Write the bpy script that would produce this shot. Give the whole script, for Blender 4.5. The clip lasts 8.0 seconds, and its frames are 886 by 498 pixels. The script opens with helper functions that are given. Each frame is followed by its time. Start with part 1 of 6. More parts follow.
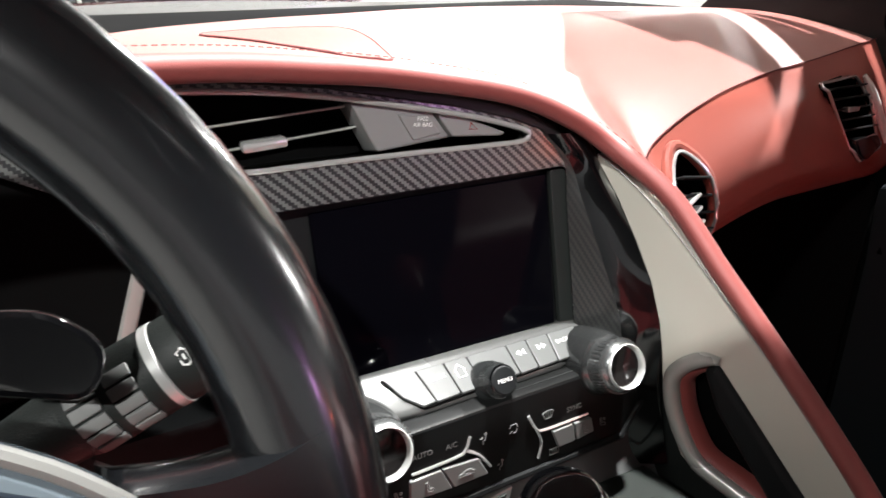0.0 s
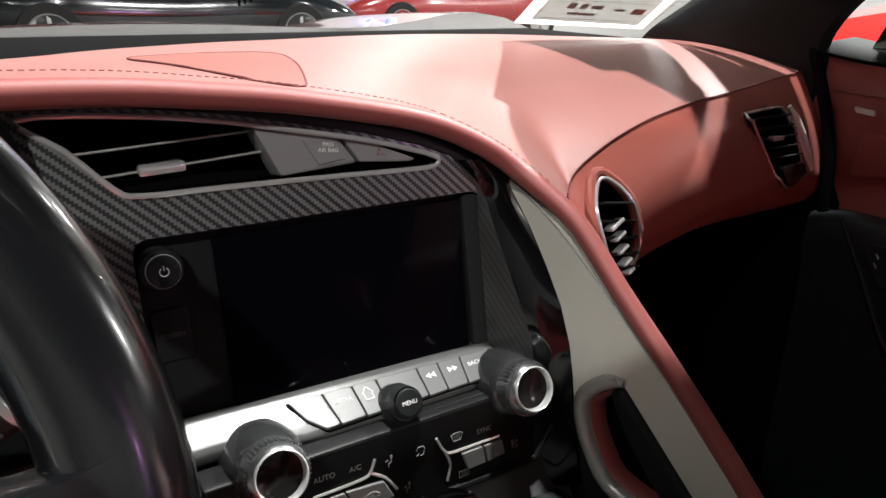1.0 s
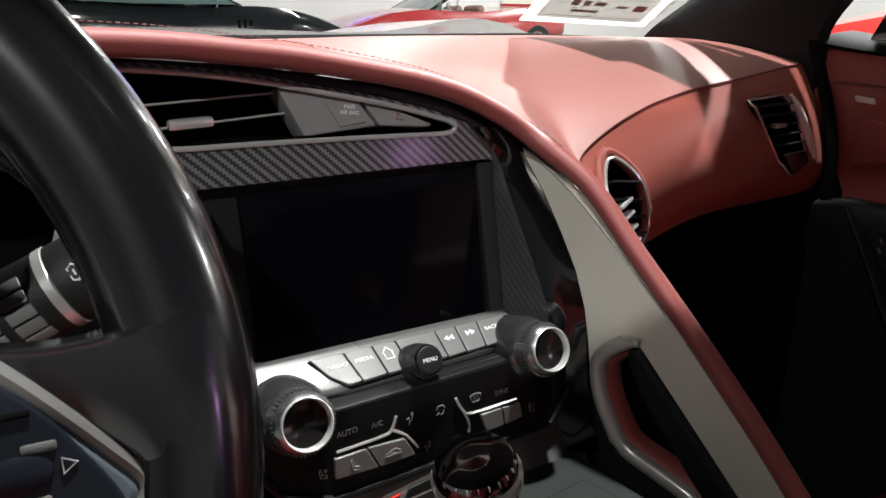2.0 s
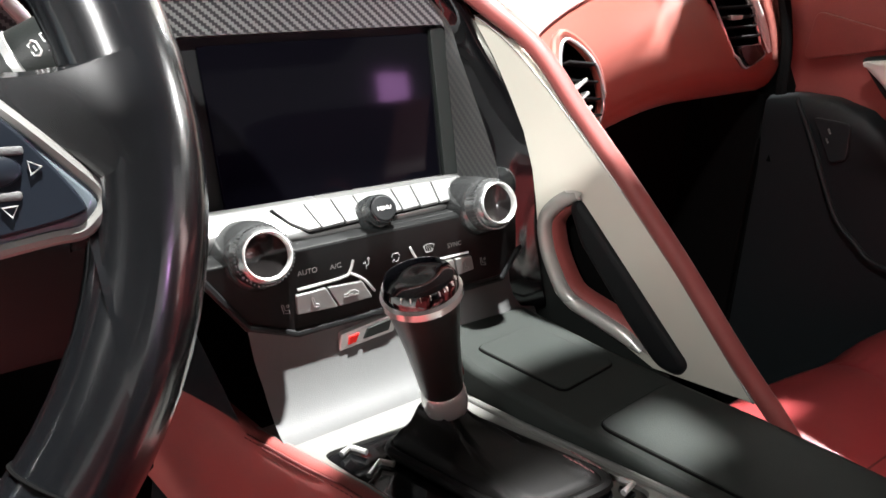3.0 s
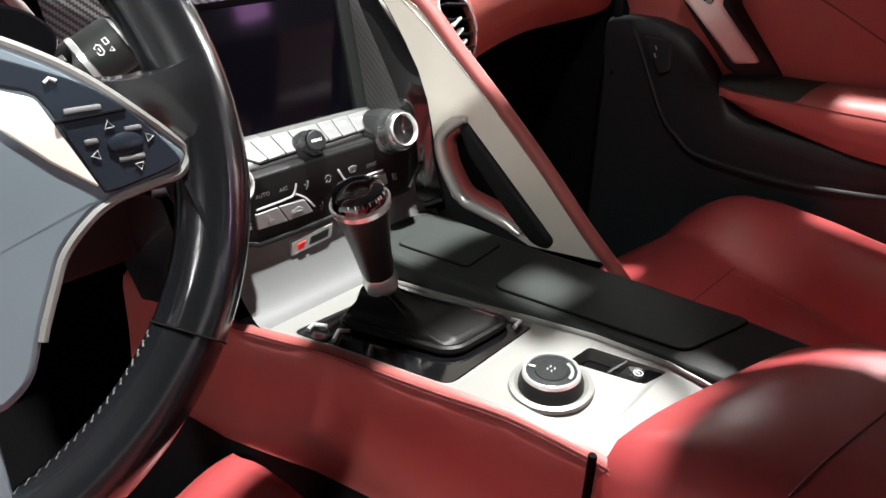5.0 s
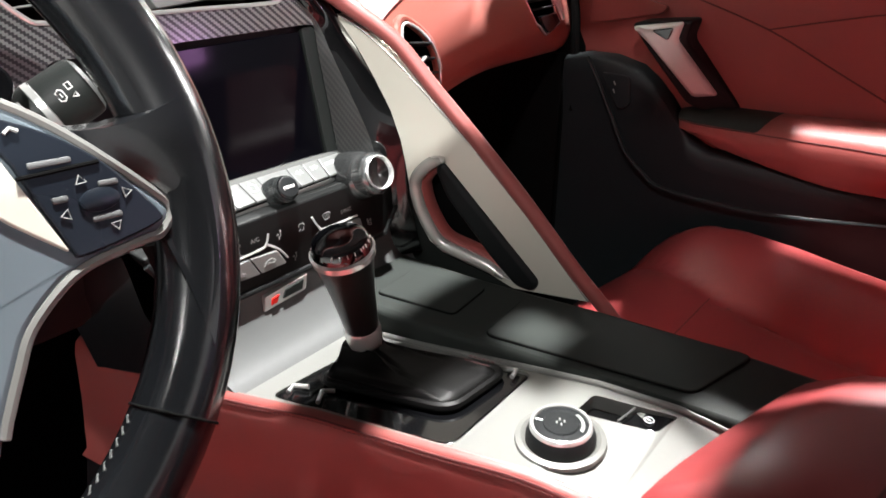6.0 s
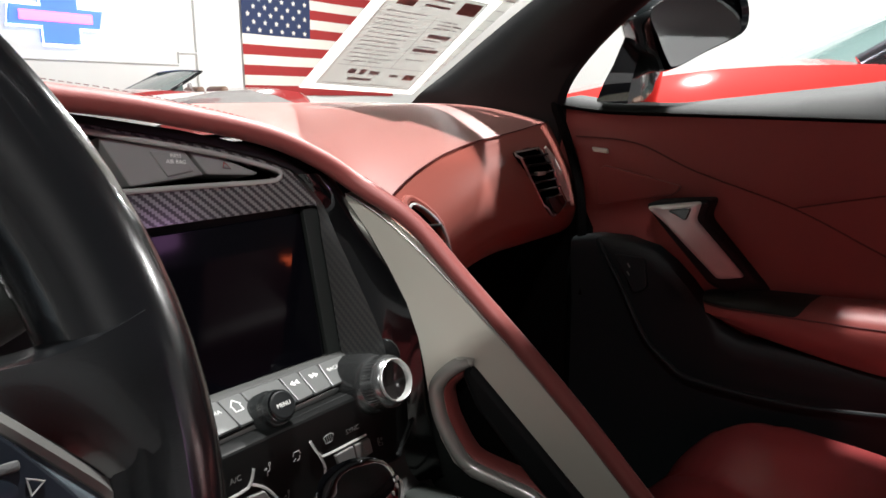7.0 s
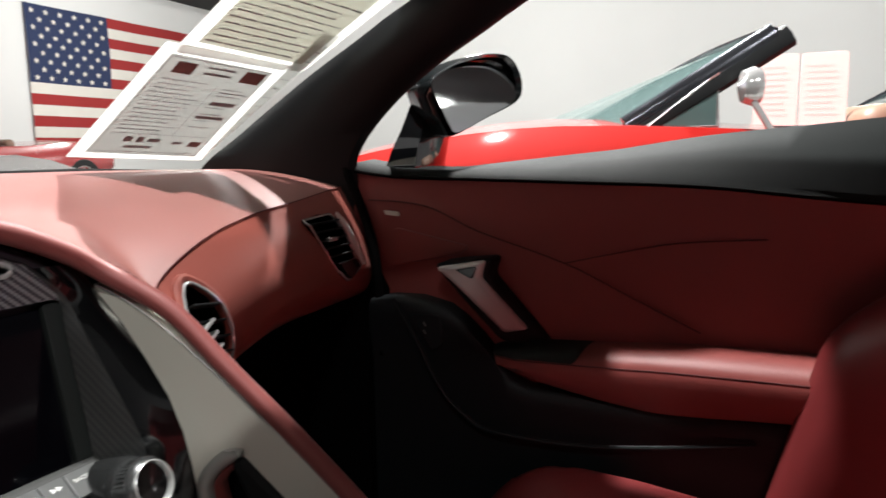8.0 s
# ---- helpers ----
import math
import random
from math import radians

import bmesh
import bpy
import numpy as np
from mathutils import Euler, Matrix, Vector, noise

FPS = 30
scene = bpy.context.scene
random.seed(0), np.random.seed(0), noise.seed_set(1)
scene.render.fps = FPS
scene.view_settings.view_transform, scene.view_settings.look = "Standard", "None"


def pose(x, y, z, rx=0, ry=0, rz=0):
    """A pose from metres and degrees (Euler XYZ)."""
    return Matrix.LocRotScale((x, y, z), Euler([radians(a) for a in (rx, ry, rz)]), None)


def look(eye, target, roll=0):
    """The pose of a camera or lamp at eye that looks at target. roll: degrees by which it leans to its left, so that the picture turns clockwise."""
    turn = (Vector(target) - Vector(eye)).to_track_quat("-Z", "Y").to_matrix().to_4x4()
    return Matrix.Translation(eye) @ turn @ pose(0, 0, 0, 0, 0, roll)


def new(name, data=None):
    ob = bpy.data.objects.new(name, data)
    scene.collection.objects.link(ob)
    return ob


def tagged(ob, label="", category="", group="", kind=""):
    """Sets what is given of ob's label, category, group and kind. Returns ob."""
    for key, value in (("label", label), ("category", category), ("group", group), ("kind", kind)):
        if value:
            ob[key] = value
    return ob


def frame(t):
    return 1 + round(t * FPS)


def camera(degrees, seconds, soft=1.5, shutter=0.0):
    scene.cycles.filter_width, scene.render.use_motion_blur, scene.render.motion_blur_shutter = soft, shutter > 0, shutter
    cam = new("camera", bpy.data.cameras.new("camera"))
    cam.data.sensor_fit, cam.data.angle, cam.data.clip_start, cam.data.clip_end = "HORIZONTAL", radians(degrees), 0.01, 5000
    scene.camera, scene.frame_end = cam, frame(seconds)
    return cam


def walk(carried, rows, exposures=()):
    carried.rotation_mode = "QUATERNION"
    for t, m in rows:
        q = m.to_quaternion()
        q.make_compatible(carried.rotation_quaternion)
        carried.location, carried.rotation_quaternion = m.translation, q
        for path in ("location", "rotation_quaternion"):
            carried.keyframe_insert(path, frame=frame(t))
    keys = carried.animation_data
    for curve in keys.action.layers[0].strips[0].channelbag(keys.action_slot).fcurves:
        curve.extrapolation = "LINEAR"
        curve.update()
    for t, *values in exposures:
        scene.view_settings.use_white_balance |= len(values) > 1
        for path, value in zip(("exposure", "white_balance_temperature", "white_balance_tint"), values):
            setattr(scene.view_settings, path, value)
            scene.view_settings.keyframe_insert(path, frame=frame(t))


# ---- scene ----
cam = camera(65.4, 8.0, shutter=0.15)
PATH = [
    (0, (-0.207, 0.004, 1.011), (0.712, 1.608, 0.248), -0.2),
    (0.5, (-0.168, -0.022, 1.019), (0.806, 1.558, 0.275), 0.5),
    (1, (-0.171, -0.025, 1.014), (0.82, 1.565, 0.314), 0.8),
    (1.2, (-0.173, -0.025, 1.021), (0.818, 1.562, 0.315), 0.7),
    (2.3, (-0.198, -0.055, 0.957), (0.81, 1.557, 0.335), 0.3),
    (2.5, (-0.196, -0.07, 0.947), (0.81, 1.532, 0.298), 0.3),
    (3, (-0.203, -0.095, 0.931), (0.807, 1.437, 0.136), 0.3),
    (3.5, (-0.218, -0.112, 0.945), (0.809, 1.346, 0.038), -0.2),
    (4, (-0.253, -0.138, 0.961), (0.814, 1.233, -0.03), -0.3),
    (4.4, (-0.271, -0.164, 0.98), (0.856, 1.144, -0.029), -0.2),
    (4.5, (-0.281, -0.175, 0.987), (0.866, 1.119, -0.017), -0.5),
    (4.7, (-0.297, -0.183, 0.988), (0.881, 1.085, -0.013), -0.1),
    (5.8, (-0.329, -0.168, 0.999), (0.984, 0.976, 0.014), -0.0),
    (6, (-0.313, -0.136, 0.98), (1.046, 1.017, 0.072), 0.1),
    (6.5, (-0.273, -0.072, 0.958), (1.219, 1.095, 0.316), 0.2),
    (7, (-0.251, -0.025, 0.957), (1.294, 1.172, 0.533), 0.0),
    (7.5, (-0.241, -0.025, 0.97), (1.389, 1.087, 0.643), -0.2),
    (7.7, (-0.238, -0.033, 0.974), (1.442, 1.007, 0.666), -0.1),
    (8, (-0.226, -0.066, 0.981), (1.591, 0.719, 0.692), -0.5),
]
walk(cam, [(t, look(eye, target, roll)) for t, eye, target, roll in PATH],
     exposures=[(0, -0.05), (0.5, -1.0), (1.2, -1.05), (2.3, -1.0), (2.5, -0.72), (3, 0.9), (3.5, 1.15), (4, 0.5), (4.5, 0.6), (6, 0.55), (6.5, 0.32), (7, -0.8), (7.5, -1.15), (8, -1.3)])

# ---- world and lamps ----
world = bpy.data.worlds.new("showroom_air")
scene.world = world
world.use_nodes = True
world.node_tree.nodes["Background"].inputs[0].default_value = (0.9, 0.95, 1.0, 1)
world.node_tree.nodes["Background"].inputs[1].default_value = 0.012


def area_lamp(name, at, target, size, watts, colour=(1, 0.992, 0.975)):
    data = bpy.data.lights.new(name, "AREA")
    data.shape, data.size, data.energy, data.color = "DISK", size, watts, colour
    data.spread = radians(170)
    ob = new(name, data)
    ob.matrix_world = look(at, target)
    return ob


def globe_lamp(name, at, size, watts, colour=(1, 0.992, 0.970)):
    """A hanging lamp that shines all round, for the far rows."""
    data = bpy.data.lights.new(name, "POINT")
    data.shadow_soft_size, data.energy, data.color = size / 2, watts, colour
    ob = new(name, data)
    ob.location = at
    return ob


# (-3.6, -1.4) is an unseen lamp added as fill for the passenger side
LAMPS = [((3.05, 0.90, 4.1), 0.14, 1300), ((0.45, 0.45, 4.1), 0.14, 410), ((-2.2, -3.2, 4.1), 0.16, 480), ((4.5, 8.4, 4.1), 0.5, 800), ((9.4, 8.8, 4.1), 0.5, 1250), ((10.4, 4.0, 4.1), 0.5, 1450),
         ((10.2, -1.5, 4.1), 0.5, 1450), ((-2.0, 9.0, 4.1), 0.5, 240), ((6.5, 4.5, 4.1), 0.4, 140), ((1.2, 5.2, 4.1), 0.4, 40), ((-3.6, -1.4, 4.1), 0.3, 90), ((4.5, -6.2, 4.1), 0.5, 130)]
for spot, size, watts in LAMPS:
    if size < 0.45:
        area_lamp("ceiling_light_glow", (spot[0], spot[1], spot[2] - 0.12), (spot[0], spot[1] + 0.001, 0), size, watts)
    else:
        globe_lamp("ceiling_light_glow", (spot[0], spot[1], spot[2] - 0.35), size, watts * 0.78)


# ---- materials ----
def nodes_of(name):
    m = bpy.data.materials.new(name)
    m.use_nodes = True
    nt = m.node_tree
    return m, nt, nt.nodes["Principled BSDF"]


def material(name, colour, rough=0.5, metal=0.0, grain=0.0, scale=400.0, vary=0.12, coat=0.0, stain=6.0, spec=0.5, kind="noise", sheen=0.0, uneven=0.08):
    """Base colour with two scales of variation, fine relief and uneven gloss."""
    m, nt, b = nodes_of(name)
    tc = nt.nodes.new("ShaderNodeTexCoord")
    big = nt.nodes.new("ShaderNodeTexNoise")
    big.inputs["Scale"].default_value, big.inputs["Detail"].default_value = stain, 5
    fine = nt.nodes.new("ShaderNodeTexVoronoi" if kind == "leather" else "ShaderNodeTexNoise")
    fine.inputs["Scale"].default_value = scale
    nt.links.new(tc.outputs["Object"], big.inputs["Vector"])
    nt.links.new(tc.outputs["Object"], fine.inputs["Vector"])
    ramp = nt.nodes.new("ShaderNodeMapRange")
    ramp.inputs["To Min"].default_value, ramp.inputs["To Max"].default_value = 1 - vary, 1 + vary
    nt.links.new(big.outputs[0], ramp.inputs["Value"])
    mix = nt.nodes.new("ShaderNodeMix")
    mix.data_type, mix.blend_type = "RGBA", "MULTIPLY"
    mix.inputs["Factor"].default_value = 1
    mix.inputs["A"].default_value = (*colour, 1)
    nt.links.new(ramp.outputs[0], mix.inputs["B"])
    nt.links.new(mix.outputs["Result"], b.inputs["Base Color"])
    rr = nt.nodes.new("ShaderNodeMapRange")
    rr.inputs["To Min"].default_value, rr.inputs["To Max"].default_value = max(rough - uneven, 0.02), min(rough + uneven, 1)
    nt.links.new(big.outputs[0], rr.inputs["Value"])
    nt.links.new(rr.outputs[0], b.inputs["Roughness"])
    b.inputs["Metallic"].default_value = metal
    b.inputs["Coat Weight"].default_value = coat
    b.inputs["Coat Roughness"].default_value = 0.05
    b.inputs["Specular IOR Level"].default_value = spec
    b.inputs["Sheen Weight"].default_value, b.inputs["Sheen Roughness"].default_value = sheen, 0.45
    if grain:
        bump = nt.nodes.new("ShaderNodeBump")
        bump.inputs["Strength"].default_value, bump.inputs["Distance"].default_value = grain, 0.0006
        nt.links.new(fine.outputs[0], bump.inputs["Height"])
        nt.links.new(bump.outputs[0], b.inputs["Normal"])
    return m


def carbon_material(name="carbon_weave", light=(0.12, 0.128, 0.122, 1), along=(1.0, 0.0)):
    """Twill weave: two checkered thread directions, stepped row by row, under clear lacquer."""
    m, nt, b = nodes_of(name)
    tc = nt.nodes.new("ShaderNodeTexCoord")
    sep = nt.nodes.new("ShaderNodeSeparateXYZ")
    nt.links.new(tc.outputs["Object"], sep.inputs[0])

    def calc(op, a, c=None):
        n = nt.nodes.new("ShaderNodeMath")
        n.operation = op
        for k, v in ((0, a), (1, c)):
            if v is None:
                continue
            if isinstance(v, (int, float)):
                n.inputs[k].default_value = v
            else:
                nt.links.new(v, n.inputs[k])
        return n.outputs[0]

    run = calc("SUBTRACT", calc("MULTIPLY", sep.outputs["X"], along[0]), calc("MULTIPLY", sep.outputs["Y"], along[1]))
    u = calc("MULTIPLY", run, 560.0)
    yz = calc("SUBTRACT", sep.outputs["Z"], calc("MULTIPLY", sep.outputs["Y"], 0.5))
    v = calc("MULTIPLY", yz, 640.0)
    step = calc("ADD", calc("FLOOR", u), calc("FLOOR", v))
    twill = calc("LESS_THAN", calc("FLOORED_MODULO", step, 4.0), 1.9)
    ramp = nt.nodes.new("ShaderNodeMix")
    ramp.data_type = "RGBA"
    ramp.inputs["A"].default_value, ramp.inputs["B"].default_value = (0.006, 0.007, 0.008, 1), light
    nt.links.new(twill, ramp.inputs["Factor"])
    nt.links.new(ramp.outputs["Result"], b.inputs["Base Color"])
    rough = calc("ADD", calc("MULTIPLY", twill, -0.12), 0.45)
    nt.links.new(rough, b.inputs["Roughness"])
    b.inputs["Metallic"].default_value = 0.0
    b.inputs["Coat Weight"].default_value, b.inputs["Coat Roughness"].default_value = 0.3, 0.12
    return m


def brushed_material(name, colour, rough, metal=0.20):
    m = material(name, colour, rough, metal, 0.05, 60, 0.05)
    nt = m.node_tree
    tc = nt.nodes.new("ShaderNodeTexCoord")
    mp = nt.nodes.new("ShaderNodeMapping")
    mp.inputs["Scale"].default_value = (900, 25, 25)
    ns = nt.nodes.new("ShaderNodeTexNoise")
    ns.inputs["Scale"].default_value = 1.0
    bump = nt.nodes.new("ShaderNodeBump")
    bump.inputs["Strength"].default_value, bump.inputs["Distance"].default_value = 0.08, 0.0003
    nt.links.new(tc.outputs["Object"], mp.inputs[0])
    nt.links.new(mp.outputs[0], ns.inputs["Vector"])
    nt.links.new(ns.outputs[0], bump.inputs["Height"])
    nt.links.new(bump.outputs[0], nt.nodes["Principled BSDF"].inputs["Normal"])
    return m


def glow_material(name, colour, strength):
    m, nt, b = nodes_of(name)
    b.inputs["Base Color"].default_value = (*colour, 1)
    b.inputs["Emission Color"].default_value = (*colour, 1)
    b.inputs["Emission Strength"].default_value = strength
    return m


# Next four: one red leather, with sheen, warm light or shade in the colour
sheen_red_leather = material("sheen_red_leather", (0.262, 0.092, 0.078), 0.50, spec=0.48, grain=0.14, scale=1700, vary=0.08, kind="leather", sheen=0.16)
warm_lit_leather = material("warm_lit_fascia_leather", (0.282, 0.068, 0.049), 0.50, spec=0.42, grain=0.14, scale=1700, vary=0.08, kind="leather", sheen=0.08)
door_leather = material("door_red_leather", (0.270, 0.060, 0.053), 0.46, spec=0.45, grain=0.14, scale=1700, vary=0.08, kind="leather", sheen=0.10)
shaded_roll_leather = material("shaded_edge_roll_leather", (0.225, 0.054, 0.048), 0.52, spec=0.42, grain=0.14, scale=1700, vary=0.08, kind="leather", sheen=0.10)
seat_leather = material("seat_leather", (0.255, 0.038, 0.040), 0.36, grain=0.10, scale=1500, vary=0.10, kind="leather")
black_leather = material("black_leather", (0.0045, 0.0050, 0.0058), 0.20, spec=0.75, coat=0.35, grain=0.02, scale=1700, vary=0.15, kind="leather")
black_plastic = material("black_plastic", (0.008, 0.009, 0.0095), 0.52, spec=0.17, grain=0.35, scale=1500, vary=0.12)
grey_plastic = material("dark_grey_plastic", (0.0145, 0.0170, 0.0160), 0.46, grain=0.3, scale=1500, vary=0.2, spec=0.2)
sill_vinyl = material("black_sill_vinyl", (0.012, 0.0145, 0.014), 0.7, spec=0.10, grain=0.2, scale=1500, vary=0.1)
button_plastic = material("button_plastic", (0.10, 0.104, 0.102), 0.33, grain=0.1, scale=1500, vary=0.06)
gloss_black = material("gloss_black", (0.0025, 0.0026, 0.003), 0.07, vary=0.2, coat=1.0)
# Near-black that also carries the shade of hollows and the footwell
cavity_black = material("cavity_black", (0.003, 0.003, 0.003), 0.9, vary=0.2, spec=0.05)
# carbon_dark is the same weave with darker threads, turned along the flank
carbon, carbon_dark = carbon_material(), carbon_material("dark_carbon_weave", (0.024, 0.024, 0.022, 1), (0.56, 0.83))
silver_trim = brushed_material("satin_silver", (0.190, 0.191, 0.180), 0.42, 0.38)
champagne = brushed_material("champagne_silver", (0.60, 0.588, 0.51), 0.33, 0.22)
spoke_silver = brushed_material("cool_spoke_silver", (0.125, 0.155, 0.175), 0.26)
pull_silver = material("pull_silver", (0.62, 0.62, 0.59), 0.34, 0.25, vary=0.03)
bar_silver = material("button_bar_silver", (0.125, 0.128, 0.125), 0.28, 0.45, grain=0.04, scale=1200, vary=0.05)
pale_satin = material("pale_satin_plate", (0.80, 0.80, 0.76), 0.35, vary=0.03)
bright_ring = material("bright_ring_metal", (0.72, 0.73, 0.71), 0.20, 0.6, vary=0.04)
knob_well = material("knob_display_black", (0.010, 0.009, 0.009), 0.12, vary=0.08, spec=0.4)
speaker_leather = material("perforated_red_leather", (0.235, 0.079, 0.066), 0.56, grain=0.5, scale=900, vary=0.08, spec=0.3, kind="leather")
dim_ink = material("dim_grey_ink", (0.07, 0.072, 0.07), 0.6, vary=0.03)
rail_silver = brushed_material("handle_rail_silver", (0.50, 0.49, 0.46), 0.26, 0.45)
deck_plastic = material("soft_touch_deck", (0.023, 0.0265, 0.0245), 0.58, grain=0.3, scale=1500, vary=0.2, spec=0.10)
mid_ink = material("mid_grey_ink", (0.15, 0.155, 0.15), 0.6, vary=0.03)
grip_leather = material("grip_leather", (0.0085, 0.0080, 0.0072), 0.33, grain=0.12, scale=1500, vary=0.15, kind="leather", spec=0.5)
boot_leather = material("boot_leather", (0.0028, 0.0027, 0.0026), 0.42, grain=0.10, scale=1500, vary=0.15, kind="leather", spec=0.14)
door_plastic = material("door_plastic", (0.0105, 0.0135, 0.0152), 0.5, spec=0.3, grain=0.3, scale=1500, vary=0.12)
airbag_grey = material("airbag_panel_grey", (0.20, 0.205, 0.20), 0.38, grain=0.1, scale=1500, vary=0.05)
stack_grey = material("stack_base_plastic", (0.095, 0.098, 0.098), 0.55, grain=0.3, scale=1500, vary=0.08, spec=0.3)
panel_black = material("climate_panel_black", (0.007, 0.0075, 0.0075), 0.36, vary=0.15, spec=0.18)
satin_grey = material("satin_grey_paint", (0.50, 0.50, 0.475), 0.30, 0.30, grain=0.04, scale=1200, vary=0.05)
chrome = material("chrome", (0.74, 0.745, 0.73), 0.14, 0.62, vary=0.03)
white_ink = material("white_ink", (0.75, 0.76, 0.74), 0.6, vary=0.03)
grey_ink = material("grey_ink", (0.30, 0.31, 0.30), 0.6, vary=0.03)
red_thread = material("red_thread", (0.07, 0.012, 0.012), 0.7, vary=0.1)
dark_thread = material("dark_thread", (0.12, 0.03, 0.03), 0.8, vary=0.1)
carpet = material("black_carpet", (0.008, 0.008, 0.009), 0.95, spec=0.05, grain=0.9, scale=600, vary=0.3)
screen_glass = material("screen_glass", (0.002, 0.002, 0.003), 0.055, vary=0.05, spec=0.035, uneven=0.005)
# Faint violet glow added to the glass although the screen is off
screen_glass.node_tree.nodes["Principled BSDF"].inputs["Emission Color"].default_value = (0.25, 0.08, 1.0, 1)
screen_glass.node_tree.nodes["Principled BSDF"].inputs["Emission Strength"].default_value = 0.0005


def paper_material(name, colour):
    """Thin paper: half of the light comes through."""
    m = material(name, colour, 0.8, vary=0.03)
    nt = m.node_tree
    through_light = nt.nodes.new("ShaderNodeBsdfTranslucent")
    through_light.inputs["Color"].default_value = (*colour, 1)
    mix = nt.nodes.new("ShaderNodeMixShader")
    mix.inputs[0].default_value = 0.56
    nt.links.new(nt.nodes["Principled BSDF"].outputs[0], mix.inputs[1])
    nt.links.new(through_light.outputs[0], mix.inputs[2])
    nt.links.new(mix.outputs[0], nt.nodes["Material Output"].inputs["Surface"])
    return m


paper, paper_grey, paper_cream = paper_material("paper", (0.66, 0.67, 0.64)), paper_material("paper_grey", (0.45, 0.46, 0.45)), paper_material("paper_cream", (0.50, 0.50, 0.43))
print_ink = material("print_ink", (0.33, 0.33, 0.34), 0.8, vary=0.1)
photo_ink = material("photo_ink", (0.22, 0.13, 0.12), 0.6, vary=0.3, stain=60)
wall_paint = material("white_wall_paint", (0.80, 0.81, 0.79), 0.7, grain=0.2, scale=80, vary=0.04, stain=0.7)
ceiling_paint = material("black_ceiling_paint", (0.02, 0.02, 0.02), 0.9, grain=0.3, scale=20, vary=0.3)
# For the unseen closing walls; grey chosen to reflect less light
dark_wall = material("grey_wall_paint", (0.42, 0.43, 0.44), 0.8, grain=0.2, scale=80, vary=0.1, stain=0.7)
floor_paint = material("showroom_floor", (0.30, 0.30, 0.29), 0.25, vary=0.12, stain=1.5)
flag_white = material("flag_white", (0.78, 0.75, 0.68), 0.9, grain=0.3, scale=500, vary=0.05)
flag_red = material("flag_red", (0.36, 0.030, 0.03), 0.9, grain=0.3, scale=500, vary=0.08)
flag_blue = material("flag_blue", (0.026, 0.040, 0.10), 0.9, grain=0.3, scale=500, vary=0.1)
car_red = material("red_car_paint", (0.52, 0.016, 0.012), 0.55, vary=0.05, coat=1.0, spec=0.12)
car_red_dull = material("brick_red_car_paint", (0.34, 0.035, 0.035), 0.25, vary=0.05, coat=1.0)
car_maroon = material("maroon_car_paint", (0.19, 0.016, 0.020), 0.15, vary=0.05, coat=1.0)
car_black = material("black_car_paint", (0.010, 0.013, 0.014), 0.15, vary=0.2, coat=1.0)
dark_frame = material("dark_windscreen_frame", (0.10, 0.105, 0.12), 0.16, 0.8, vary=0.1)
seat_brown = material("seat_brown_leather", (0.20, 0.12, 0.08), 0.5, vary=0.1)
car_glass = material("car_glass", (0.09, 0.14, 0.135), 0.06, vary=0.05, spec=0.9)
tyre_rubber = material("tyre_rubber", (0.012, 0.012, 0.012), 0.8, grain=0.3, scale=100)
neon_purple = glow_material("neon_purple", (0.85, 0.40, 0.95), 36)
neon_red = glow_material("neon_red", (1.0, 0.16, 0.06), 260)
neon_white, neon_blue, neon_pink = glow_material("neon_white", (0.75, 0.9, 1.0), 5), glow_material("neon_blue", (0.05, 0.15, 0.9), 2.2), glow_material("neon_pink", (1.0, 0.2, 0.6), 3.2)


# ---- mesh tools ----
def part(name, bm, mat, parent=None, label="", angle=35):
    """Links a bmesh as one mesh object under its thing."""
    bmesh.ops.recalc_face_normals(bm, faces=bm.faces)
    me = bpy.data.meshes.new(name)
    bm.to_mesh(me)
    bm.free()
    me.materials.append(mat)
    me.polygons.foreach_set("use_smooth", [True] * len(me.polygons))
    me.set_sharp_from_angle(angle=radians(angle))
    ob = new(name, me)
    if parent is not None:
        ob.parent = parent
        root = parent
        while root.parent is not None:
            root = root.parent
        ob.matrix_parent_inverse = root.matrix_basis.inverted() if parent == root else Matrix()
    return tagged(ob, label)


def thing(name, at, label, category, group="", kind=""):
    ob = new(name)
    ob.location = at
    ob.empty_display_size = 0.05
    return tagged(ob, label, category, group, kind)


def spline(points, n=6, closed=False):
    """A smooth line through the points."""
    p = [Vector(q) for q in points]
    out, k = [], len(p)
    for i in range(k if closed else k - 1):
        a, b, c, d = (p[(i + j) % k] if closed else p[min(max(i + j, 0), k - 1)] for j in (-1, 0, 1, 2))
        for s in range(n):
            t = s / n
            out.append(0.5 * (2 * b + (c - a) * t + (2 * a - 5 * b + 4 * c - d) * t * t + (3 * b - a - 3 * c + d) * t ** 3))
    return out if closed else out + [p[-1]]


def skin(bm, rows, closed_rows=False, closed_ends=False, cap=False):
    """Faces between rows of points of one length."""
    vs = [[bm.verts.new(q) for q in row] for row in rows]
    n, m = len(vs), len(vs[0])
    for i in range(n if closed_ends else n - 1):
        for j in range(m if closed_rows else m - 1):
            try:
                bm.faces.new((vs[i][j], vs[i][(j + 1) % m], vs[(i + 1) % n][(j + 1) % m], vs[(i + 1) % n][j]))
            except ValueError:
                pass
    if cap:
        bm.faces.new(vs[0])
        bm.faces.new(vs[-1][::-1])
    return bm


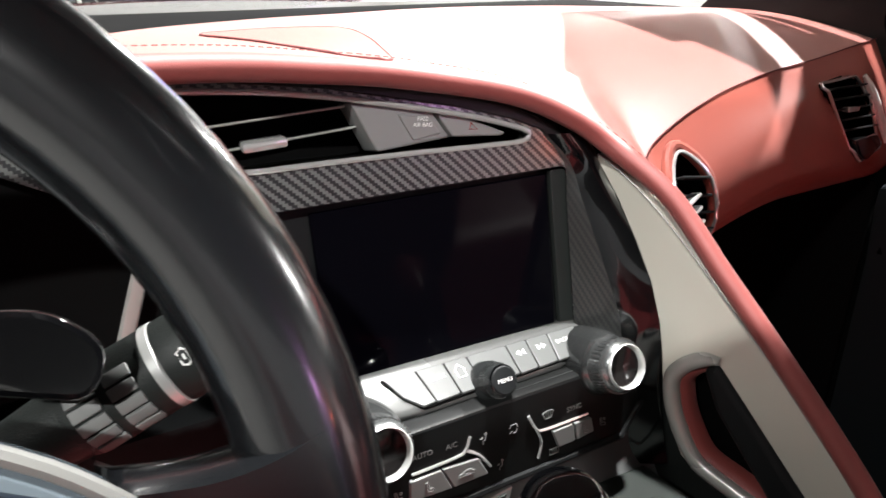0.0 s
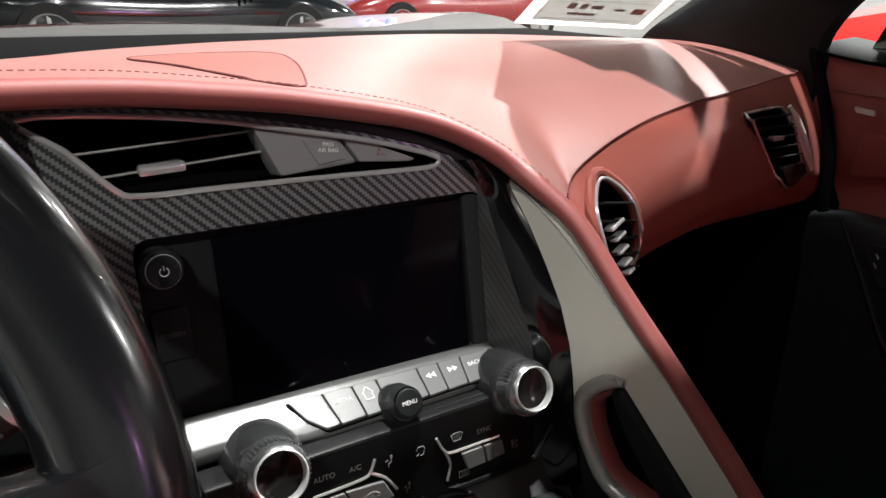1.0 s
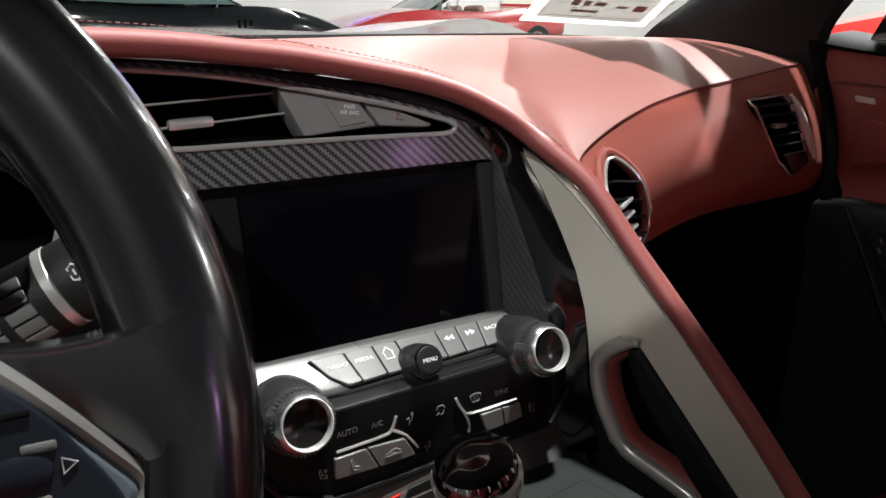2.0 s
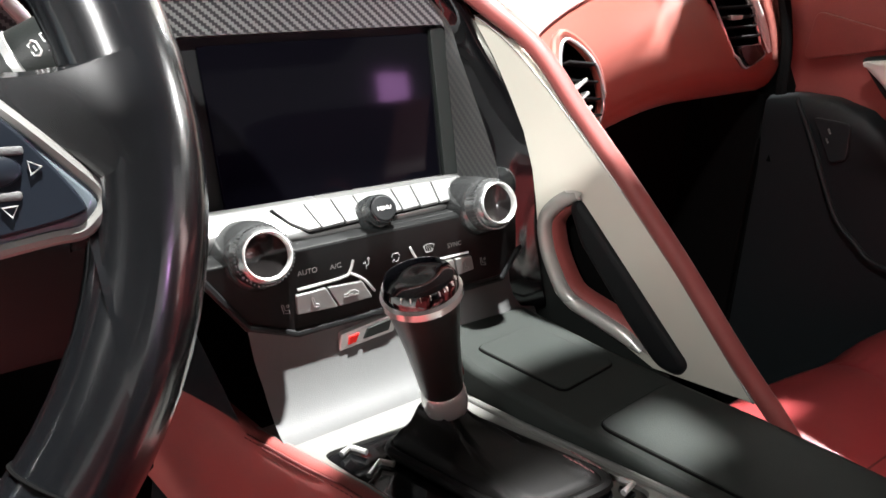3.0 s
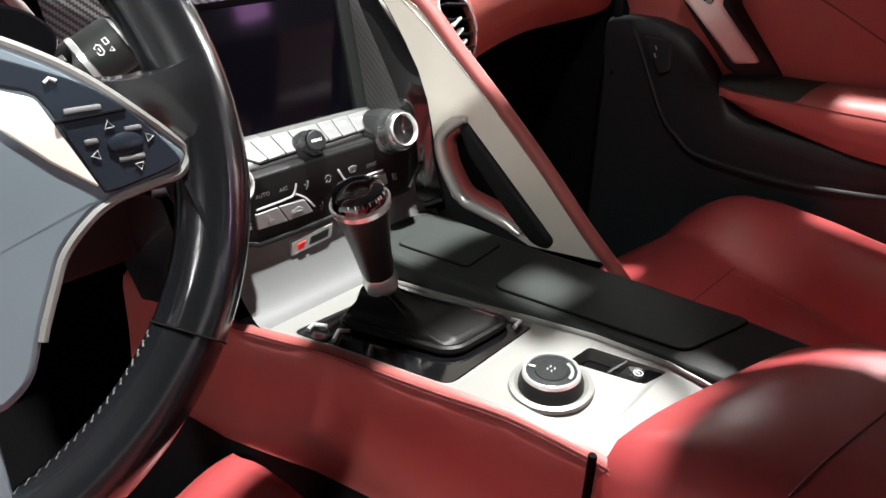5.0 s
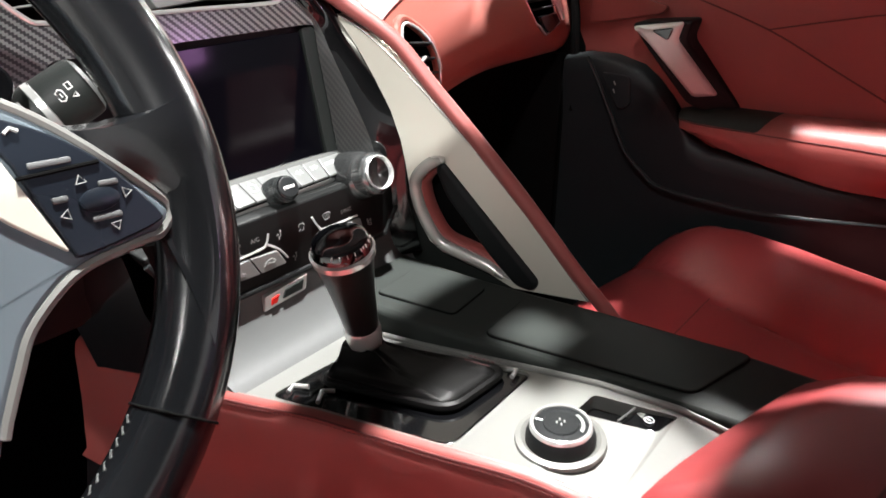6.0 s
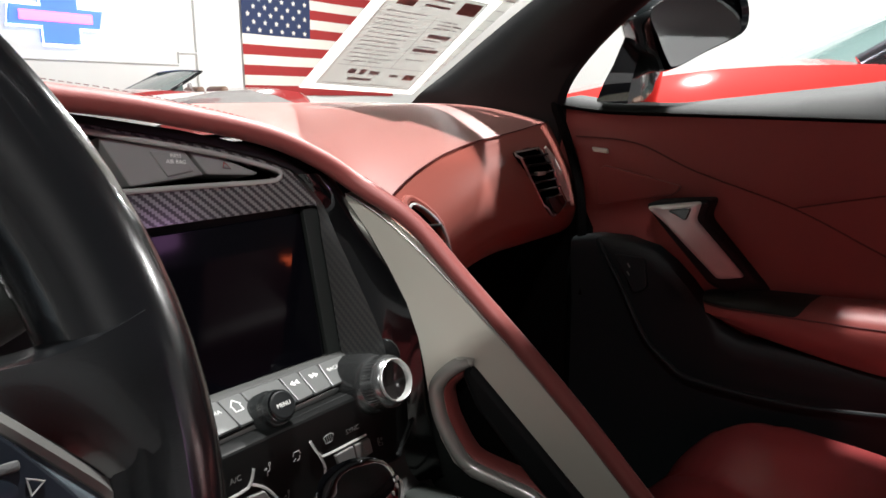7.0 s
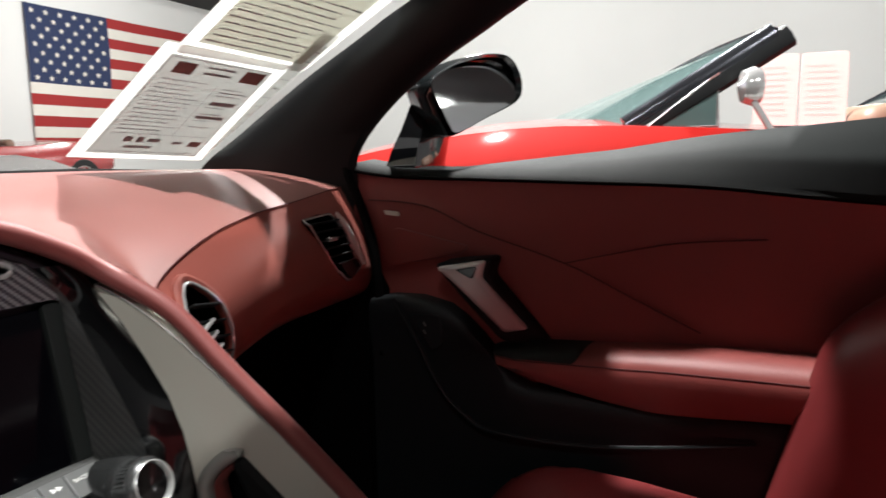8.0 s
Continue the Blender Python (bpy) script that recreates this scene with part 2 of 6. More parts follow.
def tube(path, radius, sides=10, flat=1.0, up=(0, 0, 1), closed=False, bm=None):
    """A rounded rod along a path; flat squeezes it along up."""
    bm = bm or bmesh.new()
    p = [Vector(q) for q in path]
    rows = []
    for i, c in enumerate(p):
        a = p[(i - 1) % len(p)] if closed else p[max(i - 1, 0)]
        b = p[(i + 1) % len(p)] if closed else p[min(i + 1, len(p) - 1)]
        d = (b - a).normalized()
        side = d.cross(Vector(up)).normalized()
        top = side.cross(d)
        r = radius[i] if isinstance(radius, (list, tuple)) else radius
        rows.append([c + side * r * math.cos(w) + top * r * flat * math.sin(w) for w in (math.tau * k / sides for k in range(sides))])
    return skin(bm, rows, True, closed, not closed)


def lathe(profile, m, n=32, bm=None):
    """A turned body: (radius, height) pairs about the z axis of m."""
    bm = bm or bmesh.new()
    rows = [[m @ Vector((max(r, 1e-5) * math.cos(a), max(r, 1e-5) * math.sin(a), h)) for a in (math.tau * k / n for k in range(n))] for r, h in profile]
    return skin(bm, rows, True)


def slab(outline, place, depth, bevel=0.0015, bm=None, segments=2):
    """An outline in u, v, pushed back by depth, its front edge rounded; place(u, v, w) gives the world."""
    bm = bm or bmesh.new()
    c = Vector((sum(q[0] for q in outline) / len(outline), sum(q[1] for q in outline) / len(outline)))
    rows = []
    n = len(outline)
    inward = []
    area = sum(outline[i][0] * outline[(i + 1) % n][1] - outline[(i + 1) % n][0] * outline[i][1] for i in range(n))
    sgn = 1 if area > 0 else -1
    for i in range(n):
        a, b, d = Vector(outline[i - 1][:2]), Vector(outline[i][:2]), Vector(outline[(i + 1) % n][:2])
        e1, e2 = (b - a), (d - b)
        n1 = Vector((-e1.y, e1.x)).normalized() * sgn
        n2 = Vector((-e2.y, e2.x)).normalized() * sgn
        s = (n1 + n2)
        s = s / max(s.length_squared / 2, 0.35) if s.length > 1e-6 else n1
        inward.append(s)
    rows.append([place(q[0], q[1], depth) for q in outline])
    for k in range(segments + 1):
        a = k * math.pi / 2 / segments
        off, w = bevel * (1 - math.cos(a)), bevel * (1 - math.sin(a))
        rows.append([place(q[0] + inward[i].x * off, q[1] + inward[i].y * off, w) for i, q in enumerate(outline)])
    skin(bm, rows, True)
    front = [bm.verts.new(v.co) for v in [v for v in bm.verts][-n:]]
    tri = tessellate([Vector((q[0], q[1], 0)) for q in outline])
    for t in tri:
        try:
            bm.faces.new([front[k] for k in t])
        except ValueError:
            pass
    return bm


def tessellate(*loops):
    from mathutils.geometry import tessellate_polygon
    return tessellate_polygon([[Vector((q[0], q[1], 0)) for q in loop] for loop in loops])


def pierced(outer, holes, place, depth, bm=None):
    """A plate with openings right through it."""
    bm = bm or bmesh.new()
    loops = [outer, *holes]
    flat = [q for loop in loops for q in loop]
    front, back = [bm.verts.new(place(q[0], q[1], 0)) for q in flat], [bm.verts.new(place(q[0], q[1], depth)) for q in flat]
    for t in tessellate(*loops):
        bm.faces.new([front[k] for k in t])
        bm.faces.new([back[k] for k in reversed(t)])
    start = 0
    for loop in loops:
        n = len(loop)
        for i in range(n):
            a, b = start + i, start + (i + 1) % n
            bm.faces.new((front[a], front[b], back[b], back[a]))
        start += n
    return bm


def block(size, m, bevel=0.003, bm=None, segments=2):
    bm2 = bmesh.new()
    bmesh.ops.create_cube(bm2, size=1, matrix=Matrix.Diagonal((*size, 1)))
    if bevel:
        bmesh.ops.bevel(bm2, geom=bm2.edges[:], offset=bevel, segments=segments, affect="EDGES", profile=0.5)
    bmesh.ops.transform(bm2, matrix=m, verts=bm2.verts)
    if bm is None:
        return bm2
    me = bpy.data.meshes.new("tmp")
    bm2.to_mesh(me)
    bm2.free()
    bm.from_mesh(me)
    bpy.data.meshes.remove(me)
    return bm


def rounded(points, r=0.004, n=4):
    """The outline with its corners rounded."""
    out, k = [], len(points)
    for i in range(k):
        a, b, c = Vector(points[i - 1]), Vector(points[i]), Vector(points[(i + 1) % k])
        d1, d2 = (a - b), (c - b)
        q = min(r, d1.length * 0.45, d2.length * 0.45)
        p1, p2 = b + d1.normalized() * q, b + d2.normalized() * q
        for s in range(n + 1):
            t = s / n
            out.append(tuple((1 - t) ** 2 * p1 + 2 * t * (1 - t) * b + t * t * p2))
    return out


def writing(name, text, size, m, mat, parent, label=""):
    """Raised lettering as a mesh."""
    cu = bpy.data.curves.new(name, "FONT")
    cu.body, cu.size, cu.align_x, cu.align_y, cu.extrude = text, size, "CENTER", "CENTER", 0.0001
    tmp = new(name + "_tmp", cu)
    me = bpy.data.meshes.new_from_object(tmp.evaluated_get(bpy.context.evaluated_depsgraph_get()))
    bpy.data.objects.remove(tmp)
    bm = bmesh.new()
    bm.from_mesh(me)
    bpy.data.meshes.remove(me)
    bmesh.ops.transform(bm, matrix=m, verts=bm.verts)
    return part(name, bm, mat, parent, label)


def facing(at, normal, up=(0, 0, 1)):
    """A frame at a point: z along the normal, y towards up."""
    z = Vector(normal).normalized()
    x = Vector(up).cross(z).normalized()
    y = z.cross(x)
    m = Matrix((x, y, z)).transposed().to_4x4()
    m.translation = at
    return m


# ---- showroom ----
def room_box(name, lo, hi, mat, label):
    size = [b - a for a, b in zip(lo, hi)]
    mid = [(a + b) / 2 for a, b in zip(lo, hi)]
    ob = part(name, block(size, Matrix.Translation(mid), 0), mat)
    return tagged(ob, label, name.split("_")[0], kind="structure")


room_box("floor", (-12, -8, -0.1), (15.2, 12.8, 0), floor_paint, "polished grey showroom floor")
room_box("ceiling", (-12, -8, 4.5), (15.2, 12.8, 4.65), ceiling_paint, "black painted showroom ceiling")
room_box("wall_north", (-12, 12.6, 0), (15.2, 12.8, 4.5), wall_paint, "white painted showroom wall")
room_box("wall_east", (15.0, -8, 0), (15.2, 12.6, 4.5), wall_paint, "white painted showroom wall")
room_box("wall_south", (-12, -8.2, 0), (15.2, -8, 4.5), dark_wall, "unseen grey showroom wall, toned to reflect less")
room_box("wall_west", (-12.2, -8, 0), (-12, 12.6, 4.5), dark_wall, "unseen grey showroom wall, toned to reflect less")
room_box("plinth", (-4.5, 7.6, 0), (9.6, 12.5, 0.2), floor_paint, "low grey display plinth along the wall")
room_box("column", (8.0, 12.54, 0), (8.75, 12.6, 4.5), wall_paint, "white painted wall column")
tagged(part("conduit", tube([(0.0, 12.57, 1.62), (7.6, 12.57, 1.62), (7.6, 12.57, 1.85), (8.05, 12.57, 1.85)], 0.02, 8), wall_paint), "thin white pipe along the wall", "pipe", kind="structure")
for yy in (-3.0, 1.5, 6.0, 10.5):
    room_box("trim", (-12, yy, 4.25), (15.0, yy + 0.16, 4.498), ceiling_paint, "black steel ceiling beam")


def ceiling_light(at):
    t = thing("ceiling_light", at, "round white ceiling lamp under the black ceiling", "ceiling light", "ceiling lights")
    m = Matrix.Translation(at)
    part("housing", lathe([(0.05, 0.40), (0.06, 0.40), (0.24, 0.1), (0.26, 0.0), (0.25, 0.0), (0.22, 0.08), (0.0, 0.10)], m), grey_plastic, t)
    part("diffuser", lathe([(0.0, 0.05), (0.21, 0.05), (0.21, 0.06), (0.0, 0.06)], m), lamp_face, t, "glowing white diffuser")


lamp_face = glow_material("lamp_face", (1, 0.98, 0.94), 9)
for spot, size, watts in LAMPS:
    ceiling_light(spot)


# ---- dashboard ----
def stack_face(x, z, w=0.0):
    """The tilted front plane of the centre stack; w goes forward, into the dash."""
    return Vector((x, 0.380 + 0.2 * (z - 0.9) + w, z - 0.2 * w))


dash = thing("dashboard", (0.0, 0.7, 0.6), "red leather dashboard with stitched edge over black parts", "dashboard")
LIP = spline([(-0.75, 0.345, 0.955), (-0.45, 0.36, 0.972), (-0.176, 0.372, 0.972), (-0.068, 0.376, 0.963), (0.001, 0.378, 0.952), (0.062, 0.378, 0.938),
              (0.105, 0.374, 0.920), (0.133, 0.362, 0.902), (0.150, 0.332, 0.880), (0.195, 0.375, 0.858), (0.254, 0.44, 0.838), (0.272, 0.452, 0.854), (0.315, 0.458, 0.875), (0.366, 0.463, 0.891),
              (0.41, 0.468, 0.899), (0.458, 0.474, 0.905), (0.556, 0.488, 0.911), (0.65, 0.504, 0.918), (0.712, 0.515, 0.922)], 6)
GLASS_EDGE = spline([(-0.75, 0.50, 0.94), (-0.45, 0.64, 0.945), (-0.173, 0.777, 0.947), (-0.11, 0.835, 0.947), (-0.06, 0.874, 0.947), (0.01, 0.91, 0.947), (0.071, 0.939, 0.947), (0.14, 0.955, 0.947), (0.21, 0.975, 0.947),
                     (0.27, 0.985, 0.948), (0.32, 0.992, 0.948), (0.36, 0.995, 0.948), (0.40, 0.995, 0.948), (0.45, 0.985, 0.948), (0.50, 0.965, 0.948), (0.55, 0.94, 0.948), (0.61, 0.90, 0.947), (0.67, 0.85, 0.946), (0.712, 0.81, 0.945)], 6)
V_STEPS = 26
rows = []
lip_soft = [q.copy() for q in LIP]
for _ in range(90):
    lip_soft = [lip_soft[0]] + [(lip_soft[i] * 2 + lip_soft[i - 1] + lip_soft[i + 1]) / 4 for i in range(1, len(LIP) - 1)] + [lip_soft[-1]]
for lip, soft, b in zip(LIP, lip_soft, GLASS_EDGE):
    row = []
    for k in range(V_STEPS + 1):
        v = k / V_STEPS
        f = min(1.0, v / 0.34)
        a = lip.lerp(soft, f * f * (3 - 2 * f))
        q = a.lerp(b, v)
        rise = 1 - (1 - v) ** 3.2
        q.z = a.z + (b.z - a.z) * rise + 0.006 * math.sin(math.pi * v)
        row.append(q)
    rows.append(row)
for _ in range(14):
    rows = [rows[0]] + [[row[0]] + [(rows[i][k] * 2 + rows[i + 1][k] + rows[i - 1][k]) / 4 for k in range(1, V_STEPS + 1)] for i, row in list(enumerate(rows))[1:-1]] + [rows[-1]]
bm = skin(bmesh.new(), rows)
top_pad = part("top_pad", bm, sheen_red_leather, dash, "smooth red leather top pad", 60)


def on_pad(x, y):
    """Height of the pad under a point."""
    best = min((q for row in rows for q in row), key=lambda q: (q.x - x) ** 2 + (q.y - y) ** 2)
    return best.z


bolster_path = spline([(-0.75, 0.345, 0.948), (-0.45, 0.358, 0.965), (-0.176, 0.369, 0.965), (-0.068, 0.373, 0.957), (0.001, 0.375, 0.946), (0.062, 0.374, 0.932), (0.105, 0.369, 0.913), (0.132, 0.355, 0.892), (0.150, 0.315, 0.864),
                       (0.158, 0.272, 0.823), (0.169, 0.226, 0.777), (0.180, 0.180, 0.728), (0.191, 0.134, 0.675), (0.199, 0.103, 0.642), (0.203, 0.085, 0.622)], 8)
part("bolster", tube(bolster_path, [0.0076 - 0.0006 * min(1, max(0, (0.36 - q.y) / 0.1)) for q in bolster_path], 14, up=(1, 0, 0.3)), shaded_roll_leather, dash, "rounded red leather edge roll")
line = [q + Vector((0, 0.006, 0.0035)) for q in LIP[:48]]
st = bmesh.new()
for i in range(len(line) - 1):
    a, b = line[i], line[i + 1]
    n = max(1, int((b - a).length / 0.0042))
    for k in range(n):
        p, q = a.lerp(b, (k + 0.2) / n), a.lerp(b, (k + 0.8) / n)
        tube([p, q], 0.00028, 4, bm=st)
tagged(part("stitching", st, dark_thread, dash, "row of dark red stitches"), kind="stuff")

# speaker grille let into the pad
grille_outline = spline([(-0.076, 0.666), (-0.034, 0.698), (0.022, 0.706), (0.066, 0.690), (0.060, 0.609), (0.026, 0.497), (0.002, 0.440), (-0.018, 0.455), (-0.036, 0.523), (-0.055, 0.591)], 5, True)
place = lambda x, y, w: Vector((x, y, on_pad(x, y) + 0.004 - w))
part("speaker_grille", slab([(q[0], q[1]) for q in [Vector((*p,)) for p in grille_outline]], lambda x, y, w: Vector((x, y, on_pad(x, y) + 0.0012 - w)), 0.006, 0.0012), speaker_leather, dash, "flush perforated red speaker cover")

part("grille_groove", tube([(q[0], q[1], on_pad(q[0], q[1]) + 0.0008) for q in grille_outline], 0.0010, 6, closed=True), dark_thread, dash, "dark groove round the speaker cover")

# black defroster cowl between pad and windscreen
cow = [[a + Vector((0, 0.004, 0.0)), a + Vector((0.0, 0.03, 0.002)), Vector((a.x, 1.09, 0.949)), Vector((a.x, 1.158, 0.944))] for a in GLASS_EDGE]
part("cowl", skin(bmesh.new(), cow), cavity_black, dash, "black defroster cowl")

bonnet = thing("bonnet", (0.2, 1.7, 0.5), "dark red glossy bonnet ahead of the windscreen", "bonnet")
rows_h = []
for k in range(15):
    y = 1.16 + 1.25 * k / 14
    row = []
    for j in range(25):
        x = -0.85 + 1.7 * j / 24
        z = 0.958 - 0.10 * (k / 14) ** 1.6 - 0.20 * max(0, y - 1.9) + 0.030 * math.exp(-((abs(x) - 0.62) / 0.14) ** 2) - 0.16 * max(0, abs(x) - 0.70) + 0.015 * math.exp(-(x / 0.3) ** 2)
        row.append((x, y, z - 0.012))
    rows_h.append(row)
part("bonnet_skin", skin(bmesh.new(), rows_h), car_maroon, bonnet, "", 60)

front_rows = []
for y, low, half, top in ((0.80, 0.22, 0.86, 0.93), (1.15, 0.22, 0.88, 0.925), (1.7, 0.24, 0.90, 0.90), (2.1, 0.28, 0.86, 0.80), (2.41, 0.34, 0.78, 0.66)):
    front_rows.append([(-half, y, low), (-half - 0.02, y, low + 0.25), (-half + 0.03, y, top - 0.10), (-half + 0.06, y, top - 0.03)] + [(half - 0.06, y, top - 0.03), (half - 0.03, y, top - 0.10), (half + 0.02, y, low + 0.25), (half, y, low)])
part("front_body", skin(bmesh.new(), front_rows), car_maroon, bonnet, "maroon wings under the bonnet", 60)
for sx in (-1, 1):
    wm = facing((sx * 0.80, 1.62, 0.33), (sx, 0, 0))
    part("front_wheel", lathe([(0.0, -0.10), (0.30, -0.12), (0.33, -0.10), (0.33, 0.08), (0.30, 0.11), (0.22, 0.10), (0.0, 0.06)], wm, 32), tyre_rubber, bonnet, "black front tyre")

# passenger fascia
FAS_TOP = [q for q in LIP if q.x > 0.252]
FAS_N = 130
fas_line = []
for k in range(FAS_N + 1):
    f = k / FAS_N * (len(FAS_TOP) - 1)
    a = min(int(f), len(FAS_TOP) - 2)
    fas_line.append(FAS_TOP[a].lerp(FAS_TOP[a + 1], f - a))
rows_f = []
for q in fas_line:
    t = (q.x - 0.254) / (0.712 - 0.254)
    low = Vector((q.x + 0.03 * (1 - t), 0.425 + 0.02 * t, 0.712 + 0.055 * math.sin(min(1, t * 1.7) * math.pi / 2) - 0.008 * t))
    row = []
    for k in range(41):
        v = k / 40
        p = q.lerp(low, v)
        p.y -= 0.022 * math.sin(math.pi * min(v * 1.2, 1)) * (0.4 + 0.6 * (1 - t))
        p.y += 0.030 * max(0.0, (v - 0.72) / 0.28) ** 2
        row.append(p)
    low = low + Vector((0, 0.030, 0))
    row += [low + Vector((0, 0.012, -0.008)), low + Vector((0, 0.035, -0.012)), low + Vector((0, 0.12, -0.014))]
    rows_f.append(row)
POD = [(q[0], q[1]) for q in spline([(0.300, 0.849), (0.285, 0.838), (0.279, 0.812), (0.292, 0.775), (0.322, 0.742), (0.342, 0.738), (0.345, 0.765), (0.327, 0.822)], 4, True)]
SIDE = rounded([(0.536, 0.887), (0.622, 0.890), (0.632, 0.872), (0.664, 0.807), (0.618, 0.792), (0.598, 0.806)], 0.008, 3)


def inside(outline, x, z):
    hit = False
    for (xa, za), (xb, zb) in zip(outline, outline[1:] + outline[:1]):
        if (za > z) != (zb > z) and x < (xb - xa) * (z - za) / (zb - za) + xa:
            hit = not hit
    return hit


bm = skin(bmesh.new(), rows_f)
gone = [f for f in bm.faces if any(inside(o, f.calc_center_median().x, f.calc_center_median().z) for o in (POD, SIDE))]
bmesh.ops.delete(bm, geom=gone, context="FACES")
part("passenger_fascia", bm, warm_lit_leather, dash, "bulging red leather passenger fascia", 60)
part("ridge_seam", tube([q + Vector((0, -0.001, 0.001)) for q in FAS_TOP], 0.0008, 6), dark_thread, dash, "dark seam along the ridge")
# Near-black sheets put the shade of the void under the dash into colour
part("under_panel", block((0.62, 0.03, 0.40), pose(0.44, 0.60, 0.56), 0.01), cavity_black, dash, "near-black panel for the shaded void under the dash")
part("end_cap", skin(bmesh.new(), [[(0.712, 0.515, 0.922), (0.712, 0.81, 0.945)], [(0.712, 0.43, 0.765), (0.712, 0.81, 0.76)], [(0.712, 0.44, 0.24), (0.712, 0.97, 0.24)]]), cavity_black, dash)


# Added filler that closes the gap between end cap and door
part("footwell_filler", block((0.012, 0.20, 0.52), pose(0.706, 0.565, 0.490), 0.003), cavity_black, dash, "added near-black filler closing the footwell gap")


def fascia_y(x, z):
    near = sorted(((p.x - x) ** 2 + (p.z - z) ** 2 + 1e-9, p.y) for row in rows_f for p in row[:41])[:6]
    return sum(y / d for d, y in near) / sum(1 / d for d, y in near)


def air_vent(name, outline, rim_mat, label):
    ys = [fascia_y(x, z) for x, z in outline]
    n = len(ys)
    ys = [sum(ys[(i + k) % n] for k in (-1, 0, 1)) / 3 for i in range(n)]
    cx, cz = middle(outline)
    t = part(name, tube([Vector((x, y - 0.0042, z)) for (x, z), y in zip(outline, ys)], 0.0019, 8, closed=True), rim_mat, dash, label)
    out = [(x + (x - cx) * 0.10, z + (z - cz) * 0.07) for x, z in outline]
    if name == "pod_vent":
        part("vent_collar", tube([Vector((x, y + 0.0022, z)) for (x, z), y in zip(out, ys)], 0.0058, 10, closed=True), warm_lit_leather, t, "padded red leather collar")
    # Depth of the vent is shaded by the near-black colour
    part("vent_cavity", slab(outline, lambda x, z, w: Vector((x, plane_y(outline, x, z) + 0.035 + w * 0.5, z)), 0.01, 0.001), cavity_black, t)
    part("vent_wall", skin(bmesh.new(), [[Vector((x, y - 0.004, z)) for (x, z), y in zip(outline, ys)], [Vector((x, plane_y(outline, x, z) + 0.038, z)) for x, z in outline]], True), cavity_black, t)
    return t


def middle(outline):
    return sum(q[0] for q in outline) / len(outline), sum(q[1] for q in outline) / len(outline)


def plane_y(outline, x, z):
    cx, cz = middle(outline)
    base = fascia_y(cx, cz)
    gx = (fascia_y(cx + 0.03, cz) - fascia_y(cx - 0.03, cz)) / 0.06
    gz = (fascia_y(cx, cz + 0.03) - fascia_y(cx, cz - 0.03)) / 0.06
    return base + gx * (x - cx) + gz * (z - cz)


pod_vent = air_vent("pod_vent", POD, chrome, "narrow teardrop air vent with chrome rim")
side_vent = air_vent("side_vent", SIDE, chrome, "slanted air vent with satin rim")
for z, x0, x1 in ((0.826, 0.284, 0.322), (0.808, 0.283, 0.328), (0.790, 0.290, 0.334), (0.772, 0.298, 0.338), (0.756, 0.310, 0.342)):
    y = plane_y(POD, (x0 + x1) / 2, z)
    part("slat", block((x1 - x0, 0.012, 0.0025), pose((x0 + x1) / 2, y + 0.004, z, -25, 8, 0), 0.0008), black_plastic, pod_vent)
for x, z, w in ((0.302, 0.806, 0.020), (0.308, 0.793, 0.016), (0.315, 0.778, 0.016), (0.323, 0.763, 0.014), (0.330, 0.752, 0.011)):
    y = plane_y(POD, x, z)
    part("vent_tab", block((w, 0.012, 0.0042), pose(x, y + 0.002, z, -20, -24, 10), 0.0014), bright_ring, pod_vent, "bright vent fin")
for i, z in enumerate((0.879, 0.867, 0.855, 0.843, 0.831)):
    x0, x1 = 0.545 + (0.887 - z) * 0.72, 0.624 + (0.887 - z) * 0.42
    y = plane_y(SIDE, (x0 + x1) / 2, z)
    part("slat", block((x1 - x0, 0.012, 0.0022), pose((x0 + x1) / 2, y + 0.003, z, -20, 0, 0), 0.0008), black_plastic, side_vent)
part("vent_tab", block((0.022, 0.008, 0.006), pose(0.594, plane_y(SIDE, 0.594, 0.856) - 0.002, 0.856), 0.0015), chrome, side_vent)
part("edge_bar", tube([Vector((x, min(fascia_y(x, z), plane_y(SIDE, x, z)) - 0.0065, z)) for x, z in ((0.625, 0.890), (0.637, 0.876), (0.648, 0.856), (0.658, 0.836), (0.667, 0.810))], [0.003, 0.0062, 0.0072, 0.0066, 0.003], 8, flat=0.6, up=(0, 1, 0)), pale_satin, side_vent, "broad bright bar")
part("heater_switch", slab(rounded([(0.596, 0.822), (0.652, 0.822), (0.660, 0.808), (0.618, 0.796), (0.602, 0.806)], 0.004), lambda x, z, w: Vector((x, min(fascia_y(x, z), plane_y(SIDE, x, z)) - 0.0045 + w, z)), 0.02), gloss_black, side_vent, "black seat heater switch")


# ---- centre stack ----
stack = thing("centre_stack", (0.0, 0.40, 0.62), "carbon-faced centre stack with dark touch screen and knobs", "centre stack")
VENT = [(q[0], q[1]) for q in spline([(-0.172, 0.949), (-0.152, 0.932), (-0.131, 0.909), (-0.118, 0.904), (-0.071, 0.903), (0.002, 0.901), (0.060, 0.899), (0.074, 0.900), (0.076, 0.905), (0.060, 0.911), (0.021, 0.922), (-0.065, 0.940), (-0.125, 0.948)], 3, True)]
SCREEN = rounded([(-0.128, 0.880), (0.110, 0.878), (0.108, 0.7545), (-0.128, 0.7545)], 0.010)
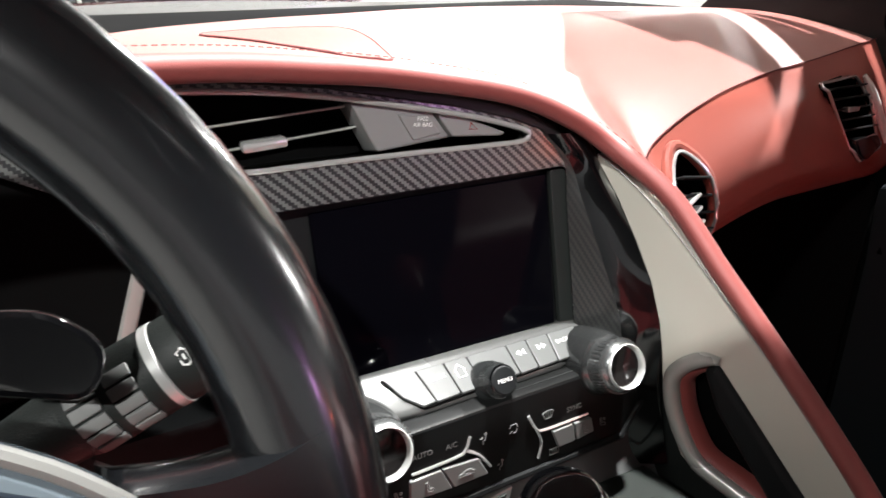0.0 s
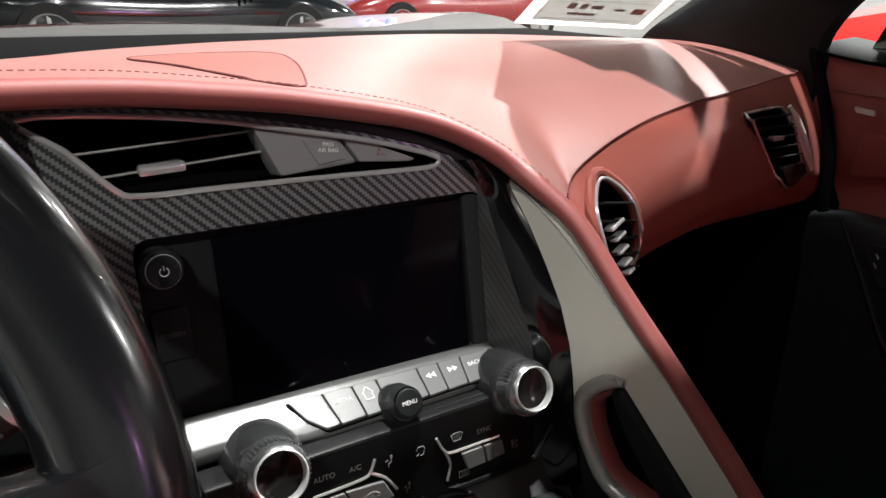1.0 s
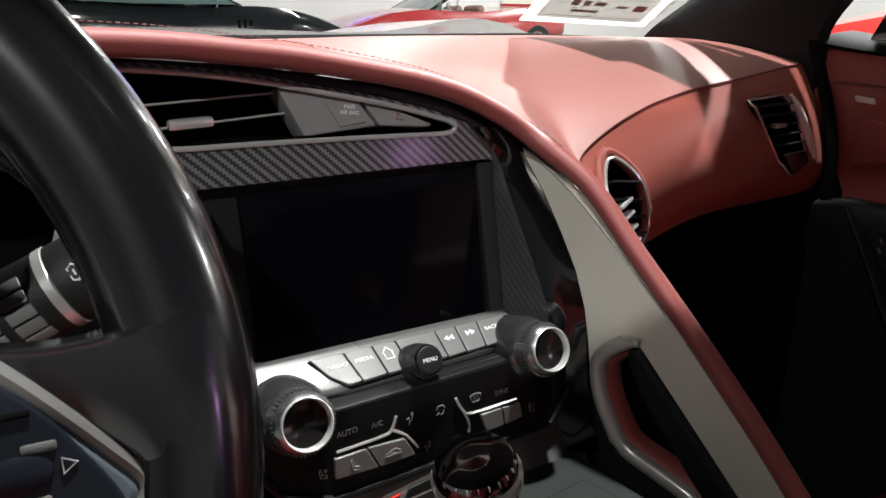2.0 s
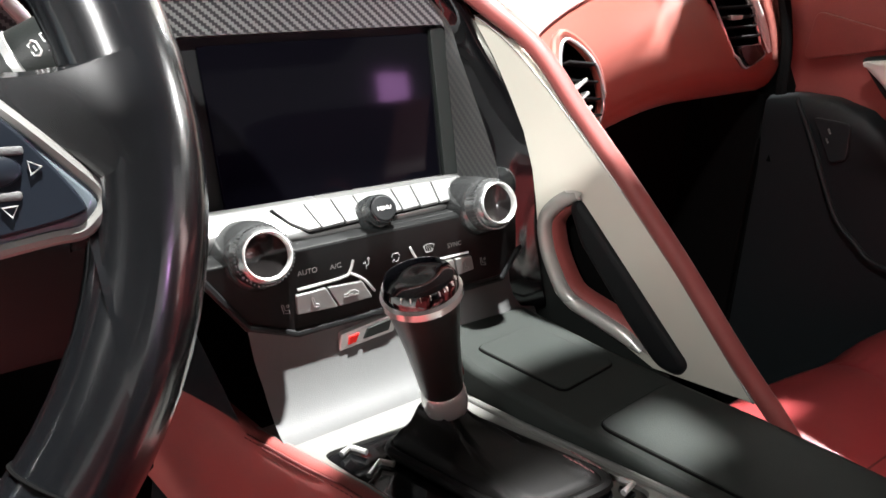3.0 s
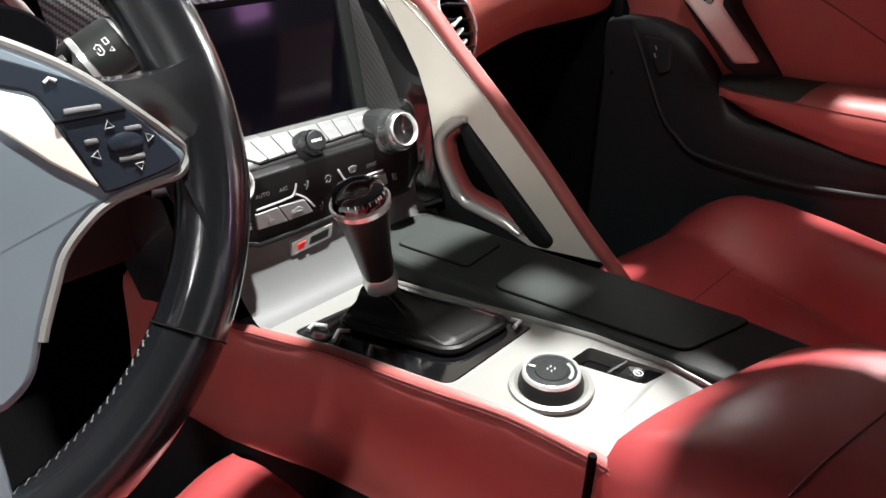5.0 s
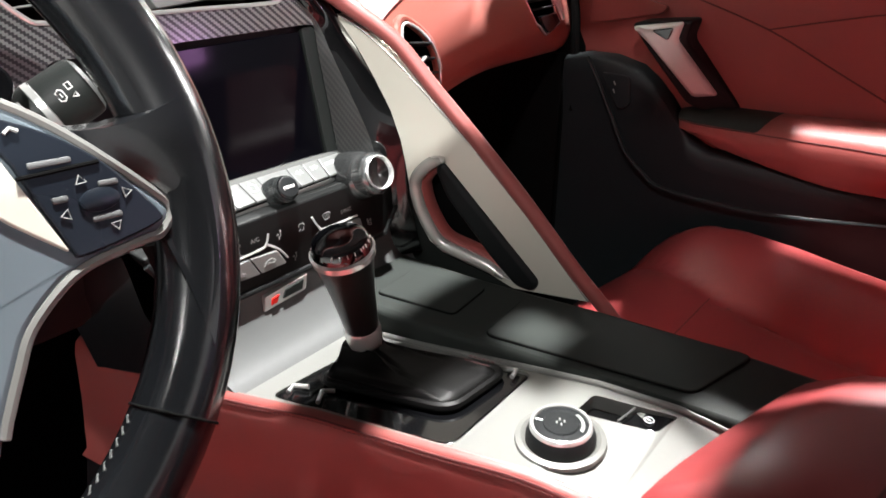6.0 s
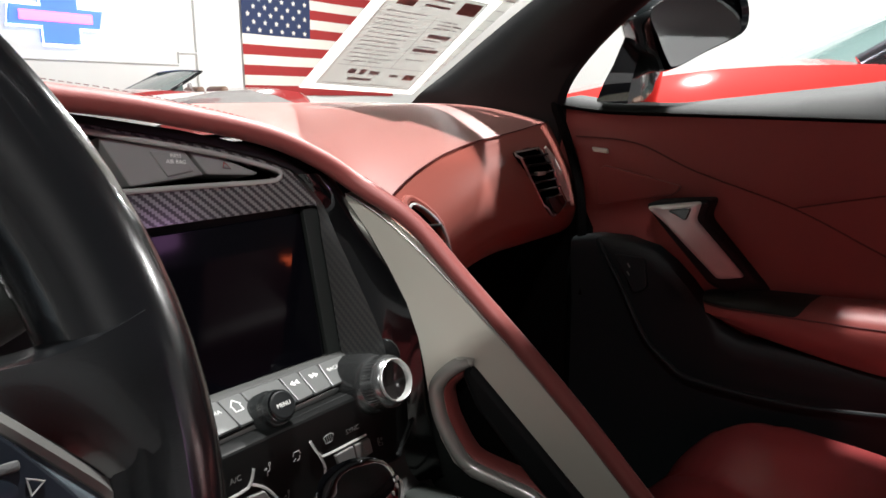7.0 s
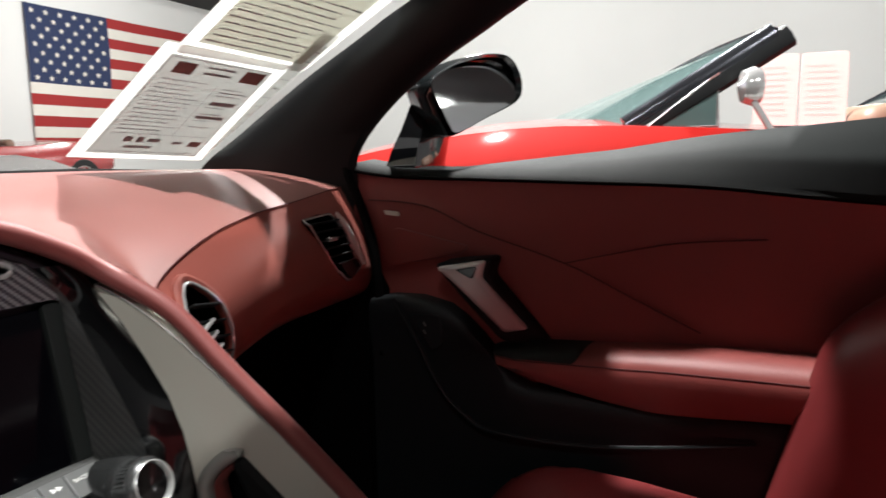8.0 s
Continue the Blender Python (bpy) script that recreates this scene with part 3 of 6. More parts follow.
FACE = [(q[0], q[1]) for q in spline([(-0.30, 0.955), (-0.176, 0.957), (-0.068, 0.949), (0.001, 0.937), (0.062, 0.923), (0.098, 0.906), (0.118, 0.885)], 4)] + [(0.124, 0.86), (0.124, 0.80), (0.119, 0.750), (-0.150, 0.750), (-0.158, 0.80), (-0.165, 0.86), (-0.20, 0.90)]
bezel = part("bezel", pierced(FACE, [VENT, SCREEN], stack_face, 0.012), carbon, stack, "lacquered carbon weave bezel")
# Bright metal tube stands in for the gloss highlight on the vent lip
part("vent_lip_highlight", tube([stack_face(x, z, -0.001) for x, z in VENT], 0.0018, 8, closed=True), bright_ring, bezel, "bright tube for the gloss highlight on the vent lip")
part("upper_band", slab([(-0.30, 0.9555), (-0.176, 0.9575), (-0.068, 0.9495), (0.001, 0.9375), (0.062, 0.9235), (0.098, 0.9065), (0.118, 0.8855), (0.1245, 0.862), (0.116, 0.868), (0.104, 0.888), (0.086, 0.9055), (0.062, 0.9150), (0.021, 0.9265), (-0.065, 0.9445), (-0.125, 0.9525), (-0.176, 0.9535), (-0.30, 0.950)], lambda x, z, w: stack_face(x, z, w - 0.002), 0.004, 0.0006), panel_black, bezel, "black band under the leather roll")
# flank that turns from the face to the silver panel
inner, outer = [], []
for z, xs, ys in ((0.902, 0.122, 0.378), (0.880, 0.134, 0.371), (0.854, 0.139, 0.351), (0.827, 0.144, 0.334), (0.800, 0.147, 0.319), (0.772, 0.149, 0.309), (0.744, 0.150, 0.306), (0.700, 0.152, 0.300), (0.655, 0.155, 0.29)):
    a = stack_face(0.106 if z < 0.88 else 0.106 - (z - 0.88) * 0.8, z, 0.0)
    b = Vector((xs, ys, z))
    cut = 0.05 + 0.40 * max(0.0, min(1.0, (0.885 - z) / 0.12)) ** 0.8
    turn_out = Vector((0.35, -1, 0)).normalized()
    curve = lambda f: a.lerp(b, f) + turn_out * 0.0075 * math.sin(math.pi * f ** 0.85)
    inner.append([curve(cut * k / 6) for k in range(7)])
    outer.append([curve(cut + (1 - cut) * k / 8) for k in range(9)] + [b + Vector((0.004, 0.02, 0))])
inner, outer = ([[c[i] for c in [spline([r[k] for r in rows_k], 3) for k in range(len(rows_k[0]))]] for i in range(3 * (len(rows_k) - 1) + 1)] for rows_k in (inner, outer))
part("carbon_flank", skin(bmesh.new(), inner), carbon_dark, bezel, "carbon weave flank beside the screen", 60)
part("black_flank", skin(bmesh.new(), outer), gloss_black, bezel, "glossy black outer flank", 60)

# Stack vent hollow, its shade likewise in the near-black colour
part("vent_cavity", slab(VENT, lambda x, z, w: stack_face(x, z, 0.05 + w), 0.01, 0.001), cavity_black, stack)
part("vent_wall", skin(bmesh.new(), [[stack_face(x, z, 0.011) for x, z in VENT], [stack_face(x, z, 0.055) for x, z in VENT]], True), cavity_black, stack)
for x0, x1, z0, z1 in ((-0.158, -0.045, 0.929, 0.934), (-0.150, -0.043, 0.915, 0.921)):
    part("slat", tube([stack_face(x0, z0, 0.012), stack_face(x1, z1, 0.016)], 0.0022, 6, flat=0.5), black_plastic, stack)
    part("slat_edge", tube([stack_face(x0, z0, 0.0098), stack_face(x1, z1, 0.0138)], 0.0007, 6), satin_grey, stack)
part("vent_tab", block((0.026, 0.010, 0.006), pose(-0.105, 0.384, 0.918, 0, -2, 0), 0.002), chrome, stack, "bright vent slider")


def button(name, outline, mat, parent, lift=0.0, depth=0.008, bevel=0.0012, face=stack_face, label=""):
    return part(name, slab(outline, lambda x, z, w: face(x, z, w - lift), depth, bevel), mat, parent, label)


airbag = button("airbag_panel", rounded([(-0.050, 0.936), (0.004, 0.9255), (0.016, 0.908), (-0.036, 0.905)], 0.002), airbag_grey, stack, -0.002, 0.02, label="grey airbag indicator panel")
button("indicator", rounded([(-0.020, 0.926), (0.002, 0.922), (0.009, 0.911), (-0.011, 0.909)], 0.0015), airbag_grey, airbag, -0.0008, 0.01, 0.0008)
writing("airbag_writing", "PASS\nAIR BAG", 0.0037, facing(stack_face(-0.0035, 0.9195, 0.0002), (0, -1, 0.2)) @ pose(0, 0, 0, 0, 0, -6), white_ink, airbag)
button("hazard_button", rounded([(0.007, 0.925), (0.030, 0.919), (0.060, 0.906), (0.056, 0.9045), (0.018, 0.908)], 0.002), airbag_grey, stack, -0.002, 0.02, label="grey hazard light button")

tri = bmesh.new()
tube([stack_face(0.031, 0.9115, 0.0016), stack_face(0.037, 0.9105, 0.0016), stack_face(0.0325, 0.9155, 0.0016)], 0.0004, 4, closed=True, bm=tri)
part("hazard_mark", tri, car_red_dull, stack, "small red triangle")
# screen
part("screen_frame", slab([(-0.134, 0.886), (0.114, 0.884), (0.112, 0.745), (-0.134, 0.745)], lambda x, z, w: stack_face(x, z, 0.013 + w), 0.006, 0.001), black_plastic, stack, "matt black screen surround")
part("screen_glass", slab(rounded([(-0.082, 0.874), (0.096, 0.873), (0.0945, 0.757), (-0.082, 0.757)], 0.002), lambda x, z, w: stack_face(x, z, 0.0085 + w), 0.004, 0.0006), screen_glass, stack, "switched-off glossy touch screen")
part("side_strip", slab(rounded([(0.0975, 0.876), (0.111, 0.876), (0.109, 0.757), (0.0975, 0.757)], 0.002), lambda x, z, w: stack_face(x, z, 0.006 - 0.25 * (x - 0.0975) + w), 0.004, 0.0006), grey_plastic, stack, "dark grey strip beside the screen")


pod_metal = material("smoked_pod_chrome", (0.11, 0.115, 0.115), 0.16, 0.85, vary=0.1)
knob_black = material("knob_black", (0.020, 0.022, 0.022), 0.26, vary=0.1, spec=0.6)
knob_dark_metal = material("knob_dark_metal", (0.26, 0.27, 0.27), 0.24, 0.9, vary=0.08)


def knob(name, at, r, depth, parent, face_mat, ring_mat, label, tilt=(0, -1, 0.22), hollow=True):
    m = facing(at, tilt)
    if hollow:
        part("knob_pod", lathe([(r * 1.10, -depth * 0.80), (r * 1.22, -depth * 0.95), (r * 1.32, -depth * 1.2), (r * 1.42, -depth * 1.8), (r * 1.46, -depth * 2.4)], m, 40), pod_metal, parent, "smoked chrome pod behind the knob")
    base = part(name, lathe([(0.0, -0.03), (r * 1.2, -0.03), (r * 1.2, -depth)] + ([(r * 1.13, -depth * 0.8), (r * 1.08, -depth * 0.30), (r * 1.03, -depth * 0.14), (r * 0.94, -0.0008), (r * 0.90, 0.0), (r * 0.86, -0.001)] if hollow else [(r * 1.04, -depth + 0.003), (r, -0.004), (r * 0.975, -0.0005), (r * 0.94, 0.0008), (r * 0.88, 0.0002)]), m, 40), knob_dark_metal if hollow else knob_black, parent, label)
    grip = bmesh.new()
    for k in range(44):
        a = math.tau * k / 44
        block((0.0010, 0.0011, depth * 0.5), m @ Matrix.Rotation(a, 4, "Z") @ Matrix.Translation((r * (1.10 if hollow else 1.01), 0, -depth * 0.55)), 0, grip)
    tagged(part("grip_rib", grip, knob_dark_metal if hollow else knob_black, base), kind="stuff")
    if hollow:
        part("ring", lathe([(r * 0.92, -0.001), (r * 0.91, 0.0012), (r * 0.875, 0.0019), (r * 0.835, 0.0010), (r * 0.80, -0.002), (r * 0.79, -0.006)], m, 40), ring_mat, base, "thin chrome ring")
        part("centre", lathe([(r * 0.805, -0.0035), (r * 0.76, -0.004), (0.0, -0.0044)], m, 40), knob_well, base, "dark glossy display centre")
        return base
    part("ring", lathe([(r * 0.90, -0.001), (r * 0.89, 0.0012), (r * 0.85, 0.0020), (r * 0.78, 0.0012), (r * 0.74, -0.002), (r * 0.74, -0.006)], m, 40), ring_mat, base, "bright metal ring")
    part("centre", lathe([(r * 0.86, 0.000), (r * 0.84, 0.0022), (r * 0.76, 0.003), (0.0, 0.0032)], m, 40), face_mat, base, "flat dark cap")
    return base


# button bar below the screen, tilted up towards the driver
BAR_N = Vector((0, -0.5, 1)).normalized()


def bar_face(x, y, w=0.0):
    return Vector((x, y, 0.585 + 0.5 * y)) - BAR_N * w


rows_b = []
for k in range(33):
    x = -0.128 + 0.250 * k / 32
    yt = 0.361 - 0.03 * (x + 0.08)
    yb = 0.328 + 0.010 * max(0, min(1, (abs(x - 0.012) - 0.065) / 0.03))
    rows_b.append([bar_face(x, yt + 0.012, 0.012), bar_face(x, yt, 0.0), bar_face(x, yt - 0.004, -0.0006), bar_face(x, yb + 0.004, -0.0006), bar_face(x, yb + 0.001, 0.0002), bar_face(x, yb - 0.001, 0.003), bar_face(x, yb, 0.012), bar_face(x, yb + 0.004, 0.022)])
bar = part("button_bar", skin(bmesh.new(), rows_b), bar_silver, stack, "satin silver button bar", 50)
part("button_recess", slab(rounded([(-0.0555, 0.3535), (0.104, 0.3500), (0.084, 0.3290), (-0.036, 0.3282), (-0.046, 0.338)], 0.003), lambda x, y, w: bar_face(x, y, w - 0.0012), 0.004, 0.0004), cavity_black, bar)
TOPS, LOWS = [-0.054, -0.030, -0.009, 0.009, 0.041, 0.058, 0.077, 0.1025], [-0.036, -0.026, -0.0075, 0.0095, 0.040, 0.0555, 0.0725, 0.0835]
for i in range(7):
    g = 0.0004
    t0, t1, l0, l1 = TOPS[i] + g, TOPS[i + 1] - g, LOWS[i] + g, LOWS[i + 1] - g
    yt = lambda x: 0.3528 - 0.022 * (x + 0.054)
    quad = [(t0, yt(t0)), (t1, yt(t1)), (l1, 0.3295), (l0, 0.3290)] if i else [(t0, yt(t0)), (t1, yt(t1)), (l1, 0.3295), (l0, 0.3290), (-0.046, 0.338)]
    button("button", rounded(quad, 0.0016), button_plastic, bar, 0.0030, 0.004, 0.0007, bar_face)
for text, x, y in (("RADIO", -0.0375, 0.3435), ("MEDIA", -0.0185, 0.3435), ("BACK", 0.0855, 0.342)):
    writing("button_writing", text, 0.0046, facing(bar_face(x, y, -0.0032), BAR_N, (0, 1, 0)), white_ink, bar)
home = bmesh.new()
for a, b in (((-0.0045, 0.3435), (-0.0005, 0.348)), ((-0.0005, 0.348), (0.0035, 0.3435)), ((-0.0035, 0.3435), (-0.0035, 0.339)), ((0.0025, 0.3435), (0.0025, 0.339)), ((-0.0035, 0.339), (0.0025, 0.339))):
    tube([bar_face(a[0], a[1], -0.0033), bar_face(b[0], b[1], -0.0033)], 0.0005, 4, bm=home)
part("home_mark", home, white_ink, bar)
for x, s in ((0.0485, -1), (0.0665, 1)):
    tri = bmesh.new()
    for k in (-0.0016, 0.0024):
        bm_v = [tri.verts.new(bar_face(x + s * (k - 0.002), 0.3425 + d, -0.0033)) for d in (-0.0022, 0.0022)] + [tri.verts.new(bar_face(x + s * (k + 0.0018), 0.3425, -0.0033))]
        tri.faces.new(bm_v)
    part("skip_mark", tri, white_ink, bar)
TURN_TO = Vector((0, -0.85, 0.5)).normalized()
menu = knob("menu_knob", Vector((0.016, 0.316, 0.761)), 0.0112, 0.014, stack, black_plastic, gloss_black, "black menu dial", TURN_TO, hollow=False)
writing("menu_writing", "MENU", 0.0040, facing(Vector((0.016, 0.316, 0.761)) + TURN_TO * 0.0034, TURN_TO), white_ink, menu)
for x in (0.1045, -0.0775):
    knob("temperature_knob", Vector((x, 0.2945, 0.755)), 0.0175, 0.020, stack, gloss_black, bright_ring, "knurled temperature knob with chrome ring", Vector((0, -0.92, 0.36)))
power = knob("power_knob", stack_face(-0.1145, 0.862, -0.008), 0.0110, 0.010, stack, black_plastic, bright_ring, "black power volume dial", hollow=False)
pw = bmesh.new()
m = facing(stack_face(-0.1145, 0.862, -0.0117), (0, -1, 0.22))
tube([m @ Vector((0.0025 * math.sin(a), 0.0025 * math.cos(a), 0)) for a in [0.6 + (math.tau - 1.2) * k / 14 for k in range(15)]], 0.00035, 4, bm=pw)
tube([m @ Vector((0, 0.0008, 0)), m @ Vector((0, 0.0034, 0))], 0.00035, 4, bm=pw)
part("power_mark", pw, grey_ink, power)
toggle = button("screen_toggle", rounded([(-0.1235, 0.836), (-0.1015, 0.836), (-0.1015, 0.804), (-0.1235, 0.804)], 0.003), black_plastic, stack, -0.0105, 0.004)
writing("toggle_writing", "SCREEN", 0.0042, facing(stack_face(-0.1125, 0.820, 0.0098), (0, -1, 0.2)), dim_ink, toggle)


# climate panel
def clim_face(x, z, w=0.0):
    return Vector((x, 0.312 + 0.12 * (z - 0.72) + w, z))


clim = button("climate_panel", rounded([(-0.118, 0.746), (0.140, 0.744), (0.143, 0.708), (0.120, 0.683), (-0.058, 0.686), (-0.091, 0.700), (-0.116, 0.740)], 0.006), panel_black, stack, 0, 0.02, 0.003, clim_face, "glossy black climate panel")
part("lower_edge", tube([clim_face(x, z, 0.0) for x, z in ((-0.116, 0.740), (-0.091, 0.700), (-0.058, 0.686), (0.120, 0.683), (0.142, 0.708))], 0.0028, 8), black_plastic, clim)
for quad in ([(-0.056, 0.7145), (-0.034, 0.7145), (-0.0265, 0.6985), (-0.057, 0.7005)], [(-0.033, 0.7145), (-0.006, 0.7125), (0.001, 0.6985), (-0.0255, 0.6985)], [(0.055, 0.7105), (0.073, 0.7105), (0.075, 0.6965), (0.060, 0.6965)], [(0.074, 0.7105), (0.090, 0.7095), (0.092, 0.698), (0.076, 0.6965)]):
    button("climate_button", rounded(quad, 0.0015), airbag_grey, clim, 0.0025, 0.005, 0.0008, clim_face)
for pts in ([(-0.054, 0.7175), (-0.022, 0.7180), (-0.0145, 0.7205), (-0.0105, 0.729)], [(-0.0145, 0.7205), (-0.004, 0.713), (0.004, 0.702)], [(0.036, 0.7280), (0.042, 0.7165), (0.050, 0.7130), (0.088, 0.7125)], [(0.042, 0.7165), (0.046, 0.705), (0.043, 0.693)]):
    part("chrome_line", tube([clim_face(x, z, -0.0006) for x, z in [(q[0], q[1]) for q in spline([(a, b, 0) for a, b in pts], 4)]], 0.0011, 6), chrome, clim, "chrome divider line")
for text, x, z in (("AUTO", -0.0455, 0.7285), ("A/C", -0.0245, 0.7275), ("SYNC", 0.0755, 0.7215)):
    writing("climate_writing", text, 0.0052, facing(clim_face(x, z, -0.0008), (0, -1, 0.12)), mid_ink, clim)


def ring_of(cx, cz, r, n=10):
    return [(cx + r * math.cos(math.tau * k / n), cz + r * math.sin(math.tau * k / n)) for k in range(n + 1)]


SEAT = [[(-0.5, 1.0), (-0.2, -0.2), (0.7, -0.35), (0.8, -1.0)], [(-0.5, 1.0), (-0.9, 0.9), (-0.6, -0.7), (0.5, -0.9)]]
WAVES = [[(x, -0.5), (x + 0.12, -0.15), (x - 0.05, 0.2), (x + 0.1, 0.55)] for x in (-0.4, 0.0, 0.4)]
ICONS = {
    "airflow": [ring_of(0.4, 0.7, 0.22), [(0.4, 0.4), (0.3, -0.3), (-0.3, -0.4), (-0.35, -1.0)], [(-1.0, 0.1), (-0.3, 0.15)], [(-0.55, 0.35), (-0.3, 0.15), (-0.5, -0.05)]],
    "screen_airflow": [[(-0.9, 0.3), (-0.6, 0.9), (0.6, 0.9), (0.9, 0.3)], [(0.7, 0.0), (0.5, -0.6), (-0.1, -0.7)], [(-0.9, -0.6), (-0.3, -0.2)]],
    "front_defrost": [[(-0.6, -0.7), (-1.0, 0.6), (-0.5, 0.9), (0.5, 0.9), (1.0, 0.6), (0.6, -0.7), (-0.6, -0.7)]] + WAVES,
    "rear_defrost": [[(-0.9, -0.6), (-0.9, 0.7), (0.9, 0.7), (0.9, -0.6), (-0.9, -0.6)]] + WAVES,
    "seat_heat": SEAT,
    "seat_vent": SEAT + [ring_of(0.5, 0.5, 0.28, 6)],
    "recirculate": [[(-1.0, -0.4), (-0.9, 0.1), (-0.4, 0.2), (-0.1, 0.6), (0.5, 0.6), (0.8, 0.15), (1.0, 0.0), (1.0, -0.4), (-1.0, -0.4)], [(-0.3, -0.1), (0.3, -0.1), (0.3, 0.3)]],
}
for icon, x, z, w, h, lift in (("airflow", 0.0, 0.7240, 0.0032, 0.0042, 0.0006), ("screen_airflow", 0.0235, 0.7225, 0.0036, 0.0040, 0.0006), ("front_defrost", 0.0525, 0.7235, 0.0046, 0.0036, 0.0006), ("rear_defrost", 0.057, 0.6935, 0.0044, 0.0036, 0.0006), ("seat_heat", 0.084, 0.7030, 0.0028, 0.0036, 0.0030), ("seat_vent", 0.102, 0.7015, 0.0030, 0.0036, 0.0006), ("seat_vent", -0.0640, 0.7060, 0.0030, 0.0036, 0.0006), ("seat_heat", -0.043, 0.7065, 0.0030, 0.0040, 0.0030), ("recirculate", -0.016, 0.7060, 0.0060, 0.0038, 0.0030), ("airflow", 0.012, 0.7000, 0.0030, 0.0038, 0.0006)):
    b = bmesh.new()
    for line in ICONS[icon]:
        tube([clim_face(x + u * w, z + v * h, -lift) for u, v in line], 0.00032, 4, bm=b)
    part("climate_mark", b, grey_ink, clim)

# lower stack face down to the console, and trim badge
base_rows = []
for x in (-0.088, -0.080, -0.06, -0.02, 0.03, 0.08, 0.12, 0.150):
    base_rows.append([(x * 1.04, 0.322, 0.745), (x * 1.03, 0.314, 0.700), (x * 1.02, 0.309, 0.675), (x * 1.01, 0.306, 0.665), (x, 0.301, 0.656), (x, 0.294, 0.646), (x, 0.286, 0.638), (x, 0.278, 0.6325), (x, 0.268, 0.6292), (x, 0.262, 0.620)])
part("lower_face", skin(bmesh.new(), base_rows), stack_grey, stack, "grey lower stack face sloping into the console", 60)
part("left_face", skin(bmesh.new(), [[(-0.125, 0.330, 0.745), (-0.122, 0.322, 0.70), (-0.112, 0.317, 0.66), (-0.100, 0.312, 0.61)], [(-0.15, 0.42, 0.745), (-0.15, 0.42, 0.70), (-0.14, 0.42, 0.66), (-0.13, 0.42, 0.60)]]), black_leather, stack)
badge_face = lambda x, z, w=0.0: Vector((x, 0.308 + 0.1 * (z - 0.67) + w, z))
plaque = button("trim_badge", rounded([(-0.027, 0.677), (0.020, 0.681), (0.016, 0.667), (-0.030, 0.664)], 0.002), bright_ring, stack, 0.004, 0.008, 0.001, badge_face, "small chrome badge with red stroke")
button("badge_mark", [(-0.021, 0.6735), (-0.013, 0.6745), (-0.0165, 0.6685), (-0.0225, 0.668)], car_red, plaque, 0.0055, 0.002, 0.0002, badge_face)
button("badge_mark", [(-0.006, 0.676), (0.014, 0.678), (0.011, 0.670), (-0.010, 0.669)], grey_plastic, plaque, 0.0055, 0.002, 0.0002, badge_face)


# ---- silver panel and grab handle beside the stack ----
def spline_yz(points):
    return [(q[0], q[1]) for q in spline([(y, z, 0) for y, z in points], 3)]


def rib(y, z, w=0.0):
    """The upright plane of the silver panel; w goes to the passenger side."""
    return Vector((0.2247 - 0.24 * y + w, y + 0.24 * w, z))


panel = thing("grab_panel", (0.18, 0.2, 0.64), "satin silver side panel with black grab handle", "trim panel")
EDGE = [(0.371, 0.884), (0.347, 0.872), (0.322, 0.855), (0.297, 0.834), (0.273, 0.812), (0.249, 0.789), (0.226, 0.767), (0.204, 0.744), (0.182, 0.721), (0.160, 0.696), (0.141, 0.673), (0.117, 0.645)]
INNER = [(0.371, 0.880), (0.351, 0.854), (0.334, 0.827), (0.319, 0.800), (0.309, 0.772), (0.304, 0.748), (0.3015, 0.731), (0.2975, 0.709), (0.290, 0.690), (0.279, 0.6715), (0.265, 0.6620), (0.242, 0.6565), (0.215, 0.6500), (0.190, 0.640)]
HANDLE = rounded([(0.294, 0.734), (0.272, 0.757), (0.262, 0.752), (0.168, 0.652), (0.185, 0.6455), (0.208, 0.6525), (0.262, 0.6685), (0.2795, 0.690)], 0.010, 4)
silver = part("silver_panel", pierced(EDGE + INNER[::-1], [HANDLE], lambda y, z, w: rib(y, z, w - 0.003), 0.010), champagne, panel, "satin champagne silver panel")
part("lower_flank", slab([(0.330, 0.800), (0.307, 0.745), (0.300, 0.715), (0.290, 0.688), (0.268, 0.661), (0.215, 0.647), (0.180, 0.632), (0.330, 0.625)], lambda y, z, w: rib(y, z, 0.004 + w), 0.003, 0.0005), grey_plastic, panel, "dark lower flank below the handle")
# Hollow and its wall coloured near-black in place of recess shade
part("handle_recess", slab(HANDLE, lambda y, z, w: rib(y, z, 0.022 + w), 0.004, 0.0005), cavity_black, panel, "handle hollow with its shade in near-black colour")
part("recess_wall", skin(bmesh.new(), [[rib(y, z, 0.004) for y, z in HANDLE], [rib(y, z, 0.024) for y, z in HANDLE]], True), cavity_black, panel, "recess wall coloured near-black as shade")
part("grab_handle", slab(rounded([(0.273, 0.750), (0.264, 0.759), (0.163, 0.654), (0.169, 0.641), (0.187, 0.643), (0.213, 0.668), (0.261, 0.723)], 0.007, 4), lambda y, z, w: rib(y, z, w - 0.007), 0.018, 0.006, segments=4), black_plastic, panel, "thick black grab handle")
RAIL = [(q[0], q[1]) for q in spline([(0.262, 0.760, 0), (0.274, 0.756, 0), (0.287, 0.745, 0), (0.2945, 0.731, 0), (0.2915, 0.711, 0), (0.284, 0.694, 0), (0.2735, 0.6775, 0), (0.262, 0.6690, 0), (0.240, 0.6635, 0), (0.217, 0.6575, 0), (0.200, 0.6510, 0)], 4)]


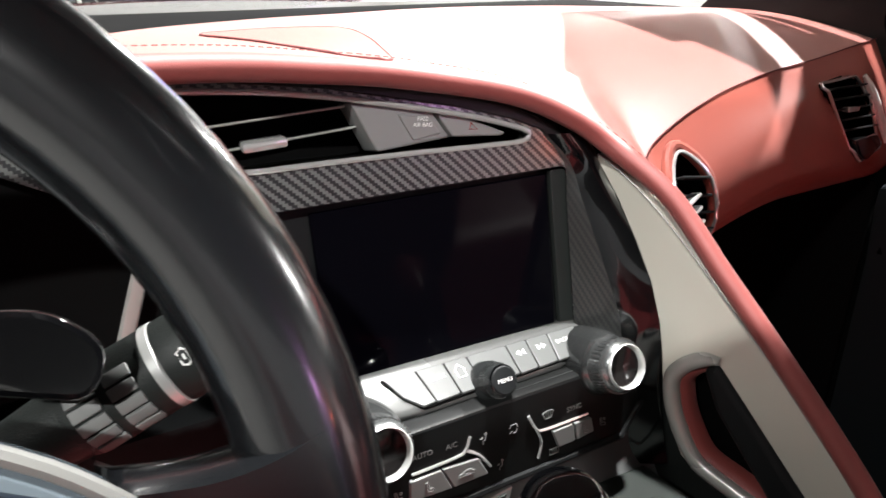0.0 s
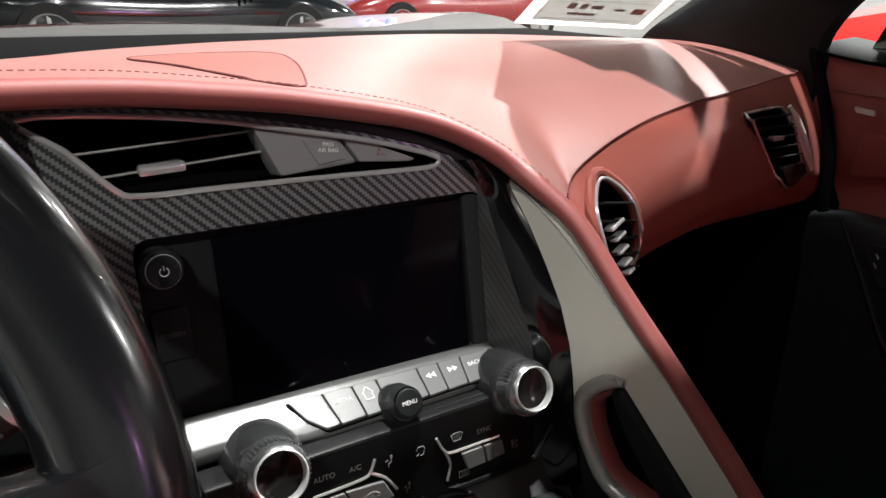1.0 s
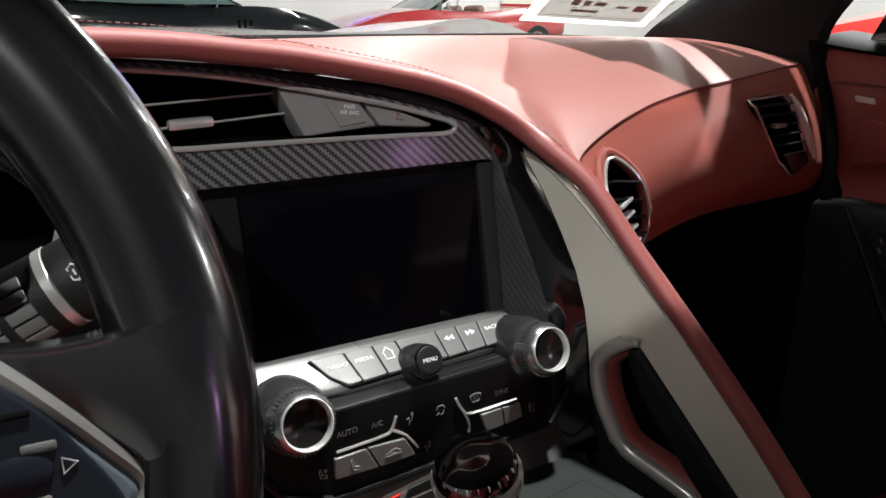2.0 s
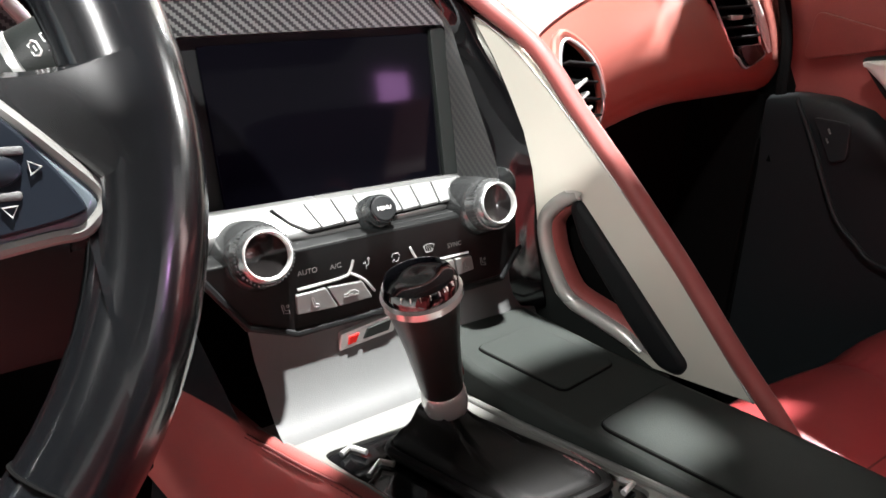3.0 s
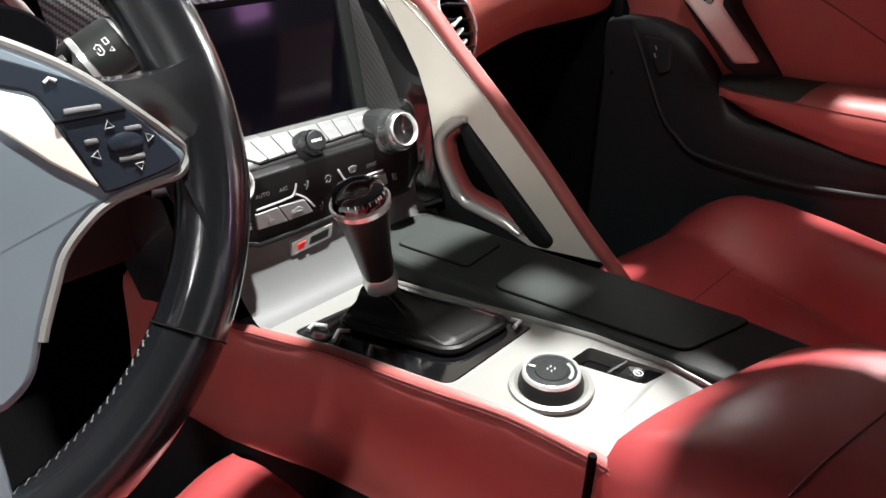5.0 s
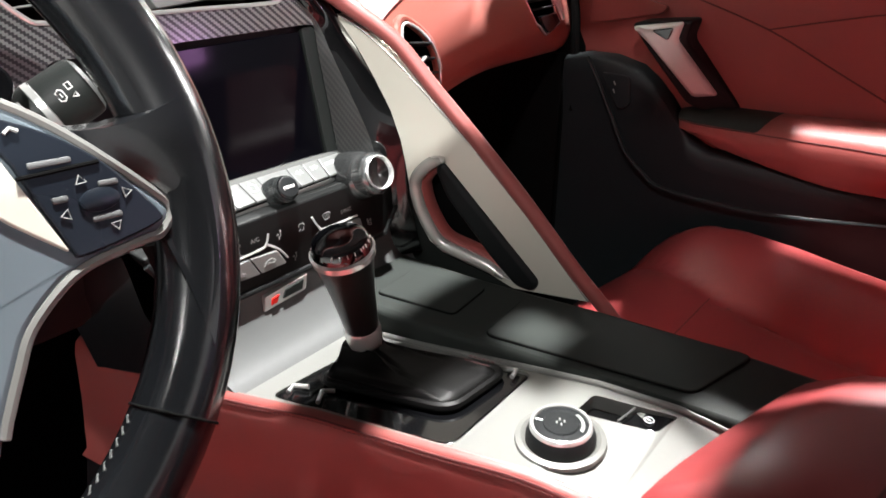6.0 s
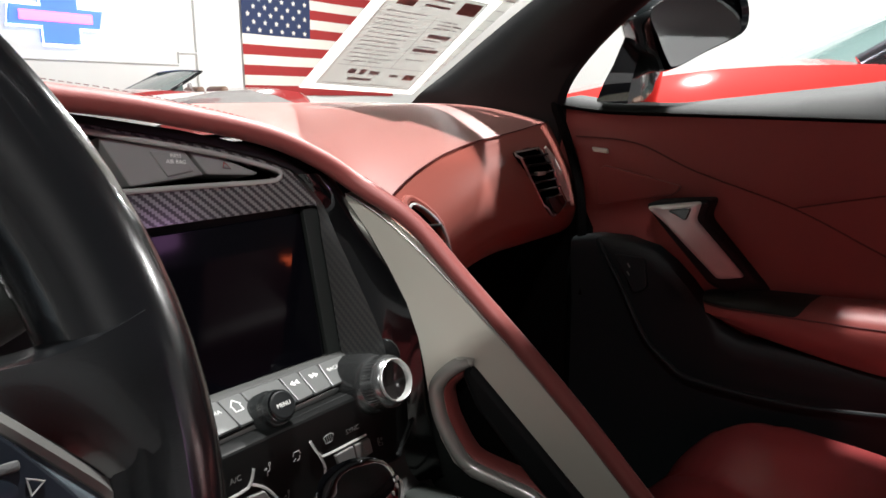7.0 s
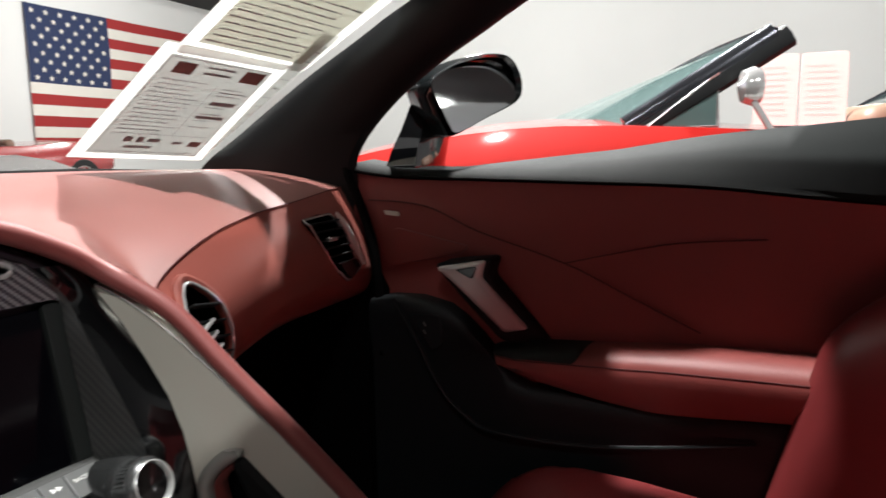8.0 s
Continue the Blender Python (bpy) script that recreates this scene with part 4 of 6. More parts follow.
def rail_rows(section):
    """Sweeps a section (inset, lift) along the open side of the handle hollow."""
    rows_x = []
    for k, (y, z) in enumerate(RAIL):
        a, b = RAIL[max(0, k - 1)], RAIL[min(len(RAIL) - 1, k + 1)]
        dy, dz = b[0] - a[0], b[1] - a[1]
        n = math.hypot(dy, dz)
        f = min(1.0, 0.45 + 0.14 * min(k, len(RAIL) - 1 - k))
        rows_x.append([rib(y + dz / n * u * f, z - dy / n * u * f, w) for u, w in section])
    return rows_x


part("handle_frame", skin(bmesh.new(), rail_rows([(-0.0062, 0.002), (-0.0060, -0.0035), (-0.0045, -0.0062), (-0.0015, -0.0072), (0.0022, -0.0066), (0.0048, -0.0046), (0.0058, -0.0015), (0.0060, 0.004)])), rail_silver, panel, "satin silver handle surround", 50)
part("inner_lip", skin(bmesh.new(), rail_rows([(0.0050, 0.000), (0.0068, -0.0012), (0.0095, 0.0012), (0.0108, 0.0050), (0.0112, 0.010), (0.0108, 0.012)])), door_leather, panel, "red leather inner lip", 60)
part("panel_edge", tube([rib(y, z, -0.0034) for y, z in spline_yz(EDGE)], 0.0008, 6), rail_silver, silver, "thin bright panel edge")


# ---- centre console ----
console = thing("centre_console", (0.06, 0.1, 0.3), "centre console with silver plate and red leather side", "console")


def deck(x, y, w=0.0):
    return Vector((x, y, 0.655 - 0.12 * max(0.0, y - 0.04) - 0.35 * max(0.0, -0.005 - 0.3 * x - y) - w))


PLATE = [(-0.095, 0.302), (-0.080, 0.25), (-0.064, 0.20), (-0.054, 0.15), (-0.042, 0.09), (-0.029, 0.034), (-0.015, -0.018), (-0.006, -0.045), (0.05, -0.062), (0.102, -0.085), (0.097, -0.055), (0.090, -0.015), (0.079, 0.045), (0.070, 0.095), (0.061, 0.141), (0.050, 0.195), (0.043, 0.245), (0.045, 0.305)]
GLOSS = rounded([(-0.072, 0.247), (0.030, 0.238), (0.066, 0.092), (-0.038, 0.089)], 0.010)
BRAKE = rounded([(0.040, 0.041), (0.066, 0.040), (0.083, -0.018), (0.058, -0.013)], 0.004)
plate = part("silver_plate", pierced(PLATE, [GLOSS, BRAKE], deck, 0.006), silver_trim, console, "brushed silver shifter plate")
part("plate_rim", tube([deck(x, y, -0.001) for x, y in PLATE[10:]], 0.0026, 10), silver_trim, plate, "raised silver rim")
part("gloss_surround", slab(GLOSS, lambda x, y, w: deck(x, y, 0.0015 + w), 0.012, 0.003), gloss_black, console, "glossy black shifter surround")
BOOT = rounded([(-0.038, 0.226), (0.024, 0.222), (0.053, 0.110), (-0.010, 0.114)], 0.014, 5)
boot_rows = []
ringc = Vector((0.006, 0.221))
for f, h, r in ((0, 0.000, 0), (0.03, 0.005, 0), (0.12, 0.008, 0), (0.35, 0.0085, 0), (0.6, 0.010, 0), (0.82, 0.014, 0), (0.94, 0.0165, 0), (1, 0.0185, 0)):
    row = []
    for i, (x, y) in enumerate(BOOT):
        a = math.atan2(y - 0.170, x - 0.004)
        c = Vector((ringc.x + 0.0172 * math.cos(a), ringc.y + 0.0172 * math.sin(a)))
        q = Vector((x, y)).lerp(c, f)
        wob = 0.0015 * math.sin(i * 1.7 + f * 9) * (f > 0.1) * (f < 0.95)
        row.append(deck(q.x, q.y, -h - wob))
    boot_rows.append(row)
part("shifter_boot", skin(bmesh.new(), boot_rows, True), boot_leather, console, "black leather shifter boot", 60)
st = bmesh.new()
for k in range(6):
    a = deck(0.047 - k * 0.0004, 0.117 + k * 0.004, -0.0115)
    for d in (0, 0.006):
        tube([a + Vector((-d, 0, 0)), a + Vector((-d - 0.0006, 0.0025, 0.0004))], 0.0005, 4, bm=st)
tagged(part("boot_stitching", st, red_thread, console), kind="stuff")
for pts in ([(-0.062, 0.236), (-0.054, 0.240), (-0.048, 0.228)], [(-0.058, 0.205), (-0.046, 0.214), (-0.040, 0.206)], [(0.050, 0.102), (0.060, 0.104), (0.058, 0.112)]):
    part("surround_clip", tube([deck(x, y, -0.002) for x, y in pts], 0.0020, 8), chrome, console, "small bright clip")

part("boot_rim", tube([deck(x, y, -0.003) for x, y in BOOT], 0.0040, 8, closed=True), boot_leather, console, "soft black boot rim")

# gear lever
lever = thing("gear_lever", (0.006, 0.221, 0.65), "black leather gear lever with chrome collar and glossy cap", "gear lever")
m = facing((0.008, 0.221, 0.655), (-0.023, -0.004, 0.102), (0, 1, 0)) @ Matrix.Diagonal((0.88, 0.88, 1, 1))
part("collar", lathe([(0.0, -0.004), (0.0165, -0.004), (0.0175, 0.002), (0.0175, 0.012), (0.0155, 0.016), (0.0, 0.016)], m), chrome, lever, "chrome collar")
part("grip", lathe([(0.0, 0.014), (0.0160, 0.014), (0.0175, 0.030), (0.0200, 0.052), (0.0232, 0.072), (0.0252, 0.082), (0.0262, 0.089), (0.0, 0.089)], m), grip_leather, lever, "black leather grip")
part("band", lathe([(0.026, 0.087), (0.0285, 0.089), (0.0285, 0.0935), (0.026, 0.0955), (0.0, 0.0955)], m, 40), chrome, lever, "bright band")
part("cap", lathe([(0.0265, 0.0945), (0.0262, 0.099), (0.0240, 0.1030), (0.019, 0.1048), (0.010, 0.1044), (0.0, 0.1042)], m, 40), gloss_black, lever, "glossy black cap")
marks = bmesh.new()
for k in range(8):
    a = -2.6 + k * 0.26
    block((0.0016, 0.0004, 0.0028), m @ Matrix.Rotation(a, 4, "Z") @ Matrix.Translation((0.0252, 0, 0.1018)), 0, marks)
part("gear_marks", marks, white_ink, lever)
part("seam", tube([m @ Vector((0.0205 * math.cos(0.2) if h > 0.05 else 0.0182 * math.cos(0.2), -0.004, h)) for h in (0.018, 0.03, 0.05)], 0.0006, 4), dark_thread, lever)

# mode dial and brake switch
dial = thing("mode_dial", (0.010, 0.034, 0.655), "black rotary mode dial in silver ring", "dial")
m = facing(deck(0.010, 0.034, 0), (0, 0.05, 1), (0, 1, 0)) @ Matrix.Diagonal((0.9, 0.9, 0.95, 1))
part("ring", lathe([(0.0345, -0.001), (0.034, 0.002), (0.030, 0.0030), (0.027, 0.001), (0.0255, -0.004)], m, 44), silver_trim, dial, "brushed silver ring")
part("base", lathe([(0.0, 0.0), (0.0262, 0.0), (0.0262, 0.004), (0.0245, 0.0095), (0.0235, 0.0115), (0.0, 0.0115)], m, 44), black_plastic, dial)
part("rim", lathe([(0.0236, 0.0100), (0.0234, 0.0130), (0.0224, 0.0146), (0.0212, 0.0150), (0.0204, 0.0142), (0.020, 0.0115)], m, 44), chrome, dial, "bright rim")
part("cap", lathe([(0.0205, 0.0128), (0.0135, 0.0136), (0.0128, 0.0145), (0.0, 0.0147)], m, 44), black_plastic, dial)
part("pointer", block((0.0014, 0.005, 0.0006), m @ Matrix.Rotation(0.35, 4, "Z") @ Matrix.Translation((0, 0.0163, 0.0137)), 0), white_ink, dial)
arc = bmesh.new()
for k in range(9):
    block((0.0016, 0.0026, 0.0005), m @ Matrix.Rotation(3.3 + 0.14 * k, 4, "Z") @ Matrix.Translation((0, 0.0163, 0.0135)), 0, arc)
part("dial_lettering", arc, grey_ink, dial, "small illegible lettering")
car_mark = bmesh.new()
for dx, dy, w in ((-0.002, 0.002, 0.5), (0.002, 0.002, 0.5), (-0.002, -0.002, -0.5), (0.002, -0.002, -0.5)):
    tube([m @ Vector((dx - 0.001, dy, 0.0151)), m @ Vector((dx + 0.001, dy + 0.001, 0.0151))], 0.0006, 4, bm=car_mark)
part("dial_mark", car_mark, grey_ink, dial)
brake = thing("parking_brake_switch", (0.062, 0.012, 0.65), "black parking brake switch sunk in the silver plate", "switch")
part("well", slab(BRAKE, lambda x, y, w: deck(x, y, 0.012 + w), 0.004, 0.0005), cavity_black, brake)
part("well_wall", skin(bmesh.new(), [[deck(x, y, 0.005) for x, y in BRAKE], [deck(x, y, 0.015) for x, y in BRAKE]], True), silver_trim, brake)
part("rocker", slab(rounded([(0.052, 0.013), (0.0735, 0.010), (0.0815, -0.0165), (0.0585, -0.0125)], 0.003), lambda x, y, w: deck(x, y, 0.001 + 0.25 * max(0, y) + w), 0.01, 0.0015), gloss_black, brake)
part("rocker_edge", tube([deck(0.0525, 0.0135, 0.001), deck(0.0733, 0.0106, 0.001)], 0.0009, 6), bar_silver, brake)
bk = bmesh.new()
mb = facing(deck(0.067, -0.003, 0.0003), (0, 0, 1), (0, 1, 0))
tube([mb @ Vector((0.0032 * math.cos(a), 0.0032 * math.sin(a), 0)) for a in (math.tau * k / 16 for k in range(16))], 0.0004, 4, closed=True, bm=bk)
tube([mb @ Vector((0, -0.0015, 0)), mb @ Vector((0, 0.0018, 0))], 0.0006, 4, bm=bk)
part("brake_mark", bk, white_ink, brake)

# dark passenger half of the console
TOPZ = 0.656
right_body = [(0.047, 0.305), (0.045, 0.245), (0.053, 0.195), (0.064, 0.141), (0.073, 0.095), (0.082, 0.045), (0.093, -0.015), (0.100, -0.055), (0.11, -0.12), (0.198, -0.12), (0.194, -0.085), (0.190, -0.03), (0.185, 0.016), (0.172, 0.096), (0.160, 0.15), (0.148, 0.22), (0.14, 0.30)]
part("dark_deck", slab(right_body, lambda x, y, w: Vector((x, y, TOPZ - w)), 0.33, 0.006, segments=3), deck_plastic, console, "dark grey soft-touch deck")
LID = rounded([(0.074, 0.148), (0.150, 0.154), (0.187, -0.034), (0.112, -0.016)], 0.010)
TRAY = rounded([(0.064, 0.263), (0.121, 0.267), (0.135, 0.192), (0.081, 0.186)], 0.006)
part("cup_lid", slab(LID, lambda x, y, w: Vector((x, y, TOPZ + 0.0022 - w)), 0.0015, 0.0010), deck_plastic, console, "dark grey sliding lid")
part("tray_lid", slab(TRAY, lambda x, y, w: Vector((x, y, TOPZ + 0.0022 - w)), 0.0015, 0.0010), deck_plastic, console, "dark grey small lid")
for loop in (LID, TRAY):
    part("lid_groove", tube([Vector((x, y, TOPZ + 0.0004)) for x, y in loop], 0.0012, 6, closed=True), cavity_black, console)

# red side towards the driver
side_rows = []
for x, y in [(-0.126, 0.45), (-0.112, 0.38)] + PLATE[:8]:
    z = deck(x, y).z if y < 0.31 else 0.624
    side_rows.append([(x + 0.002, y, z + 0.0015), (x - 0.003, y, z + 0.003), (x - 0.008, y, z - 0.001), (x - 0.011, y, z - 0.012), (x - 0.016, y, z - 0.06), (x - 0.024, y, z - 0.115), (x - 0.03, y, z - 0.12)])
part("driver_side_panel", skin(bmesh.new(), side_rows), door_leather, console, "red leather console side", 60)
part("tunnel_carpet", skin(bmesh.new(), [[(a[5][0], a[5][1], a[5][2]), (a[5][0] - 0.02, a[5][1], 0.42), (a[5][0] - 0.06, a[5][1], 0.26)] for a in side_rows] + [[(-0.05, -0.4, 0.53), (-0.07, -0.4, 0.42), (-0.1, -0.4, 0.26)]]), carpet, console, "black tunnel carpet")

part("plate_edge", tube([deck(x, y, -0.0012) for x, y in PLATE[:8]], 0.0014, 8), silver_trim, plate, "thin bright plate edge")
seam = spline([(r[2][0], r[2][1], r[2][2] + 0.0006) for r in side_rows[2:]], 6)
part("side_seam", tube(seam, 0.0007, 5), dark_thread, console, "dark seam along the red side")
st = bmesh.new()
for i in range(len(seam) - 1):
    n = max(1, int((seam[i + 1] - seam[i]).length / 0.0040))
    for k in range(n):
        p, q = seam[i].lerp(seam[i + 1], (k + 0.15) / n), seam[i].lerp(seam[i + 1], (k + 0.75) / n)
        tube([p + Vector((-0.0022, 0, -0.0012)), q + Vector((-0.0022, 0, -0.0012))], 0.0004, 4, bm=st)
tagged(part("side_stitching", st, dark_thread, console, "row of dark red stitches"), kind="stuff")

# armrest
rows_a = []
for k in range(11):
    t = k / 10
    y = -0.028 - 0.34 * t
    lift = 0.026 * math.sin(min(1, t * 5) * math.pi / 2) + 0.012 * t
    xl, xr = -0.022 + 0.01 * t, 0.196 + 0.004 * t
    zc = 0.652 + lift
    sk = 0.26
    row = []
    for j in range(15):
        u = j / 14
        x = xl + (xr - xl) * u
        edge = min(u, 1 - u)
        z = zc + 0.018 * (1 - (2 * u - 1) ** 4) - 0.02 * max(0, 0.06 - edge) / 0.06
        row.append((x, y - sk * (x - xl) * (1 - t), z))
    row = [(row[0][0] - 0.004, row[0][1], 0.50)] + row + [(row[-1][0] + 0.004, row[-1][1], 0.50)]
    rows_a.append(row)
rows_a.insert(0, [(p[0], p[1] + 0.004, 0.56 if 0 < i < 16 else 0.50) for i, p in enumerate(rows_a[0])])
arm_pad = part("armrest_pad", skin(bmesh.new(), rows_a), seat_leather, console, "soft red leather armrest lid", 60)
part("pad_seam", tube([(p[0], p[1], p[2] + 0.0004) for p in rows_a[4][2:16]], 0.0008, 5), dark_thread, arm_pad)
part("lid_gap", tube([Vector((-0.024, -0.026, 0.655)), Vector((-0.026, -0.027, 0.60)), Vector((-0.03, -0.027, 0.53))], 0.003, 6), cavity_black, console)


# ---- steering wheel ----
switch_blue = material("switch_pad_plastic", (0.008, 0.011, 0.016), 0.30, vary=0.1, spec=0.35)
wheel = thing("steering_wheel", (-0.336, 0.20, 0.80), "black leather steering wheel with satin spokes", "steering wheel")
HUB = Vector((-0.336, 0.152, 0.880))
W_N = Vector((0, -1, 0.40)).normalized()
MW = facing(HUB, W_N)


def on_wheel(a, b, h=0.0):
    return MW @ Vector((a, b, h))


RIM_R, RIM_T = 0.1735, 0.0190


def rim_point(deg, h=0.0, r=RIM_R):
    a = radians(deg)
    return on_wheel(r * math.cos(a), r * math.sin(a) * (0.985 if math.sin(a) > 0 else 0.97), h)


for name, a0, a1, mat in (("rim_upper", -42, 222, black_leather), ("rim_bottom", -138, -42, black_leather)):
    n = max(8, int((a1 - a0) / 4))
    pts = [rim_point(a0 + (a1 - a0) * k / n) for k in range(n + 1)]
    thick = [RIM_T] * (n + 1)
    part(name, tube(pts, thick, 18, up=W_N, flat=0.95), mat, wheel, "smooth black leather rim section")
for d in (-42, 222):
    part("rim_seam", tube([on_wheel(*(Vector((math.cos(radians(d)), math.sin(radians(d)) * 0.97)) * (RIM_R + RIM_T * 1.03 * math.cos(a))), RIM_T * 0.98 * math.sin(a)) for a in (math.tau * k / 20 for k in range(20))], 0.0007, 5, closed=True), cavity_black, wheel)
stch = bmesh.new()
for k in range(30):
    d = -100 + k * 1.9
    a, b = rim_point(d, 0.002, RIM_R - RIM_T * 1.0), rim_point(d + 1.1, -0.002, RIM_R - RIM_T * 1.0)
    tube([a, b], 0.0007, 4, bm=stch)
tagged(part("rim_stitching", stch, dim_ink, wheel), kind="stuff")


def mirror_pts(pts):
    return [(-a, b) for a, b in pts][::-1]


for sgn in (1, -1):
    flip = (lambda p: p) if sgn == 1 else mirror_pts
    # leather web between spoke and rim
    inner_line = spline([(0.126, 0.0155, 0), (0.134, 0.006, 0), (0.143, -0.005, 0), (0.151, -0.014, 0), (0.157, -0.023, 0), (0.157, -0.030, 0), (0.150, -0.036, 0)], 4)
    rows_l = []
    for k, q in enumerate(inner_line):
        f = k / (len(inner_line) - 1)
        deg = radians(6 - 37 * f)
        o = Vector(((RIM_R + 0.001) * math.cos(deg), (RIM_R + 0.001) * math.sin(deg) * 0.98, RIM_T * 0.955))
        p = Vector((q[0], q[1], 0.0085))
        pull = Vector((0, -0.004 * (1 - f) ** 2 + 0.009 * f ** 2, 0))
        row = []
        for w in range(13):
            g = w / 12
            v = o.lerp(p, g) + pull * math.sin(math.pi * g)
            v.z = o.z + (p.z - o.z) * g * g * (3 - 2 * g)
            row.append(v)
        rows_l.append(row + [p + Vector((-0.004, 0, -0.012)), p + Vector((-0.004, 0, -0.03))])
    for end, step in ((0, Vector((0, 0.004, -0.010))), (-1, Vector((0, -0.004, -0.010)))):
        edge = [v + step for v in rows_l[end]]
        back = [v + step * 0.2 + Vector((0, 0, -0.026)) for v in rows_l[end]]
        rows_l = [back, edge] + rows_l if end == 0 else rows_l + [edge, back]
    part("leather_web", skin(bmesh.new(), [[on_wheel(sgn * v.x, v.y, v.z) for v in row] for row in rows_l]), black_leather, wheel, "smooth black leather thumb rest", 60)
    fr = [(q[0], q[1]) for q in spline([(0.045, 0.052, 0), (0.080, 0.047, 0), (0.108, 0.031, 0), (0.128, 0.013, 0), (0.150, -0.014, 0), (0.157, -0.026, 0), (0.150, -0.0345, 0), (0.141, -0.0352, 0), (0.128, -0.0362, 0), (0.1155, -0.0378, 0), (0.1038, -0.0426, 0), (0.0888, -0.0534, 0), (0.0797, -0.066, 0), (0.0696, -0.0815, 0), (0.056, -0.103, 0), (0.036, -0.105, 0), (0.036, -0.05, 0)], 4, True)]
    bez = part("spoke_bezel", slab(flip(fr), lambda a, b, w: on_wheel(a, b, 0.010 - w), 0.016, 0.004, segments=3), spoke_silver, wheel, "satin silver spoke bezel")
    edge_line = [q for q in fr if q[0] > 0.066]
    part("bezel_edge", tube([on_wheel(sgn * a, b, 0.0085) for a, b in edge_line], 0.0024, 8, up=W_N), silver_trim, bez, "pale silver bezel edge")
    pad = [(q[0], q[1]) for q in spline([(0.066, 0.040, 0), (0.088, 0.034, 0), (0.1039, 0.0258, 0), (0.1203, 0.0155, 0), (0.1348, 0.0016, 0), (0.1449, -0.0140, 0), (0.1510, -0.0265, 0), (0.1487, -0.0302, 0), (0.1327, -0.0325, 0), (0.1152, -0.0336, 0), (0.1122, -0.030, 0), (0.1075, -0.0099, 0), (0.1009, 0.0139, 0), (0.086, 0.022, 0)], 3, True)]
    wedge = rounded([(0.1002, 0.0135), (0.1120, -0.0310), (0.0960, -0.0140), (0.0800, 0.0080), (0.0850, 0.0210)], 0.003)
    part("spoke_plate", slab(flip(wedge), lambda a, b, w: on_wheel(a, b, 0.0118 - w), 0.003, 0.0008), champagne, bez, "pale champagne plate beside the switches")
    sw = part("switch_pad", slab(flip(pad), lambda a, b, w: on_wheel(a, b, 0.0125 - w), 0.004, 0.001), switch_blue, wheel, "dark blue-black switch pad")
    part("rocker", lathe([(0.0, 0.0), (0.011, 0.0), (0.0105, 0.003), (0.007, 0.0045), (0.0, 0.005)], MW @ Matrix.Translation((sgn * 0.1289, -0.0140, 0.0125)) @ Matrix.Diagonal((0.74, 0.44, 0.45, 1)), 24), switch_blue, sw)
    part("pad_line", tube([on_wheel(sgn * 0.1035, 0.0015, 0.0128), on_wheel(sgn * 0.134, 0.0005, 0.0128)], 0.0009, 6), cavity_black, sw)
    for a, b, rot in ((0.1246, -0.0047, 0), (0.1402, -0.0142, -90), (0.1317, -0.0258, 180), (0.1148, -0.0163, 90)):
        mk = bmesh.new()
        mm = MW @ Matrix.Translation((sgn * a, b, 0.0132)) @ Matrix.Rotation(radians(rot), 4, "Z")
        tri = [mm @ Vector(q) for q in ((-0.0020, -0.0013, 0), (0.0020, -0.0013, 0), (0, 0.0019, 0))]
        tube(tri, 0.0004, 4, closed=True, bm=mk)
        part("arrow_mark", mk, grey_ink, sw)
    for a, b, w in ((0.1345, -0.0085, 0.008), (0.1295, -0.0213, 0.012), (0.1165, 0.0045, 0.016), (0.1150, -0.0100, 0.006)):
        part("pad_key", block((w, 0.0026, 0.0016), MW @ Matrix.Translation((sgn * a, b, 0.0128)) @ Matrix.Rotation(radians(-4 * sgn), 4, "Z"), 0.0008), stack_grey, sw, "raised satin key edge")
    for a, b in ((0.088, 0.030), (0.108, 0.0195)):
        mk = bmesh.new()
        tube([on_wheel(sgn * (a - 0.0025), b - 0.001, 0.0130), on_wheel(sgn * a, b + 0.0007, 0.0130), on_wheel(sgn * (a + 0.0025), b - 0.001, 0.0130)], 0.0009, 5, bm=mk)
        part("phone_mark", mk, grey_ink, sw)
    pd = [(0.070, 0.062), (0.092, 0.066), (0.120, 0.060), (0.132, 0.046), (0.125, 0.032), (0.09, 0.045)]
    pdl = part("shift_paddle", slab(flip(rounded(pd, 0.008)), lambda a, b, w: on_wheel(a, b, -0.030 - w), 0.006, 0.002), gloss_black, wheel, "black shift paddle")
    mk = bmesh.new()
    tube([on_wheel(sgn * 0.091, 0.055, -0.0295), on_wheel(sgn * 0.103, 0.055, -0.0295)], 0.0008, 5, bm=mk)
    if sgn == 1:
        tube([on_wheel(0.097, 0.049, -0.0295), on_wheel(0.097, 0.061, -0.0295)], 0.0008, 5, bm=mk)
    part("paddle_mark", mk, grey_ink, pdl)
part("hub_pad", slab([(q[0], q[1]) for q in spline([(-0.062, 0.045, 0), (0, 0.058, 0), (0.062, 0.045, 0), (0.095, -0.03, 0), (0.080, -0.07, 0), (0.045, -0.10, 0), (0, -0.105, 0), (-0.045, -0.10, 0), (-0.080, -0.07, 0), (-0.095, -0.03, 0)], 4, True)], lambda a, b, w: on_wheel(a, b, 0.0085 - w), 0.05, 0.012, segments=4), black_leather, wheel, "padded black hub")
part("lower_spoke", slab([(-0.042, -0.09), (0.042, -0.09), (0.030, -0.172), (-0.030, -0.172)], lambda a, b, w: on_wheel(a, b, 0.006 - w), 0.014, 0.004), spoke_silver, wheel, "satin lower spoke")
part("column", lathe([(0.0, -0.16), (0.05, -0.16), (0.06, -0.03), (0.0, -0.03)], MW, 24), black_plastic, wheel, "black steering column")

